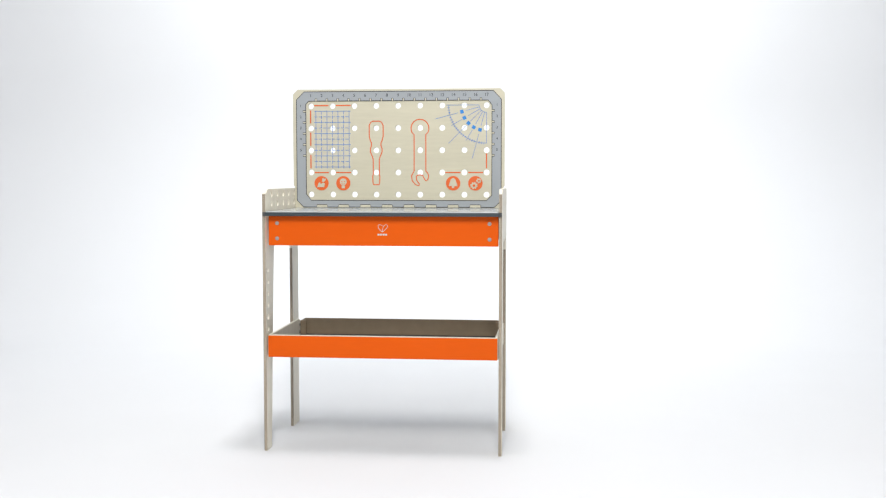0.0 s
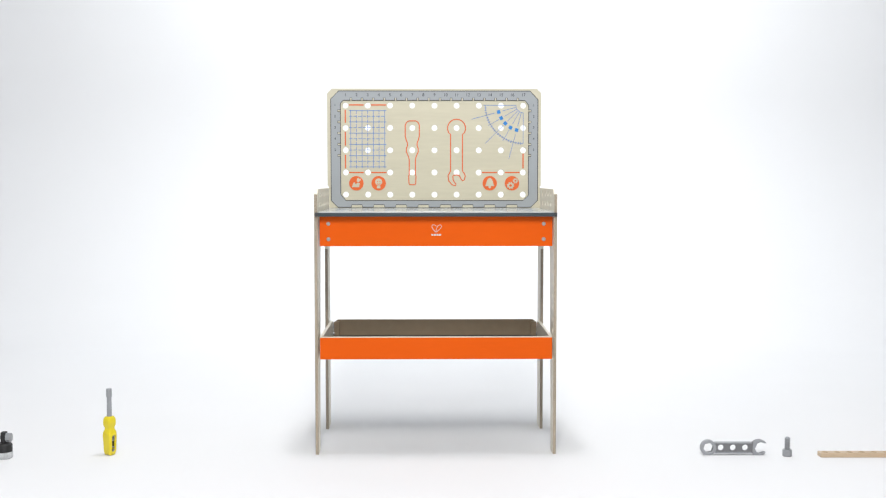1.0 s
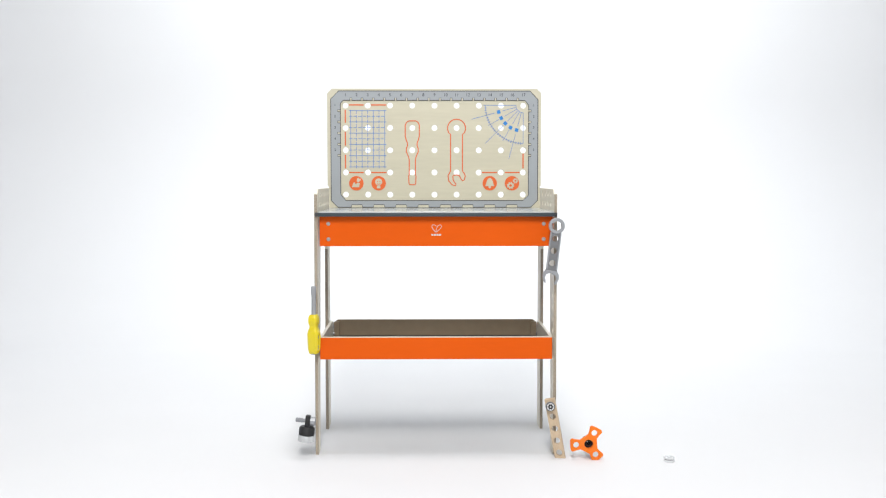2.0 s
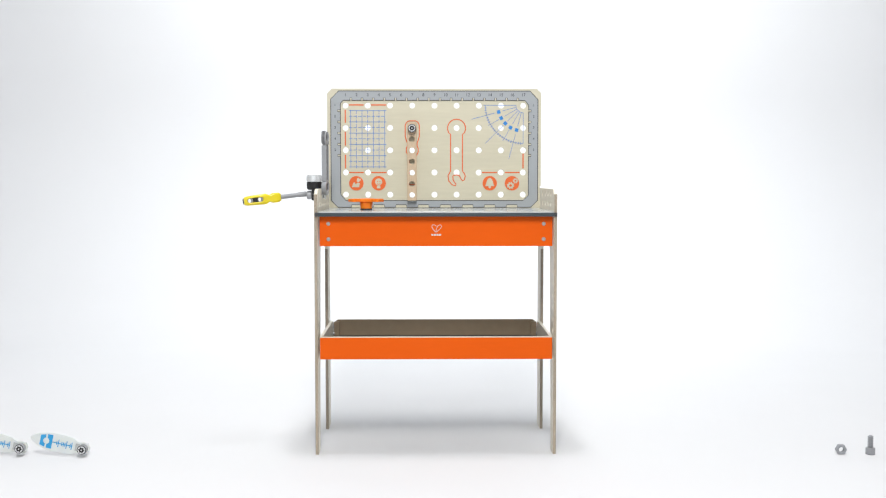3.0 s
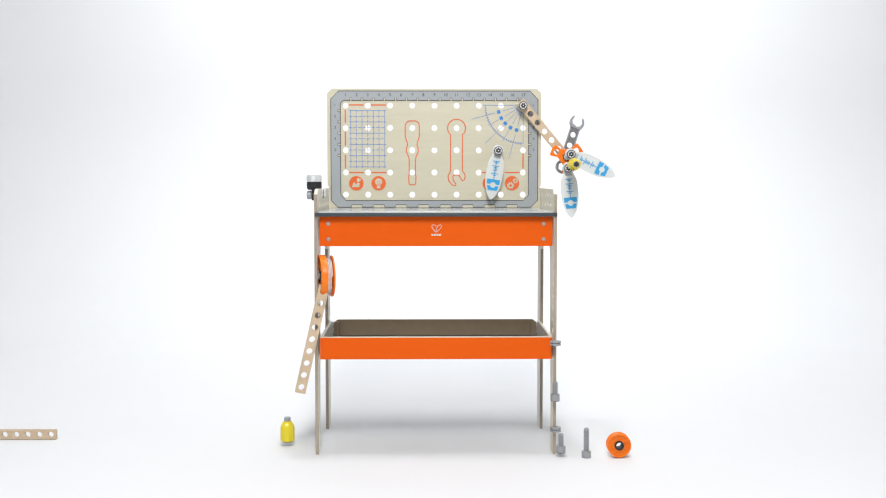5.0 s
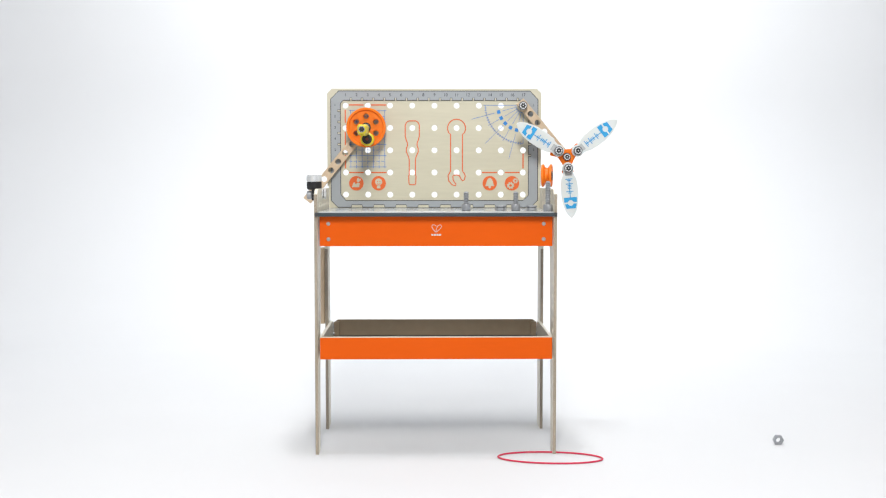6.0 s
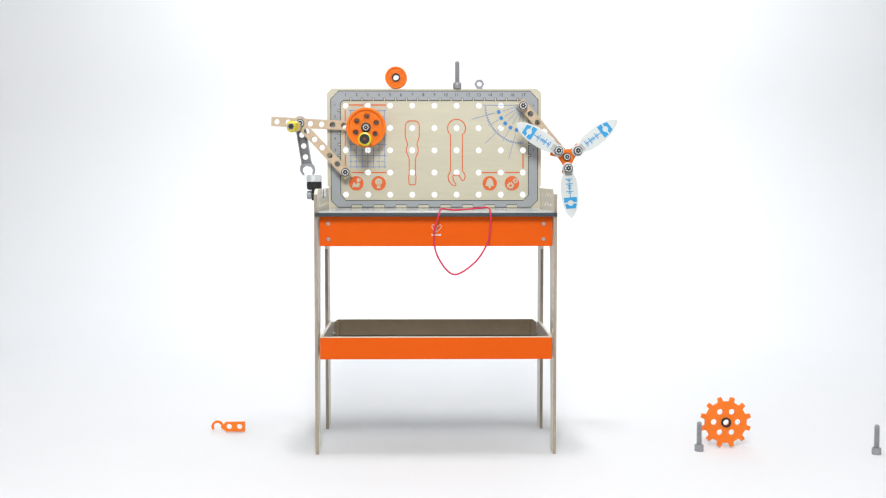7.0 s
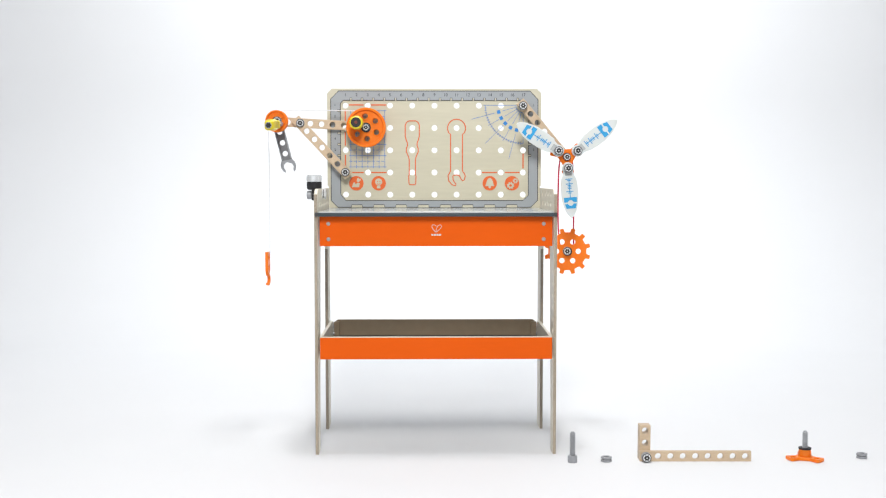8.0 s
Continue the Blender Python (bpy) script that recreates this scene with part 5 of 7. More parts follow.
    walk(BLADE_B, fill([(0, pose(-1.3746, -0.0083, 0.0244, 0, -167.5, 0)),
        (2.8, pose(-1.2757, -0.0083, 0.0244, 0, -167.5, 0)),
        (2.9, pose(-1.1767, -0.0083, 0.0229, 0, -167.5, 0)),
        (3, pose(-1.0360, -0.0139, 0.0215, 0, -167.5, 0)),
        (3.1, pose(-0.9297, -0.0196, 0.0200, 0, -167.5, 0)),
        (3.2, pose(-0.8400, -0.0365, 0.0199, 0, -167.5, 0)),
        (3.3, pose(-0.7810, -0.0420, 0.0184, 0, -167.5, 0)),
        (3.4, pose(-0.6027, -0.0641, 0.0183, 0, -167.5, 0)),
        (3.5, pose(-0.5202, -0.0750, 0.0182, 0, -167.5, 0)),
        (3.6, pose(-0.4139, -0.0750, 0.0196, 0, -166, 0)),
        (3.7, pose(-0.3048, -0.0750, 0.0210, 0, -171, 0)),
        (3.75, pose(-0.2969, -0.0300, 0.1063, 0, -215, 0)),
        (3.8, pose(-0.2976, -0.0300, 0.2010, 0, -270, 0)),
        (3.9, pose(-0.3012, -0.0300, 0.2883, 0, -270, 0)),
        (3.95, pose(-0.3073, -0.0300, 0.3948, 0, -270, -40)),
        (4, pose(-0.3209, 0.0200, 0.4987, 0, -270, -114)),
        (4.2, pose(-0.3307, 0.1000, 0.4902, 0, -270, -114)),
        (4.3, pose(-0.3263, 0.1200, 0.6175, 0, -270, -114)),
        (4.35, pose(-0.2588, 0.2000, 0.7008, 0, -270, -40)),
        (4.4, pose(-0.1819, 0.2880, 0.7671, 0, -270, 0)),
        (4.5, pose(-0.0664, 0.2880, 0.7671, 0, -270, 0)),
        (4.6, pose(0.0538, 0.2880, 0.7671, 0, -270, 0)),
        (4.7, pose(0.1754, 0.2880, 0.7671, 0, -270, 0)),
        (4.9, pose(0.3017, 0.2700, 0.7392, 0, -300, 0)),
        (5.05, pose(0.3790, 0.2520, 0.7662, 0, -360, 0)),
        (5.2, pose(0.3790, 0.2520, 0.7662, 0, -398, 0)),
        (8, pose(0.3790, 0.2520, 0.7662, 0, -398, 0))]))
    walk(BLADE_C, fill([(0, pose(-1.4312, -0.0083, 0.0244, 0, -167.5, 0)),
        (2.9, pose(-1.2757, -0.0083, 0.0244, 0, -167.5, 0)),
        (3, pose(-1.1767, -0.0083, 0.0229, 0, -167.5, 0)),
        (3.1, pose(-1.0749, -0.0083, 0.0229, 0, -167.5, 0)),
        (3.2, pose(-0.9880, -0.0139, 0.0215, 0, -167.5, 0)),
        (3.3, pose(-0.9193, -0.0253, 0.0200, 0, -167.5, 0)),
        (3.4, pose(-0.7529, -0.0476, 0.0184, 0, -167.5, 0)),
        (3.5, pose(-0.6721, -0.0641, 0.0169, 0, -167.5, 0)),
        (3.6, pose(-0.5863, -0.0695, 0.0196, 0, -167.5, 0)),
        (3.7, pose(-0.4760, -0.0750, 0.0196, 0, -167, 0)),
        (3.8, pose(-0.3159, -0.0750, 0.0196, 0, -173, 0)),
        (3.85, pose(-0.3029, -0.0300, 0.0567, 0, -215, 0)),
        (3.9, pose(-0.3023, -0.0300, 0.1346, 0, -270, 0)),
        (4, pose(-0.3053, -0.0300, 0.2967, 0, -270, 0)),
        (4.1, pose(-0.3168, -0.0100, 0.3785, 0, -270, -112)),
        (4.2, pose(-0.3150, 0.0000, 0.4056, 0, -270, -112)),
        (4.3, pose(-0.3203, 0.0500, 0.4937, 0, -270, -114)),
        (4.4, pose(-0.3263, 0.1200, 0.6175, 0, -270, -114)),
        (4.45, pose(-0.2965, 0.2000, 0.6559, 0, -230, -50)),
        (4.5, pose(-0.2537, 0.1600, 0.6727, -90, 0, 176)),
        (4.6, pose(-0.2512, 0.2880, 0.7671, 0, -270, 0)),
        (4.7, pose(-0.1280, 0.2880, 0.7671, 0, -270, 0)),
        (4.9, pose(0.0876, 0.2880, 0.7671, 0, -270, 0)),
        (5.1, pose(0.2403, 0.2700, 0.7667, 0, -240, 0)),
        (5.3, pose(0.3273, 0.2520, 0.7662, 0, -180, 0)),
        (5.45, pose(0.3273, 0.2520, 0.7662, 0, -147, 0)),
        (8, pose(0.3273, 0.2520, 0.7662, 0, -147, 0))]))
    walk(STRIP_B, fill([(0, pose(-1.4652, 0.0558, 0.0057, 90, 0, 5)),
        (3.2, pose(-1.4074, 0.0558, 0.0057, 90, 0, 5)),
        (3.3, pose(-1.3467, 0.0440, 0.0057, 90, 0, 5)),
        (3.4, pose(-1.1783, 0.0618, 0.0057, 90, 0, 5)),
        (3.5, pose(-1.1105, 0.0738, 0.0057, 90, 0, 5)),
        (3.6, pose(-1.0866, 0.0799, 0.0057, 90, 0, 5)),
        (3.7, pose(-1.0866, 0.0799, 0.0057, 90, 0, 5)),
        (3.8, pose(-1.0465, 0.0859, 0.0057, 90, 0, 5)),
        (4, pose(-0.9390, 0.0900, 0.0057, 90, 0, 11)),
        (4.2, pose(-0.9360, 0.0860, 0.0057, 90, 0, 10)),
        (4.3, pose(-0.9360, 0.0860, 0.0057, 90, 0, 10)),
        (4.4, pose(-0.8346, 0.1167, 0.0057, 90, 0, 8)),
        (4.5, pose(-0.7640, 0.1220, 0.0057, 90, 0, 14)),
        (4.6, pose(-0.7060, 0.1460, 0.0057, 90, 0, 14)),
        (4.7, pose(-0.6536, 0.1998, 0.0057, 90, 0, 16)),
        (4.9, pose(-0.4137, 0.0000, 0.0927, 40, -60, 0)),
        (5.1, pose(-0.2955, -0.0300, 0.2967, 0, -90, 0)),
        (5.3, pose(-0.2759, 0.0000, 0.5745, 0, -120, 0)),
        (5.5, pose(-0.2028, 0.2600, 0.8075, 0, -190, 0)),
        (5.65, pose(-0.1932, 0.3000, 0.8320, 0, -225, 0)),
        (5.8, pose(-0.1932, 0.3000, 0.8320, 0, -231, 0)),
        (6, pose(-0.1932, 0.3000, 0.8320, 0, -231, 0)),
        (6.2, pose(-0.1932, 0.3000, 0.8320, 0, -222, 0)),
        (6.3, pose(-0.1932, 0.3000, 0.8320, 0, -211, 0)),
        (6.4, pose(-0.1932, 0.3000, 0.8320, 0, -177, 0)),
        (8, pose(-0.1932, 0.3000, 0.8320, 0, -176.5, 0))]))
    walk(STRIP_C, fill([(0, pose(-1.5430, 0.1481, 0.0140, 0, 0, 0)),
        (4.7, pose(-1.4597, 0.1609, 0.0140, 0, 0, 0)),
        (5.1, pose(-1.0696, 0.1609, 0.0140, 0, 0, 0)),
        (5.5, pose(-0.5695, 0.2130, 0.0140, 0, -10, 0)),
        (5.7, pose(-0.3984, 0.2466, 0.0078, 40, -50, 0)),
        (5.8, pose(-0.3841, 0.2671, 0.0126, 68, -68, 0)),
        (5.9, pose(-0.3285, 0.2500, 0.1319, 75, -80, 0)),
        (6, pose(-0.3169, 0.3400, 0.3020, 0, -90, 80)),
        (6.2, pose(-0.3166, 0.3400, 0.3417, 0, -90, 80)),
        (6.3, pose(-0.3161, 0.3400, 0.4210, 0, -90, 80)),
        (6.35, pose(-0.2902, 0.3600, 0.5907, 0, 60, 20)),
        (6.37, pose(-0.2739, 0.3600, 0.6697, 0, 120, 0)),
        (6.4, pose(-0.2500, 0.2884, 0.7087, 0, -205, 0)),
        (6.5, pose(-0.2500, 0.2884, 0.7087, 0, -133, 0)),
        (8, pose(-0.2500, 0.2884, 0.7087, 0, -133, 0))]))
    spool = fill([(0, pose(-1.3621, 0.0859, 0.0563, 0, 0, 20)),
        (3.4, pose(-1.2161, 0.0859, 0.0563, 0, -60, 25)),
        (3.5, pose(-1.1562, 0.0859, 0.0563, 0, -30, 23)),
        (3.6, pose(-1.0819, 0.0982, 0.0565, 0, 15, 22)),
        (3.7, pose(-1.0240, 0.1043, 0.0566, 0, 45, 21)),
        (3.8, pose(-0.9310, 0.1167, 0.0568, 0, 100, 19)),
        (4, pose(-0.7632, 0.1355, 0.0602, 0, 190, 15)),
        (4.2, pose(-0.6296, 0.1355, 0.0542, 0, 255, 13)),
        (4.3, pose(-0.5652, 0.1481, 0.0544, 0, 290, 11)),
        (4.4, pose(-0.4216, 0.1867, 0.0536, 0, 360, 8)),
        (4.5, pose(-0.3728, 0.2064, 0.0539, 0, 390, -38)),
        (4.6, pose(-0.3348, 0.2466, 0.0531, 0, 395, -55)),
        (4.7, pose(-0.2943, 0.0800, 0.1827, 0, 395, -80)),
        (4.9, pose(-0.2815, 0.0000, 0.3774, 0, 395, -80)),
        (5.1, pose(-0.2858, 0.0500, 0.5295, 0, 395, -60)),
        (5.3, pose(-0.2437, 0.2000, 0.7157, 0, 370, -20)),
        (5.5, pose(-0.1913, 0.2720, 0.8292, 0, 360, 0)),
        (6.2, pose(-0.1913, 0.2720, 0.8292, 0, 360, 0)),
        (6.4, pose(-0.1913, 0.2720, 0.8292, 0, 365, 0)),
        (7.5, pose(-0.1913, 0.2720, 0.8292, 0, 365, 0)),
        (7.6, pose(-0.1913, 0.2720, 0.8292, 0, 440, 0)),
        (7.7, pose(-0.1913, 0.2720, 0.8292, 0, 442, 0)),
        (7.8, pose(-0.1913, 0.2720, 0.8292, 0, 442, 0)),
        (7.9, pose(-0.1913, 0.2720, 0.8292, 0, 450, 0)),
        (8, pose(-0.1913, 0.2720, 0.8292, 0, 475, 0))])
    walk(WHEEL, spool)
    walk(PEG, fill([(0, pose(-1.2761, 0.0859, 0.0000, 0, 0, 0)),
        (4.2, pose(-1.1737, 0.0859, 0.0000, 0, 0, 0)),
        (4.3, pose(-1.0596, 0.0859, 0.0000, 0, 0, 0)),
        (4.4, pose(-0.9036, 0.0920, 0.0000, 0, 0, 0)),
        (4.5, pose(-0.8298, 0.1105, 0.0000, 0, 0, 0)),
        (4.6, pose(-0.7605, 0.1105, 0.0000, 0, 0, 0)),
        (4.7, pose(-0.7119, 0.1167, 0.0000, 0, 0, 0)),
        (4.9, pose(-0.5235, 0.1292, 0.0000, 0, 0, 0)),
        (5.05, pose(-0.3352, 0.0500, 0.0526, 0, 0, 0)),
        (5.25, pose(-0.3160, -0.0300, 0.3528, 0, 0, 0)),
        (5.45, pose(-0.3109, 0.0000, 0.5745, -30, 0, 0)),
        (5.6, pose(-0.2886, 0.2000, 0.7157, -90, 0, 0)),
        (5.8, pose(-0.2787, 0.2350, 0.7100, -90, 0, 0)),
        (5.9, pose(-0.2290, 0.2050, 0.7457, -90, 0, 0)),
        (6, pose(-0.1847, 0.2050, 0.7958, -90, 0, 0)),
        (6.2, pose(-0.1836, 0.2050, 0.7958, -90, 0, 0)),
        (6.4, pose(-0.1911, 0.2050, 0.7960, -90, 0, 0)),
        (7.5, pose(-0.1911, 0.2050, 0.7960, -90, 0, 0)),
        (7.6, pose(-0.2171, 0.2050, 0.8220, -90, 0, 0)),
        (7.7, pose(-0.2171, 0.2050, 0.8220, -90, 0, 0)),
        (7.8, pose(-0.2171, 0.2050, 0.8220, -90, 0, 0)),
        (7.83, pose(-0.2063, 0.2050, 0.8496, -90, 0, 0)),
        (7.87, pose(-0.1712, 0.2050, 0.8526, -90, 0, 0)),
        (7.9, pose(-0.1560, 0.2050, 0.8262, -90, 0, 0)),
        (7.93, pose(-0.1615, 0.2050, 0.8437, -90, 0, 0)),
        (7.97, pose(-0.1865, 0.2050, 0.8567, -90, 0, 0)),
        (8, pose(-0.2139, 0.2050, 0.8401, -90, 0, 0))]))
    walk(PULLEY, fill([(0, pose(1.2782, -0.0196, 0.0400, 0, 0, 0)),
        (4.3, pose(1.1797, -0.0196, 0.0400, 0, 0, 0)),
        (4.4, pose(0.9887, -0.0026, 0.0316, 0, -30, 15)),
        (4.5, pose(0.9174, -0.0083, 0.0301, 0, -90, 15)),
        (4.6, pose(0.8561, -0.0196, 0.0300, 0, -120, 10)),
        (4.7, pose(0.8048, -0.0365, 0.0312, 0, -150, 5)),
        (4.9, pose(0.5710, -0.0365, 0.0312, 0, -250, 0)),
        (5.1, pose(0.3350, -0.0196, 0.0328, 0, -330, 0)),
        (5.3, pose(0.3058, -0.0200, 0.1822, 0, -330, 60)),
        (5.5, pose(0.3045, -0.0200, 0.3797, 0, -330, 75)),
        (5.8, pose(0.3003, 0.0200, 0.5793, 0, -330, 75)),
        (5.9, pose(0.2955, 0.1000, 0.6760, 0, -330, 75)),
        (6, pose(0.2905, 0.1800, 0.6993, 0, -330, 80)),
        (6.1, pose(0.2950, 0.2100, 0.6960, 0, -330, 76)),
        (6.2, pose(0.3041, 0.2600, 0.6903, 0, -330, 0)),
        (6.3, pose(0.3338, 0.2900, 0.8346, 0, -330, 0)),
        (6.35, pose(0.3130, 0.3200, 0.9333, 0, -335, 0)),
        (6.4, pose(0.2603, 0.3220, 0.9673, 0, -340, 0)),
        (6.5, pose(0.2169, 0.3220, 0.9673, 0, -395, 0)),
        (6.7, pose(0.1223, 0.3220, 0.9673, 0, -515, 0)),
        (6.8, pose(0.0556, 0.3220, 0.9673, 0, -600, 0)),
        (6.9, pose(-0.0003, 0.3220, 0.9673, 0, -670, 0)),
        (7, pose(-0.1119, 0.3220, 0.9673, 0, -810, 0)),
        (7.1, pose(-0.1910, 0.3220, 0.9673, 0, -910, 0)),
        (7.2, pose(-0.2748, 0.3220, 0.9673, 0, -1015, 0)),
        (7.3, pose(-0.3241, 0.3000, 0.8842, 0, -1100, 0)),
        (7.4, pose(-0.3395, 0.3000, 0.8858, 0, -1120, 0)),
        (7.5, pose(-0.3965, 0.3000, 0.8888, 0, -1200, 0)),
        (7.6, pose(-0.4329, 0.2720, 0.8460, 0, -1200, 0)),
        (8, pose(-0.4329, 0.2720, 0.8460, 0, -1200, 0))]))
    walk(NUT_A, fill([(0, pose(1.2329, 0.0032, 0.0125, 90, 0, 0)),
        (2.8, pose(1.1760, 0.0032, 0.0125, 90, 0, 0)),
        (3, pose(1.0169, 0.0032, 0.0125, 90, 0, 0)),
        (3.1, pose(0.9630, 0.0032, 0.0125, 90, 0, 0)),
        (3.2, pose(0.8972, -0.0026, 0.0125, 90, 0, 0)),
        (3.3, pose(0.8363, -0.0026, 0.0125, 90, 0, 0)),
        (3.4, pose(0.7229, 0.0089, 0.0125, 90, 0, 0)),
        (3.5, pose(0.6786, 0.0205, 0.0125, 90, 0, 0)),
        (3.6, pose(0.6250, 0.0440, 0.0125, 90, 0, 0)),
        (3.7, pose(0.6250, 0.0440, 0.0125, 90, 0, 0)),
        (3.8, pose(0.5977, 0.0799, 0.0125, 90, 0, 60)),
        (4, pose(0.6041, 0.1043, 0.0125, 90, 0, 70)),
        (4.2, pose(0.7027, 0.0920, 0.0125, 90, 0, 20)),
        (4.3, pose(0.7172, 0.0147, 0.0125, 90, 0, 80)),
        (4.4, pose(0.4906, -0.0420, 0.0125, 90, 0, 0)),
        (4.5, pose(0.4118, -0.0365, 0.0125, 90, 0, 0)),
        (4.6, pose(0.3360, -0.0253, 0.0125, 90, 0, 0)),
        (4.7, pose(0.2988, 0.0000, 0.0611, 0, 0, 0)),
        (4.9, pose(0.2957, -0.0200, 0.2247, 0, 0, 0)),
        (5.2, pose(0.2944, -0.0200, 0.4358, 0, 0, 0)),
        (5.4, pose(0.2888, 0.0500, 0.6293, 0, 0, 0)),
        (5.5, pose(0.2425, 0.1000, 0.6167, 0, 0, 0)),
        (5.8, pose(0.2092, 0.1000, 0.6167, 0, 0, 0)),
        (6, pose(0.1644, 0.1000, 0.6167, 0, 0, 0)),
        (6.2, pose(0.0689, 0.1000, 0.6167, 0, 0, 0)),
        (6.3, pose(-0.0396, 0.1000, 0.6167, 0, 0, 0)),
        (6.35, pose(-0.1265, 0.2500, 0.6553, 45, 0, 0)),
        (6.4, pose(-0.2539, 0.3330, 0.7090, 90, 0, 0)),
        (8, pose(-0.2539, 0.3330, 0.7090, 90, 0, 0))]))
    walk(BOLT_B, fill([(0, pose(1.3065, 0.0089, 0.0000, 0, 0, 0)),
        (2.9, pose(1.1784, 0.0089, 0.0000, 0, 0, 0)),
        (3, pose(1.0908, 0.0032, 0.0000, 0, 0, 0)),
        (3.1, pose(1.0340, 0.0032, 0.0000, 0, 0, 0)),
        (3.2, pose(0.9715, 0.0032, 0.0000, 0, 0, 0)),
        (3.3, pose(0.9118, 0.0032, 0.0000, 0, 0, 0)),
        (3.4, pose(0.8008, -0.0026, 0.0000, 0, 0, 0)),
        (3.5, pose(0.7555, 0.0032, 0.0000, 0, 0, 0)),
        (3.6, pose(0.7058, 0.0205, 0.0000, 0, 0, 0)),
        (3.7, pose(0.7058, 0.0205, 0.0000, 0, 0, 0)),
        (3.8, pose(0.6527, 0.0322, 0.0000, 0, 0, 0)),
        (4, pose(0.6535, 0.1355, 0.0000, 0, 0, 0)),
        (4.2, pose(0.6508, 0.1229, 0.0000, 0, 0, 0)),
        (4.3, pose(0.6874, -0.0083, 0.0000, 0, 0, 0)),
        (4.4, pose(0.5462, -0.0365, 0.0000, 0, 0, 0)),
        (4.5, pose(0.4673, -0.0309, 0.0000, 0, 0, 0)),
        (4.6, pose(0.3824, -0.0365, 0.0000, 0, 0, 0)),
        (4.7, pose(0.3368, -0.0309, 0.0000, 0, 0, 0)),
        (4.8, pose(0.2997, -0.0200, 0.0401, 0, 0, 0)),
        (5.2, pose(0.2949, -0.0200, 0.3516, 0, 0, 0)),
        (5.4, pose(0.2808, 0.0400, 0.6225, 0, 0, 0)),
        (5.55, pose(0.2208, 0.1000, 0.6102, 0, 0, 0)),
        (5.8, pose(0.1788, 0.1000, 0.6102, 0, 0, 0)),
        (6, pose(0.0761, 0.1000, 0.6102, 0, 0, 0)),
        (6.2, pose(-0.0367, 0.1000, 0.6102, 0, 0, 0)),
        (6.3, pose(-0.1568, 0.1000, 0.6102, 0, 0, 0)),
        (6.35, pose(-0.2066, 0.2000, 0.6559, -50, 0, 0)),
        (6.4, pose(-0.2491, 0.2780, 0.7087, -90, 0, 0)),
        (8, pose(-0.2491, 0.2780, 0.7087, -90, 0, 0))]))
    walk(NUT_B, fill([(0, pose(1.3039, 0.0032, 0.0125, 90, 0, 0)),
        (3, pose(1.1927, 0.0089, 0.0125, 90, 0, 0)),
        (3.1, pose(1.0952, 0.0147, 0.0125, 90, 0, 0)),
        (3.2, pose(1.0297, 0.0032, 0.0125, 90, 0, 0)),
        (3.3, pose(0.9794, -0.0026, 0.0125, 90, 0, 0)),
        (3.4, pose(0.8674, -0.0026, 0.0125, 90, 0, 0)),
        (3.5, pose(0.8235, -0.0026, 0.0125, 90, 0, 0)),
        (3.6, pose(0.7697, 0.0032, 0.0125, 90, 0, 0)),
        (3.7, pose(0.7697, 0.0032, 0.0125, 90, 0, 0)),
        (3.8, pose(0.7058, 0.0147, 0.0125, 90, 0, 0)),
        (4, pose(0.7042, 0.0982, 0.0125, 90, 0, 30)),
        (4.2, pose(0.6874, -0.0026, 0.0125, 90, 0, 30)),
        (4.3, pose(0.6275, -0.0365, 0.0125, 90, 0, 30)),
        (4.4, pose(0.6175, -0.0309, 0.0125, 90, 0, 0)),
        (4.5, pose(0.5389, -0.0309, 0.0125, 90, 0, 0)),
        (4.6, pose(0.4603, -0.0309, 0.0125, 90, 0, 0)),
        (4.7, pose(0.4308, -0.0309, 0.0125, 90, 0, 0)),
        (4.9, pose(0.3199, -0.0309, 0.0125, 90, 0, 0)),
        (5, pose(0.2988, 0.0000, 0.0640, 0, 0, 0)),
        (5.3, pose(0.2946, -0.0200, 0.4077, 0, 0, 0)),
        (5.5, pose(0.2931, 0.0500, 0.6265, 0, 0, 0)),
        (5.65, pose(0.2714, 0.1000, 0.6167, 0, 0, 0)),
        (5.8, pose(0.2584, 0.1000, 0.6167, 0, 0, 0)),
        (6, pose(0.2439, 0.1000, 0.6167, 0, 0, 0)),
        (6.2, pose(0.2063, 0.1000, 0.6167, 0, 0, 0)),
        (6.3, pose(0.1470, 0.1000, 0.6167, 0, 0, 0)),
        (6.4, pose(-0.0194, 0.1000, 0.6167, 0, 0, 0)),
        (6.5, pose(-0.0194, 0.1000, 0.6167, 0, 0, 0)),
        (6.7, pose(-0.1597, 0.1000, 0.6167, 0, 0, 0)),
        (6.8, pose(-0.1973, 0.1000, 0.6167, 0, 0, 0)),
        (6.85, pose(-0.2989, 0.3000, 0.7320, 60, 0, 0)),
        (6.9, pose(-0.3761, 0.3180, 0.8421, 90, 0, 0)),
        (8, pose(-0.3761, 0.3180, 0.8421, 90, 0, 0))]))
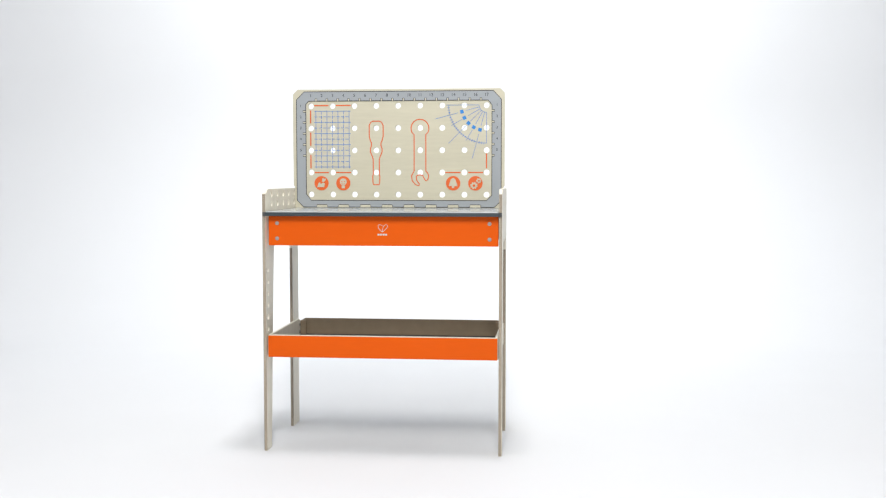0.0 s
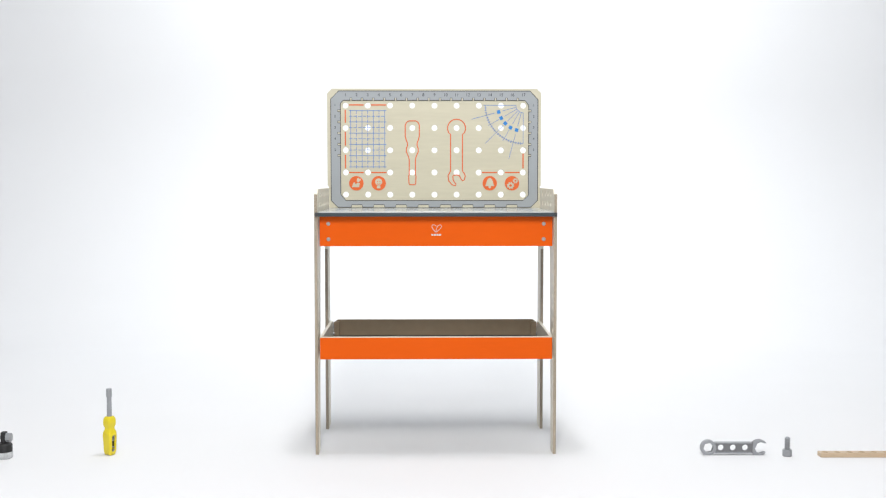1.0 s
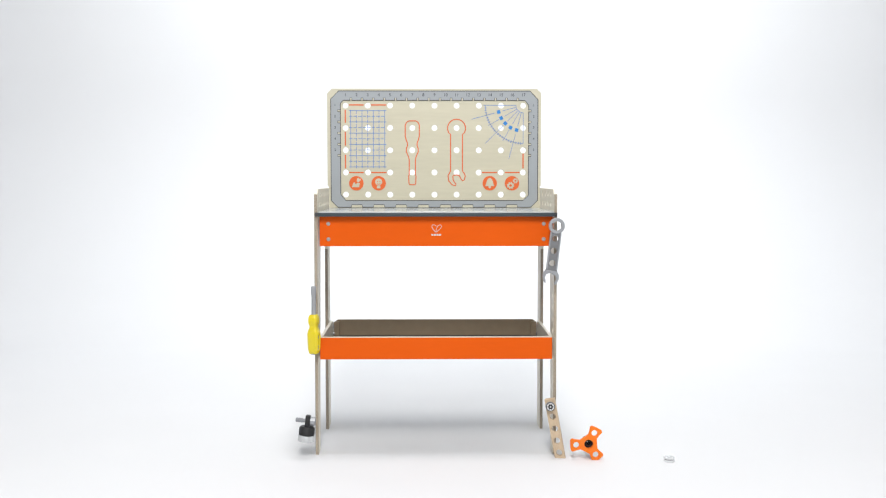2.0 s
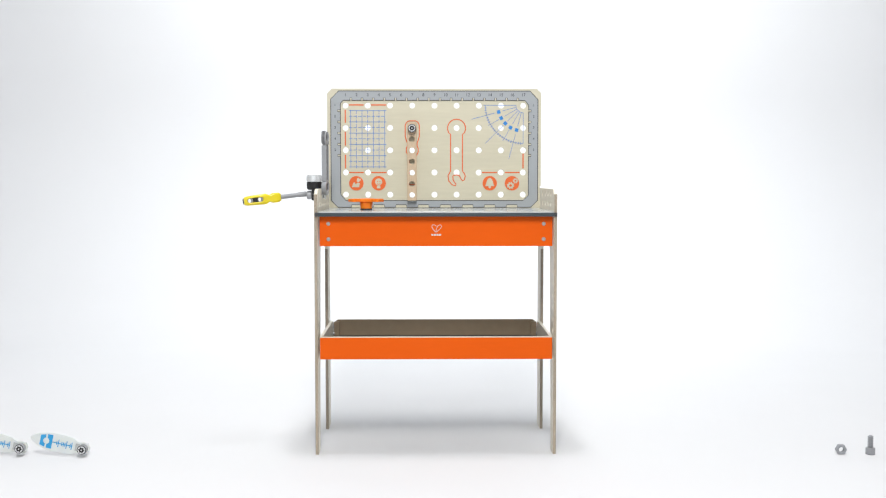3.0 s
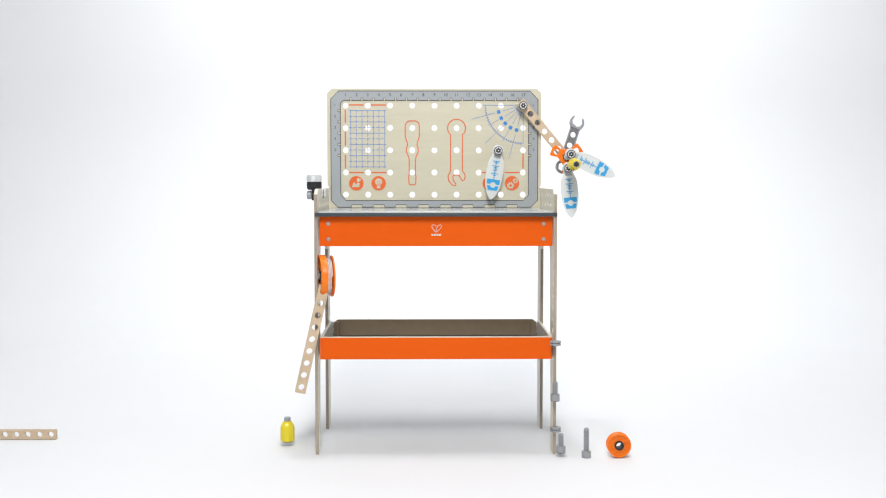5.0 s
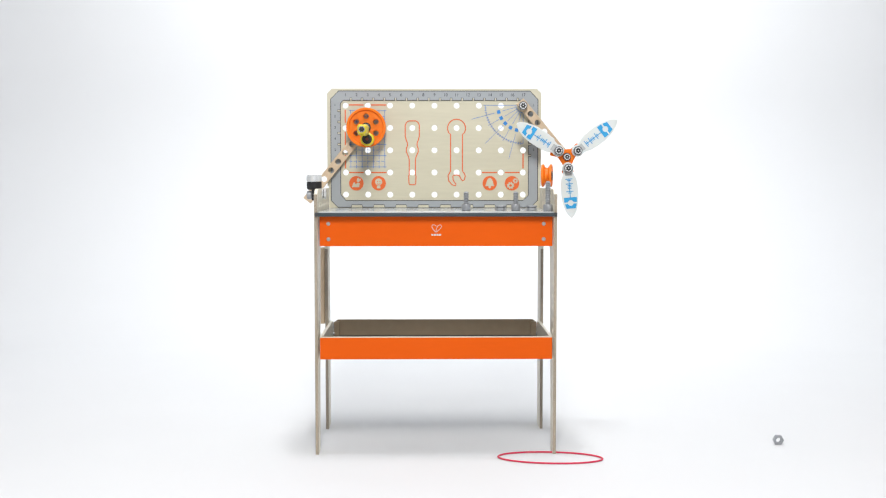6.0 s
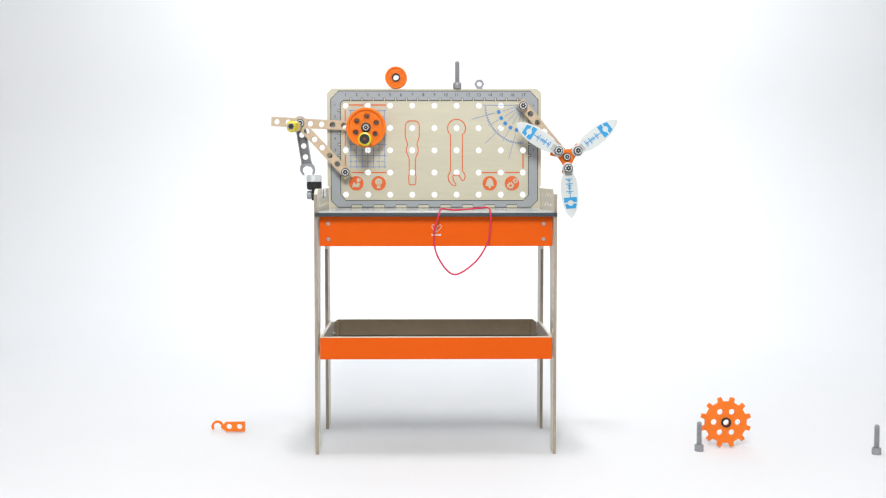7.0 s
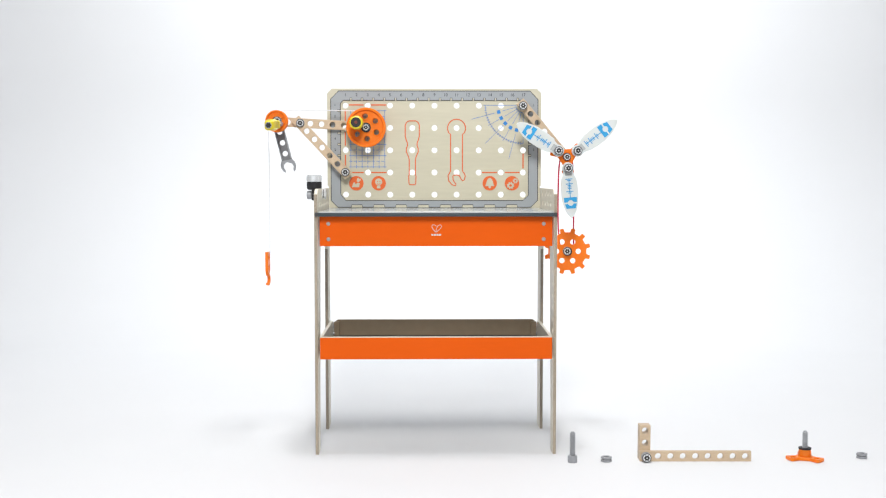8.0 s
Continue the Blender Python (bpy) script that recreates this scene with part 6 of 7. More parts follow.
    walk(BOLT_C, fill([(0, pose(1.3777, 0.0089, 0.0000, 0, 0, 0)),
        (3.1, pose(1.2354, 0.0089, 0.0000, 0, 0, 0)),
        (3.2, pose(1.1166, 0.0147, 0.0000, 0, 0, 0)),
        (3.3, pose(1.0617, 0.0089, 0.0000, 0, 0, 0)),
        (3.4, pose(0.9473, 0.0032, 0.0000, 0, 0, 0)),
        (3.5, pose(0.9001, -0.0026, 0.0000, 0, 0, 0)),
        (3.6, pose(0.8391, -0.0026, 0.0000, 0, 0, 0)),
        (3.7, pose(0.8391, -0.0026, 0.0000, 0, 0, 0)),
        (3.8, pose(0.7866, -0.0026, 0.0000, 0, 0, 0)),
        (4, pose(0.5818, 0.0440, 0.0000, 0, 0, 0)),
        (4.2, pose(0.7259, 0.0322, 0.0000, 0, 0, 0)),
        (4.3, pose(0.7101, 0.0859, 0.0000, 0, 0, 0)),
        (4.4, pose(0.6960, -0.0196, 0.0000, 0, 0, 0)),
        (4.5, pose(0.6356, -0.0253, 0.0000, 0, 0, 0)),
        (4.6, pose(0.5742, -0.0365, 0.0000, 0, 0, 0)),
        (4.7, pose(0.5424, -0.0420, 0.0000, 0, 0, 0)),
        (4.9, pose(0.3606, -0.0420, 0.0000, 0, 0, 0)),
        (5.05, pose(0.2997, -0.0200, 0.0401, 0, 0, 0)),
        (5.35, pose(0.2947, -0.0200, 0.3797, 0, 0, 0)),
        (5.5, pose(0.2836, 0.0400, 0.6225, 0, 0, 0)),
        (5.65, pose(0.2497, 0.1000, 0.6102, 0, 0, 0)),
        (5.8, pose(0.2352, 0.1000, 0.6102, 0, 0, 0)),
        (6, pose(0.2034, 0.1000, 0.6102, 0, 0, 0)),
        (6.2, pose(0.1600, 0.1000, 0.6102, 0, 0, 0)),
        (6.3, pose(0.1022, 0.1000, 0.6102, 0, 0, 0)),
        (6.4, pose(-0.0729, 0.1000, 0.6102, 0, 0, 0)),
        (6.5, pose(-0.0729, 0.1000, 0.6102, 0, 0, 0)),
        (6.7, pose(-0.2045, 0.1000, 0.6102, 0, 0, 0)),
        (6.75, pose(-0.2585, 0.2000, 0.7456, -50, 0, 0)),
        (6.8, pose(-0.3112, 0.2780, 0.8356, -90, 0, 0)),
        (6.9, pose(-0.3710, 0.2780, 0.8417, -90, 0, 0)),
        (8, pose(-0.3710, 0.2780, 0.8417, -90, 0, 0))]))
    walk(BOLT_D, fill([(0, pose(1.4631, 0.0089, 0.0000, 0, 0, 0)),
        (3.2, pose(1.2354, 0.0089, 0.0000, 0, 0, 0)),
        (3.3, pose(1.1409, 0.0147, 0.0000, 0, 0, 0)),
        (3.4, pose(1.0467, 0.0147, 0.0000, 0, 0, 0)),
        (3.5, pose(0.9976, 0.0089, 0.0000, 0, 0, 0)),
        (3.6, pose(0.9402, 0.0032, 0.0000, 0, 0, 0)),
        (3.7, pose(0.9402, 0.0032, 0.0000, 0, 0, 0)),
        (3.8, pose(0.8774, -0.0026, 0.0000, 0, 0, 0)),
        (4, pose(0.6531, 0.0089, 0.0000, 0, 0, 0)),
        (4.2, pose(0.5974, 0.0859, 0.0000, 0, 0, 0)),
        (4.3, pose(0.6552, 0.1229, 0.0000, 0, 0, 0)),
        (4.4, pose(0.7617, 0.0322, 0.0000, 0, 0, 0)),
        (4.5, pose(0.7467, -0.0196, 0.0000, 0, 0, 0)),
        (4.6, pose(0.7017, -0.0420, 0.0000, 0, 0, 0)),
        (4.7, pose(0.6655, -0.0476, 0.0000, 0, 0, 0)),
        (4.9, pose(0.4576, -0.0476, 0.0000, 0, 0, 0)),
        (5.05, pose(0.3353, -0.0196, 0.0000, 0, 0, 0)),
        (5.2, pose(0.2995, -0.0200, 0.0686, 0, 0, 0)),
        (5.45, pose(0.2944, -0.0200, 0.4358, 0, 0, 0)),
        (5.6, pose(0.2873, 0.0200, 0.6230, 0, 0, 0)),
        (5.8, pose(0.2797, 0.0500, 0.6102, 0, 0, 0)),
        (6, pose(0.2802, 0.0400, 0.6102, 0, 0, 0)),
        (6.2, pose(0.2720, 0.0900, 0.6102, 0, 0, 0)),
        (6.3, pose(0.2484, 0.1200, 0.6102, 0, 0, 0)),
        (6.4, pose(0.2435, 0.1500, 0.6102, 0, 0, 0)),
        (6.5, pose(0.2850, 0.2500, 0.6705, 0, 0, 0)),
        (6.6, pose(0.2746, 0.3200, 0.8716, 0, 0, 0)),
        (6.7, pose(0.2536, 0.3205, 0.9374, 0, 0, 0)),
        (6.8, pose(0.2396, 0.3205, 0.9374, 0, 0, 0)),
        (6.9, pose(0.1929, 0.3205, 0.9374, 0, 0, 0)),
        (7, pose(0.0558, 0.3205, 0.9374, 0, 0, 0)),
        (7.1, pose(-0.0128, 0.3205, 0.9374, 0, 0, 0)),
        (7.2, pose(-0.0736, 0.3205, 0.9374, 0, 0, 0)),
        (7.3, pose(-0.1499, 0.3205, 0.9374, 0, 0, 0)),
        (7.4, pose(-0.2652, 0.3205, 0.9374, 0, 0, 0)),
        (7.5, pose(-0.3289, 0.3000, 0.8581, 0, 0, 0)),
        (7.55, pose(-0.3879, 0.2800, 0.8693, -60, 0, 0)),
        (7.6, pose(-0.4296, 0.2500, 0.8464, -90, 0, 0)),
        (8, pose(-0.4296, 0.2500, 0.8464, -90, 0, 0))]))
    walk(NUT_C, fill([(0, pose(1.3398, 0.0499, 0.0125, 90, 0, 0)),
        (5.5, pose(1.2531, 0.0499, 0.0125, 90, 0, 0)),
        (5.8, pose(1.0835, 0.0558, 0.0125, 90, 0, 20)),
        (6, pose(0.8896, 0.1043, 0.0125, 90, 0, 0)),
        (6.2, pose(0.7220, 0.1609, 0.0125, 90, 0, 0)),
        (6.3, pose(0.6525, 0.1867, 0.0125, 90, 0, 0)),
        (6.4, pose(0.5405, 0.2130, 0.0125, 90, 0, 0)),
        (6.5, pose(0.4887, 0.2331, 0.0125, 90, 0, 0)),
        (6.6, pose(0.4138, 0.2602, 0.0125, 90, 0, 0)),
        (6.65, pose(0.3540, 0.2809, 0.0125, 90, 0, 0)),
        (6.7, pose(0.3414, 0.3400, 0.0026, 90, 0, 0)),
        (6.8, pose(0.3414, 0.3400, 0.0026, 90, 0, 0)),
        (6.85, pose(0.3197, 0.3600, 0.4797, 90, 0, 0)),
        (6.9, pose(0.2474, 0.3205, 0.9500, 90, 0, 0)),
        (7, pose(0.1165, 0.3205, 0.9500, 90, 0, 0)),
        (7.1, pose(0.0651, 0.3205, 0.9500, 90, 0, 0)),
        (7.2, pose(0.0199, 0.3205, 0.9500, 90, 0, 0)),
        (7.3, pose(-0.0876, 0.3205, 0.9442, 0, 0, 0)),
        (7.4, pose(-0.1951, 0.3205, 0.9442, 0, 0, 0)),
        (7.5, pose(-0.2715, 0.3205, 0.9442, 0, 0, 0)),
        (7.55, pose(-0.3595, 0.3000, 0.8858, 45, 0, 0)),
        (7.6, pose(-0.4388, 0.3120, 0.8496, 90, 0, 0)),
        (8, pose(-0.4388, 0.3120, 0.8496, 90, 0, 0))]))
    walk(BOLT_E, fill([(0, pose(1.3235, 0.0147, 0.0000, 0, 0, 0)),
        (6.3, pose(1.2093, 0.0147, 0.0000, 0, 0, 0)),
        (6.4, pose(1.0867, 0.0147, 0.0000, 0, 0, 0)),
        (6.5, pose(1.0147, 0.0089, 0.0000, 0, 0, 0)),
        (6.7, pose(0.9102, 0.0205, 0.0000, 0, 0, 0)),
        (6.8, pose(0.8691, 0.0263, 0.0000, 0, 0, 0)),
        (6.9, pose(0.8060, 0.0263, 0.0000, 0, 0, 0)),
        (7, pose(0.6684, 0.0381, 0.0000, 0, 0, 0)),
        (7.1, pose(0.6032, 0.0499, 0.0000, 0, 0, 0)),
        (7.2, pose(0.5444, 0.0678, 0.0000, 0, 0, 0)),
        (7.3, pose(0.4955, 0.0799, 0.0000, 0, 0, 0)),
        (7.4, pose(0.3619, 0.1609, 0.0000, 0, 0, 0)),
        (7.5, pose(0.3365, 0.2331, 0.0000, 0, 0, 0)),
        (7.6, pose(0.3365, 0.2331, 0.0000, 0, 0, 0)),
        (7.65, pose(0.3337, 0.2400, 0.0716, -50, 0, 0)),
        (7.7, pose(0.3331, 0.3120, 0.1060, -90, 0, 0)),
        (7.8, pose(0.3296, 0.3450, 0.1831, -90, 0, 0)),
        (7.9, pose(0.3285, 0.3450, 0.3523, -90, 0, 0)),
        (8, pose(0.3645, 0.3500, 0.4883, -90, 0, 0))]))
    walk(GEAR, fill([(0, pose(1.3956, -0.0083, 0.0659, 0, 0, 0)),
        (6.3, pose(1.2826, -0.0083, 0.0659, 0, 60, 0)),
        (6.4, pose(1.1837, -0.0083, 0.0673, 0, 30, 0)),
        (6.5, pose(1.1161, 0.0032, 0.0662, 0, 0, 0)),
        (6.7, pose(1.0102, 0.0205, 0.0666, 0, -40, 0)),
        (6.8, pose(0.9627, 0.0322, 0.0683, 0, -60, 0)),
        (6.9, pose(0.9080, 0.0499, 0.0672, 0, -80, 0)),
        (7, pose(0.7424, 0.0678, 0.0677, 0, -120, 0)),
        (7.1, pose(0.6797, 0.0982, 0.0669, 0, -165, 0)),
        (7.2, pose(0.6144, 0.1229, 0.0674, 0, -190, 0)),
        (7.3, pose(0.5479, 0.1481, 0.0665, 0, -215, 0)),
        (7.4, pose(0.4067, 0.2331, 0.0684, 0, -270, 0)),
        (7.5, pose(0.3293, 0.2878, 0.0664, 0, -300, 0)),
        (7.6, pose(0.3293, 0.2878, 0.0664, 0, -300, 0)),
        (7.7, pose(0.3334, 0.3300, 0.1026, 0, -300, 0)),
        (7.8, pose(0.3305, 0.3700, 0.1790, 0, -300, 0)),
        (7.9, pose(0.3294, 0.3700, 0.3495, 0, -300, 0)),
        (8, pose(0.3668, 0.3700, 0.4870, 0, -300, 0))]))
    walk(HOOK, fill([(0, pose(-1.3421, 0.1673, 0.0168, 0, 0, 0)),
        (6.1, pose(-1.2669, 0.1673, 0.0168, 0, 0, 0)),
        (6.2, pose(-1.1437, 0.1673, 0.0168, 0, 0, 0)),
        (6.3, pose(-1.0739, 0.1738, 0.0168, 0, 0, 0)),
        (6.4, pose(-0.9449, 0.1802, 0.0168, 0, 0, 0)),
        (6.5, pose(-0.8714, 0.1867, 0.0169, 0, 0, 0)),
        (6.7, pose(-0.7219, 0.2064, 0.0170, 0, 0, 0)),
        (6.8, pose(-0.6579, 0.2130, 0.0170, 0, 0, 0)),
        (6.9, pose(-0.5842, 0.2264, 0.0171, 0, 0, 45)),
        (6.95, pose(-0.5763, 0.2331, 0.0171, 0, 0, 115)),
        (7, pose(-0.5684, 0.2398, 0.0172, 0, 0, 180)),
        (7.3, pose(-0.5684, 0.2398, 0.0172, 0, 0, 180)),
        (7.4, pose(-0.5818, 0.2534, 0.0172, 0, 0, 180)),
        (7.5, pose(-0.5041, 0.2602, 0.0173, 0, 0, 180)),
        (7.55, pose(-0.4691, 0.2600, 0.0988, 0, 150, 0)),
        (7.6, pose(-0.4560, 0.2600, 0.1690, 0, 90, 0)),
        (7.7, pose(-0.4546, 0.2600, 0.1628, 0, 90, 0)),
        (7.8, pose(-0.4546, 0.2600, 0.1628, 0, 90, 0)),
        (7.9, pose(-0.4538, 0.2600, 0.2391, 0, 90, 0)),
        (8, pose(-0.4595, 0.2600, 0.4465, 0, 90, 86))]))
    walk(BOLT_F, fill([(0, pose(1.3128, -0.0083, 0.0000, 0, 0, 0)),
        (6.8, pose(1.2279, -0.0083, 0.0000, 0, 0, 0)),
        (7, pose(1.1064, 0.0032, 0.0000, 0, 0, 0)),
        (7.1, pose(1.0319, -0.0026, 0.0000, 0, 0, 0)),
        (7.2, pose(0.9656, -0.0139, 0.0000, 0, 0, 0)),
        (7.3, pose(0.8933, -0.0196, 0.0000, 0, 0, 0)),
        (7.4, pose(0.7522, -0.0309, 0.0000, 0, 0, 0)),
        (7.5, pose(0.6863, -0.0420, 0.0000, 0, 0, 0)),
        (7.6, pose(0.6863, -0.0420, 0.0000, 0, 0, 0)),
        (7.7, pose(0.6208, -0.0476, 0.0000, 0, 0, 0)),
        (7.8, pose(0.5500, -0.0531, 0.0000, 0, 0, 0)),
        (7.9, pose(0.4822, -0.0586, 0.0000, 0, 0, 0)),
        (8, pose(0.3331, -0.0750, 0.0000, 0, 0, 0))]))
    walk(NUT_D, fill([(0, pose(1.3805, 0.0147, 0.0065, 0, 0, 0)),
        (6.9, pose(1.2664, 0.0147, 0.0065, 0, 0, 0)),
        (7, pose(1.1808, 0.0147, 0.0065, 0, 0, 0)),
        (7.1, pose(1.1215, 0.0089, 0.0065, 0, 0, 0)),
        (7.2, pose(1.0588, 0.0089, 0.0065, 0, 0, 0)),
        (7.3, pose(0.9860, -0.0083, 0.0065, 0, 0, 0)),
        (7.4, pose(0.8456, -0.0139, 0.0065, 0, 0, 0)),
        (7.5, pose(0.7721, -0.0196, 0.0065, 0, 0, 0)),
        (7.6, pose(0.7721, -0.0196, 0.0065, 0, 0, 0)),
        (7.7, pose(0.7016, -0.0253, 0.0065, 0, 0, 0)),
        (7.8, pose(0.6218, -0.0365, 0.0065, 0, 0, 0)),
        (7.9, pose(0.5664, -0.0476, 0.0065, 0, 0, 0)),
        (8, pose(0.4167, -0.0695, 0.0065, 0, 0, 0))]))
    walk(ANGLE, fill([(0, pose(1.3096, -0.0139, 0.0186, 0, 0, 0)),
        (7.2, pose(1.2249, -0.0139, 0.0186, 0, 0, 0)),
        (7.3, pose(1.1143, -0.0083, 0.0172, 0, 0, 0)),
        (7.4, pose(0.9659, 0.0032, 0.0619, 0, 14, 0)),
        (7.5, pose(0.8718, -0.0196, 0.0143, 0, 0, 0)),
        (7.6, pose(0.8718, -0.0196, 0.0143, 0, 0, 0)),
        (7.7, pose(0.8235, -0.0309, 0.0142, 0, 0, 0)),
        (7.8, pose(0.7575, -0.0365, 0.0142, 0, 0, 0)),
        (7.9, pose(0.6573, -0.0365, 0.0638, 0, 13, 0)),
        (8, pose(0.5131, -0.0641, 0.0127, 0, 0, 0))]))
    walk(BLOCK, fill([(0, pose(0, 0, 0, 0, 0, 0)), (7.2, pose(0, 0, 0, 0, -90, 0)), (7.33, pose(0, 0, 0, 0, -150, 0)), (7.4, pose(0, 0, 0, 0, -194, 0)), (7.5, pose(0, 0, 0, 0, -270, 0)), (7.6, pose(0, 0, 0, 0, -270, 0)), (7.7, pose(0, 0, 0, 0, -360, 0)), (7.8, pose(0, 0, 0, 0, -450, 0)), (7.9, pose(0, 0, 0, 0, -553, 0)), (8, pose(0, 0, 0, 0, -720, 0))]))
    walk(HUB_B, fill([(0, pose(1.3755, -0.0531, 0.0045, 90, 0, 0)),
        (7.6, pose(1.2388, -0.0476, 0.0045, 90, 0, 0)),
        (7.7, pose(1.1713, -0.0420, 0.0045, 90, 0, 0)),
        (7.8, pose(1.1199, -0.0309, 0.0045, 90, 0, 0)),
        (7.9, pose(1.0805, -0.0420, 0.0045, 90, 0, 30)),
        (8, pose(0.9096, -0.0476, 0.0045, 90, 0, 43))]))
    walk(NUT_E, fill([(0, pose(1.4543, -0.0083, 0.0065, 0, 0, 0)),
        (7.8, pose(1.2279, -0.0083, 0.0065, 0, 0, 0)),
        (7.9, pose(1.1385, -0.0196, 0.0065, 0, 0, 0)),
        (8, pose(1.0546, -0.0365, 0.0065, 0, 0, 0))]))
    walk(NUT_F, fill([(0, pose(1.2819, -0.0750, 0.0065, 0, 0, 0)),
        (1.8, pose(1.1990, -0.0750, 0.0065, 0, 0, 0)),
        (2.1, pose(0.3302, -0.0641, 0.0065, 0, 0, 0)),
        (2.3, pose(0.3036, -0.0300, 0.3528, 0, 0, 0)),
        (2.45, pose(0.2737, 0.0400, 0.6267, 0, 0, 0)),
        (2.6, pose(-0.1930, 0.1200, 0.6167, 0, 0, 0)),
        (2.7, pose(-0.2682, 0.1400, 0.6420, 0, 60, 0)),
        (2.8, pose(-0.2931, 0.1400, 0.6523, 0, 90, 0)),
        (8, pose(-0.2931, 0.1400, 0.6523, 0, 90, 0))]))
    band = []
    band.append((0, [(1.5227, 0.0205, 0.0025), (1.5188, 0.0586, 0.0025), (1.4675, 0.0827, 0.0025), (1.3885, 0.0827, 0.0025), (1.3137, 0.0586, 0.0025), (1.2725, 0.0205, 0.0025), (1.2796, -0.0166, 0.0025), (1.3307, -0.0390, 0.0025), (1.4063, -0.0390, 0.0025), (1.4793, -0.0166, 0.0025)]))
    band.append((5.2, [(1.4512, 0.0205, 0.0025), (1.4464, 0.0586, 0.0025), (1.3945, 0.0827, 0.0025), (1.3155, 0.0827, 0.0025), (1.2413, 0.0586, 0.0025), (1.2011, 0.0205, 0.0025), (1.2091, -0.0166, 0.0025), (1.2607, -0.0390, 0.0025), (1.3364, -0.0390, 0.0025), (1.4088, -0.0166, 0.0025)]))
    band.append((5.8, [(0.7137, 0.0440, 0.0025), (0.6968, 0.0745, 0.0025), (0.6352, 0.0844, 0.0025), (0.5533, 0.0695, 0.0025), (0.4842, 0.0360, 0.0025), (0.4542, -0.0026, 0.0025), (0.4731, -0.0315, 0.0025), (0.5328, -0.0406, 0.0025), (0.6114, -0.0268, 0.0025), (0.6804, 0.0052, 0.0025)]))
    band.append((5.9, [(0.6002, 0.0147, 0.0025), (0.5819, 0.0458, 0.0025), (0.5192, 0.0584, 0.0025), (0.4370, 0.0474, 0.0025), (0.3683, 0.0173, 0.0025), (0.3395, -0.0196, 0.0025), (0.3600, -0.0493, 0.0025), (0.4210, -0.0610, 0.0025), (0.5000, -0.0508, 0.0025), (0.5684, -0.0222, 0.0025)]))
    band.append((6, [(0.4101, -0.0531, 0.0025), (0.3902, -0.0181, 0.0025), (0.3279, 0.0083, 0.0025), (0.2471, 0.0155, 0.0025), (0.1802, 0.0003, 0.0025), (0.1536, -0.0309, 0.0025), (0.1764, -0.0655, 0.0025), (0.2385, -0.0906, 0.0025), (0.3162, -0.0972, 0.0025), (0.3815, -0.0831, 0.0025)]))
    band.append((6.2, [(0.1732, -0.0695, 0.0025), (0.1574, -0.0109, 0.0025), (0.1090, 0.0468, 0.0025), (0.0461, 0.0802, 0.0025), (-0.0057, 0.0744, 0.0025), (-0.0248, 0.0322, 0.0025), (-0.0049, -0.0283, 0.0025), (0.0444, -0.0830, 0.0025), (0.1039, -0.1127, 0.0025), (0.1525, -0.1077, 0.0025)]))
    band.append((6.3, [(0.1378, -0.0080, 0.2368), (0.1208, -0.0080, 0.2864), (0.1130, 0.0100, 0.3023), (0.0972, 0.0500, 0.2822), (0.0685, 0.0500, 0.2822), (0.0507, 0.0100, 0.3023), (0.0576, -0.0080, 0.2794), (0.0548, -0.0080, 0.2084), (0.0478, -0.0080, 0.1586), (0.0605, -0.0080, 0.1201), (0.0959, -0.0080, 0.1016), (0.1381, -0.0080, 0.1301), (0.1493, -0.0080, 0.1729)]))
    band.append((6.4, [(0.1421, -0.0080, 0.2368), (0.1349, -0.0080, 0.2935), (0.1299, 0.0100, 0.3151), (0.1043, 0.0500, 0.3140), (0.0541, 0.0500, 0.3140), (0.0253, 0.0100, 0.3137), (0.0224, -0.0080, 0.2935), (0.0252, -0.0080, 0.2155), (0.0422, -0.0080, 0.1629), (0.0845, -0.0080, 0.1344), (0.1268, -0.0080, 0.1629), (0.1421, -0.0080, 0.2084)]))
    band.append((6.5, [(0.1421, -0.0080, 0.2368), (0.1349, -0.0080, 0.2935), (0.1299, 0.0100, 0.3151), (0.1043, 0.0500, 0.3140), (0.0541, 0.0500, 0.3140), (0.0253, 0.0100, 0.3137), (0.0224, -0.0080, 0.2935), (0.0252, -0.0080, 0.2155), (0.0422, -0.0080, 0.1629), (0.0845, -0.0080, 0.1344), (0.1268, -0.0080, 0.1629), (0.1421, -0.0080, 0.2084)]))
    band.append((6.7, [(0.1490, -0.0080, 0.2624), (0.1405, -0.0080, 0.2935), (0.1328, 0.0100, 0.3023), (0.1147, 0.0600, 0.2837), (0.0614, 0.0600, 0.2837), (0.0338, 0.0100, 0.3023), (0.0337, -0.0080, 0.2935), (0.0393, -0.0080, 0.2652), (0.0506, -0.0080, 0.2226), (0.0929, -0.0080, 0.1999), (0.1351, -0.0080, 0.2226), (0.1477, -0.0080, 0.2439)]))
    band.append((6.8, [(0.1490, -0.0080, 0.2624), (0.1405, -0.0080, 0.2935), (0.1328, 0.0100, 0.3023), (0.1147, 0.0600, 0.2837), (0.0614, 0.0600, 0.2837), (0.0338, 0.0100, 0.3023), (0.0337, -0.0080, 0.2935), (0.0393, -0.0080, 0.2652), (0.0506, -0.0080, 0.2226), (0.0929, -0.0080, 0.1999), (0.1351, -0.0080, 0.2226), (0.1477, -0.0080, 0.2439)]))
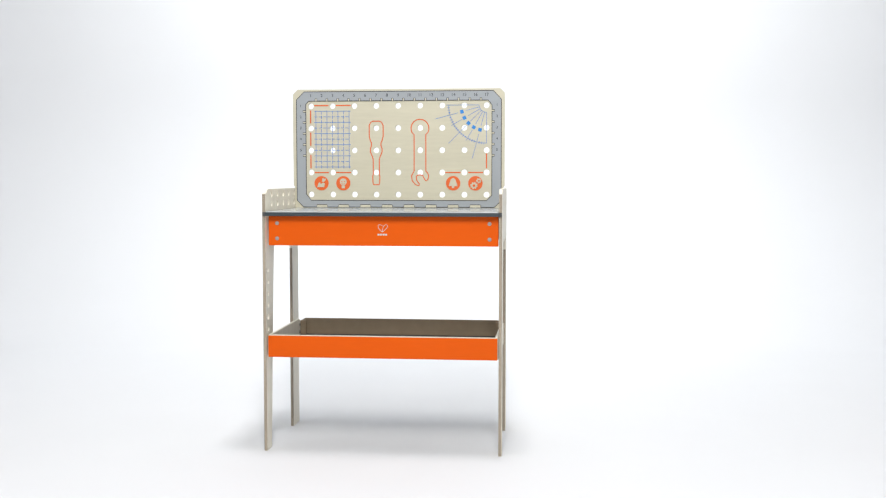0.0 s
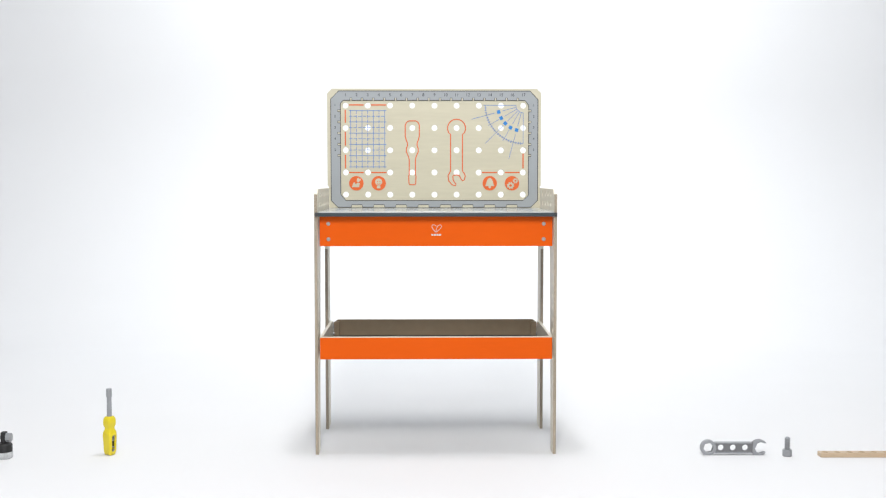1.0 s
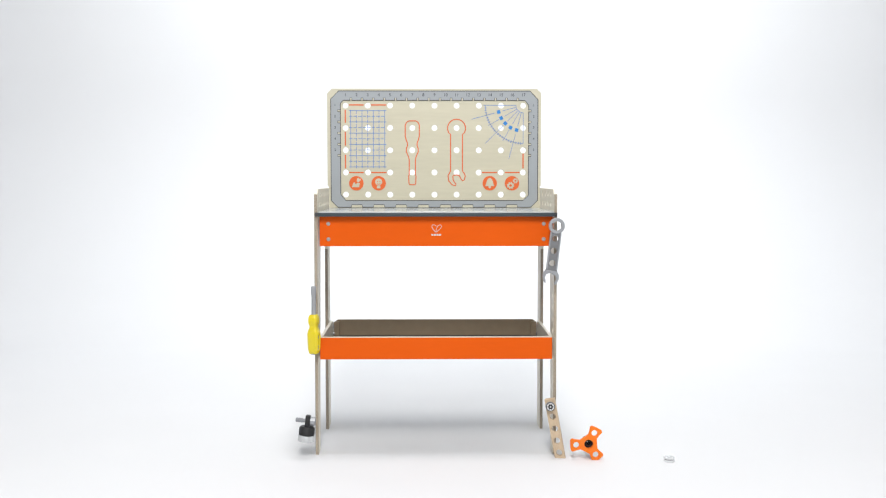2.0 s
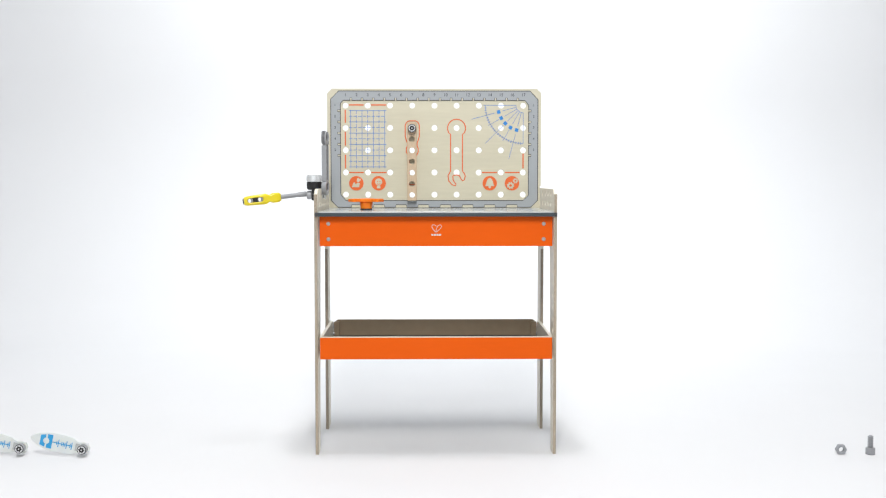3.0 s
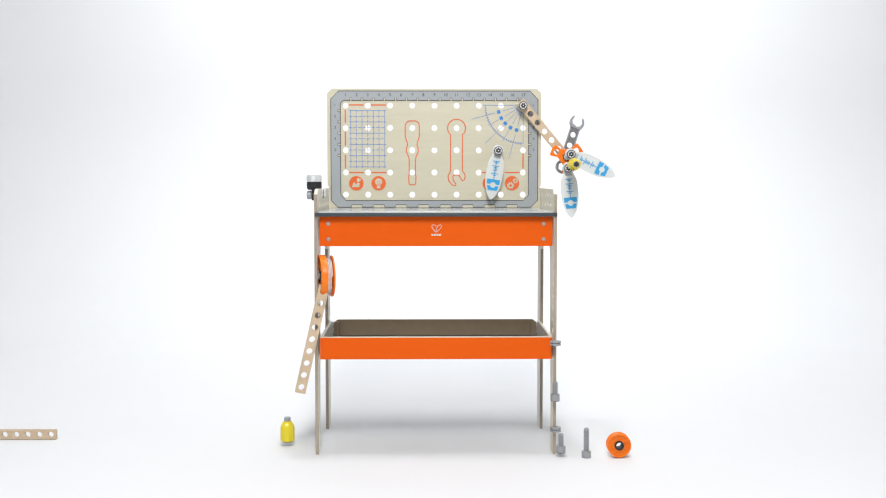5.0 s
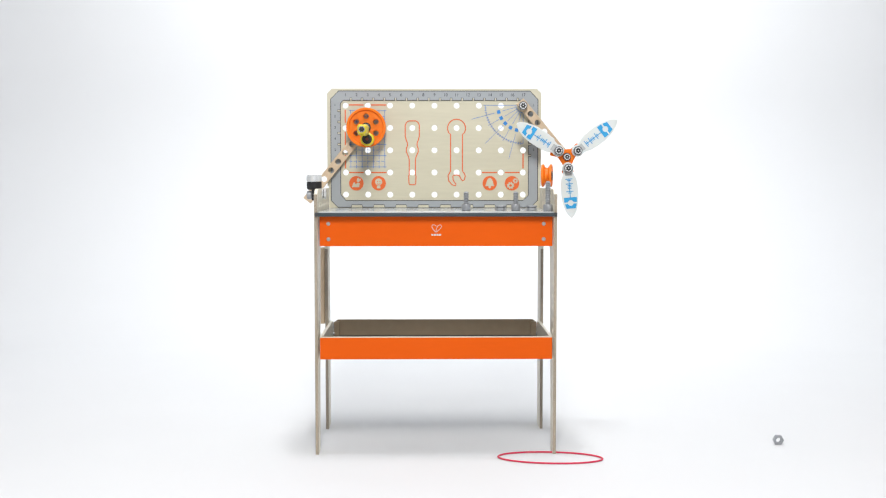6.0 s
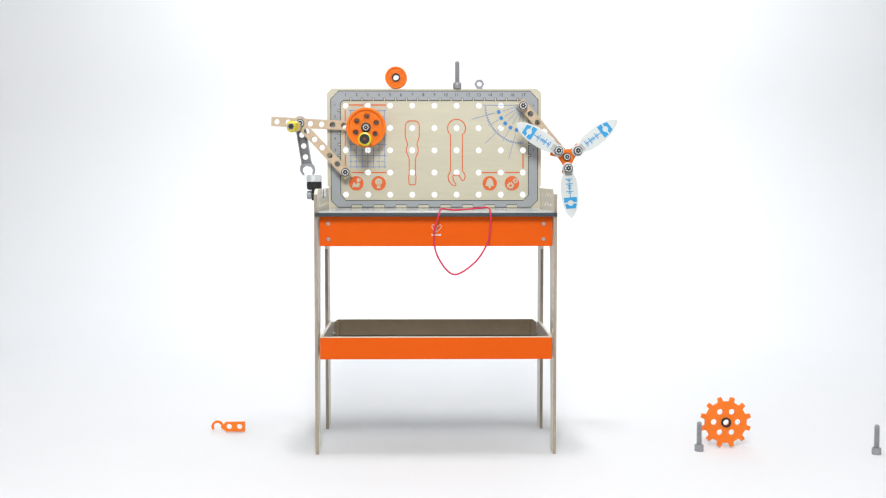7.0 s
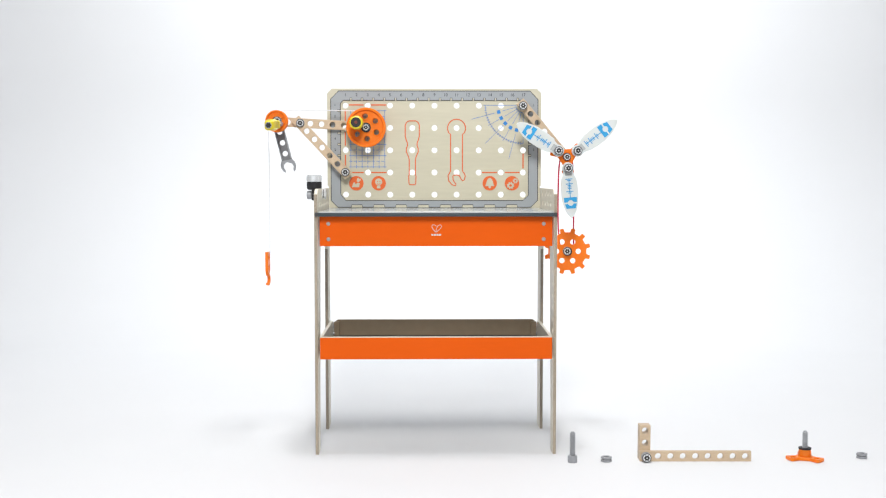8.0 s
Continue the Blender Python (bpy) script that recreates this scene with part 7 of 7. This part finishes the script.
    band.append((6.9, [(0.0992, -0.0080, 0.5608), (0.0894, -0.0080, 0.5958), (0.0816, 0.0200, 0.6131), (0.0681, 0.0500, 0.6137), (0.0567, 0.0500, 0.6108), (0.0647, 0.0200, 0.6075), (0.0768, -0.0080, 0.5958), (0.0699, -0.0080, 0.5469), (0.0490, -0.0080, 0.4796), (0.0504, -0.0080, 0.4234), (0.0841, -0.0080, 0.3994), (0.1177, -0.0080, 0.4234), (0.1190, -0.0080, 0.4838)]))
    band.append((7, [(0.1327, -0.0080, 0.5678), (0.1341, -0.0060, 0.6055), (0.1295, 0.0200, 0.6187), (0.1037, 0.0500, 0.6165), (0.0467, 0.0500, 0.6123), (0.0140, 0.0200, 0.6159), (0.0070, -0.0060, 0.6027), (-0.0056, -0.0080, 0.5538), (0.0042, -0.0080, 0.4978), (0.0434, -0.0080, 0.4543), (0.0952, -0.0080, 0.4838), (0.1258, -0.0080, 0.5301)]))
    band.append((7.1, [(0.1355, -0.0080, 0.5718), (0.1369, -0.0060, 0.6055), (0.1323, 0.0200, 0.6187), (0.1065, 0.0500, 0.6165), (0.0495, 0.0500, 0.6123), (0.0168, 0.0200, 0.6159), (0.0098, -0.0060, 0.6027), (-0.0028, -0.0080, 0.5578), (0.0070, -0.0080, 0.5138), (0.0462, -0.0080, 0.4703), (0.0980, -0.0080, 0.4998), (0.1286, -0.0080, 0.5461)]))
    band.append((7.2, [(0.1020, -0.0080, 0.5678), (0.1229, -0.0060, 0.5999), (0.1554, 0.0300, 0.6157), (0.1254, 0.0600, 0.6191), (0.0467, 0.0500, 0.6137), (0.0041, 0.0200, 0.6187), (-0.0069, -0.0060, 0.6027), (-0.0069, -0.0080, 0.5678), (0.0084, -0.0080, 0.5301), (0.0392, -0.0080, 0.5118), (0.0671, -0.0080, 0.5231), (0.0867, -0.0080, 0.5455)]))
    band.append((7.3, [(0.1621, 0.0850, 0.6132), (0.1437, 0.1040, 0.6132), (0.0931, 0.1054, 0.6132), (0.0304, 0.1054, 0.6132), (-0.0203, 0.1040, 0.6132), (-0.0393, 0.0850, 0.6132), (-0.0196, 0.0452, 0.6132), (0.0299, 0.0103, 0.6132), (0.0905, 0.0103, 0.6132), (0.1411, 0.0452, 0.6132)]))
    band.append((7.4, [(0.2283, 0.1000, 0.6572), (0.2066, 0.1000, 0.6398), (0.1937, 0.1000, 0.6152), (0.2050, 0.1400, 0.6185), (0.2298, 0.1600, 0.6490), (0.2631, 0.1700, 0.6682), (0.3002, 0.1700, 0.6682), (0.3226, 0.1700, 0.6415), (0.3337, 0.1600, 0.5899), (0.3214, 0.1400, 0.5700), (0.3146, 0.1200, 0.6278), (0.2725, 0.1100, 0.6716)]))
    band.append((7.5, [(0.3765, 0.2380, 0.6706), (0.3790, 0.2380, 0.7463), (0.3750, 0.2450, 0.7827), (0.3713, 0.2500, 0.7465), (0.3673, 0.2500, 0.6705), (0.3711, 0.2500, 0.5791), (0.3738, 0.2450, 0.5426), (0.3775, 0.2400, 0.5794)]))
    band.append((7.6, [(0.3765, 0.2380, 0.6706), (0.3790, 0.2380, 0.7463), (0.3750, 0.2450, 0.7827), (0.3713, 0.2500, 0.7465), (0.3673, 0.2500, 0.6705), (0.3711, 0.2500, 0.5791), (0.3738, 0.2450, 0.5426), (0.3775, 0.2400, 0.5794)]))
    band.append((7.7, [(0.4150, 0.3000, 0.6702), (0.3839, 0.2900, 0.7318), (0.3523, 0.2850, 0.7594), (0.3268, 0.2900, 0.7395), (0.3079, 0.3000, 0.7011), (0.2992, 0.3200, 0.6466), (0.3053, 0.3300, 0.5682), (0.3401, 0.3300, 0.5211), (0.3762, 0.3300, 0.5164), (0.4124, 0.3200, 0.5420), (0.4261, 0.3100, 0.6079)]))
    band.append((7.9, [(0.4150, 0.3000, 0.6702), (0.3839, 0.2900, 0.7318), (0.3523, 0.2850, 0.7594), (0.3268, 0.2900, 0.7395), (0.3079, 0.3000, 0.7011), (0.2992, 0.3200, 0.6466), (0.3053, 0.3300, 0.5682), (0.3401, 0.3300, 0.5211), (0.3762, 0.3300, 0.5164), (0.4124, 0.3200, 0.5420), (0.4261, 0.3100, 0.6079)]))
    band.append((8, [(0.3770, 0.3200, 0.6700), (0.3697, 0.2880, 0.7349), (0.3522, 0.2850, 0.7686), (0.3358, 0.2880, 0.7395), (0.3349, 0.3200, 0.6700), (0.3413, 0.3750, 0.5584), (0.3509, 0.3850, 0.4812), (0.3686, 0.3850, 0.4652), (0.3844, 0.3850, 0.4812), (0.3843, 0.3750, 0.5584)]))
    walk(BAND, [(0.0, pose(0, 0, 0)), (8.0, pose(0, 0, 0))])
    for piece, rows in zip(BAND_PIECES, string_along(BAND_PIECES, band, True)):
        walk(piece, fill(rows))
    cord = []
    coil = [(0.0438 * math.cos(radians(90 - 45 * i)), 0.008 + 0.0004 * i, 0.0438 * math.sin(radians(90 - 45 * i))) for i in range(26)]
    for t, m in spool:
        if t <= 7.5:
            cord.append((t, [m @ Vector(p) for p in coil]))
    cord.append((7.6, [(-0.1484, 0.2878, 0.8298), (-0.1612, 0.2874, 0.8608), (-0.1922, 0.2870, 0.8736), (-0.2122, 0.2850, 0.8748), (-0.4029, 0.2740, 0.8760), (-0.4329, 0.2720, 0.8685), (-0.4489, 0.2680, 0.8620), (-0.4554, 0.2640, 0.8460), (-0.4534, 0.2600, 0.6689), (-0.4541, 0.2600, 0.5173), (-0.4549, 0.2600, 0.3647), (-0.4556, 0.2600, 0.2111)]))
    cord.append((7.8, [(-0.1484, 0.2878, 0.8298), (-0.1612, 0.2874, 0.8608), (-0.1922, 0.2870, 0.8736), (-0.2122, 0.2850, 0.8748), (-0.4029, 0.2740, 0.8760), (-0.4329, 0.2720, 0.8685), (-0.4489, 0.2680, 0.8620), (-0.4554, 0.2640, 0.8460), (-0.4534, 0.2600, 0.6678), (-0.4542, 0.2600, 0.5150), (-0.4549, 0.2600, 0.3612), (-0.4557, 0.2600, 0.2064)]))
    cord.append((7.9, [(-0.1922, 0.2886, 0.7860), (-0.1612, 0.2882, 0.7989), (-0.1484, 0.2878, 0.8298), (-0.1612, 0.2874, 0.8608), (-0.1922, 0.2870, 0.8736), (-0.2122, 0.2850, 0.8748), (-0.4029, 0.2740, 0.8760), (-0.4329, 0.2720, 0.8685), (-0.4489, 0.2680, 0.8620), (-0.4554, 0.2640, 0.8460), (-0.4532, 0.2600, 0.6861), (-0.4538, 0.2600, 0.5518), (-0.4544, 0.2600, 0.4168), (-0.4549, 0.2600, 0.2810)]))
    cord.append((8, [(-0.1484, 0.2910, 0.8298), (-0.1612, 0.2906, 0.8608), (-0.1922, 0.2902, 0.8736), (-0.2231, 0.2898, 0.8608), (-0.2360, 0.2894, 0.8298), (-0.2231, 0.2890, 0.7989), (-0.1922, 0.2886, 0.7860), (-0.1612, 0.2882, 0.7989), (-0.1484, 0.2878, 0.8298), (-0.1612, 0.2874, 0.8608), (-0.1922, 0.2870, 0.8736), (-0.2122, 0.2850, 0.8748), (-0.4029, 0.2740, 0.8760), (-0.4329, 0.2720, 0.8685), (-0.4489, 0.2680, 0.8620), (-0.4554, 0.2640, 0.8460), (-0.4527, 0.2600, 0.7375), (-0.4528, 0.2600, 0.6552), (-0.4528, 0.2600, 0.5725), (-0.4529, 0.2600, 0.4896)]))
    walk(CORD, [(0.0, pose(0, 0, 0)), (8.0, pose(0, 0, 0))])
    for piece, rows in zip(CORD_PIECES, string_along(CORD_PIECES, cord, False)):
        walk(piece, fill(rows))


motions()
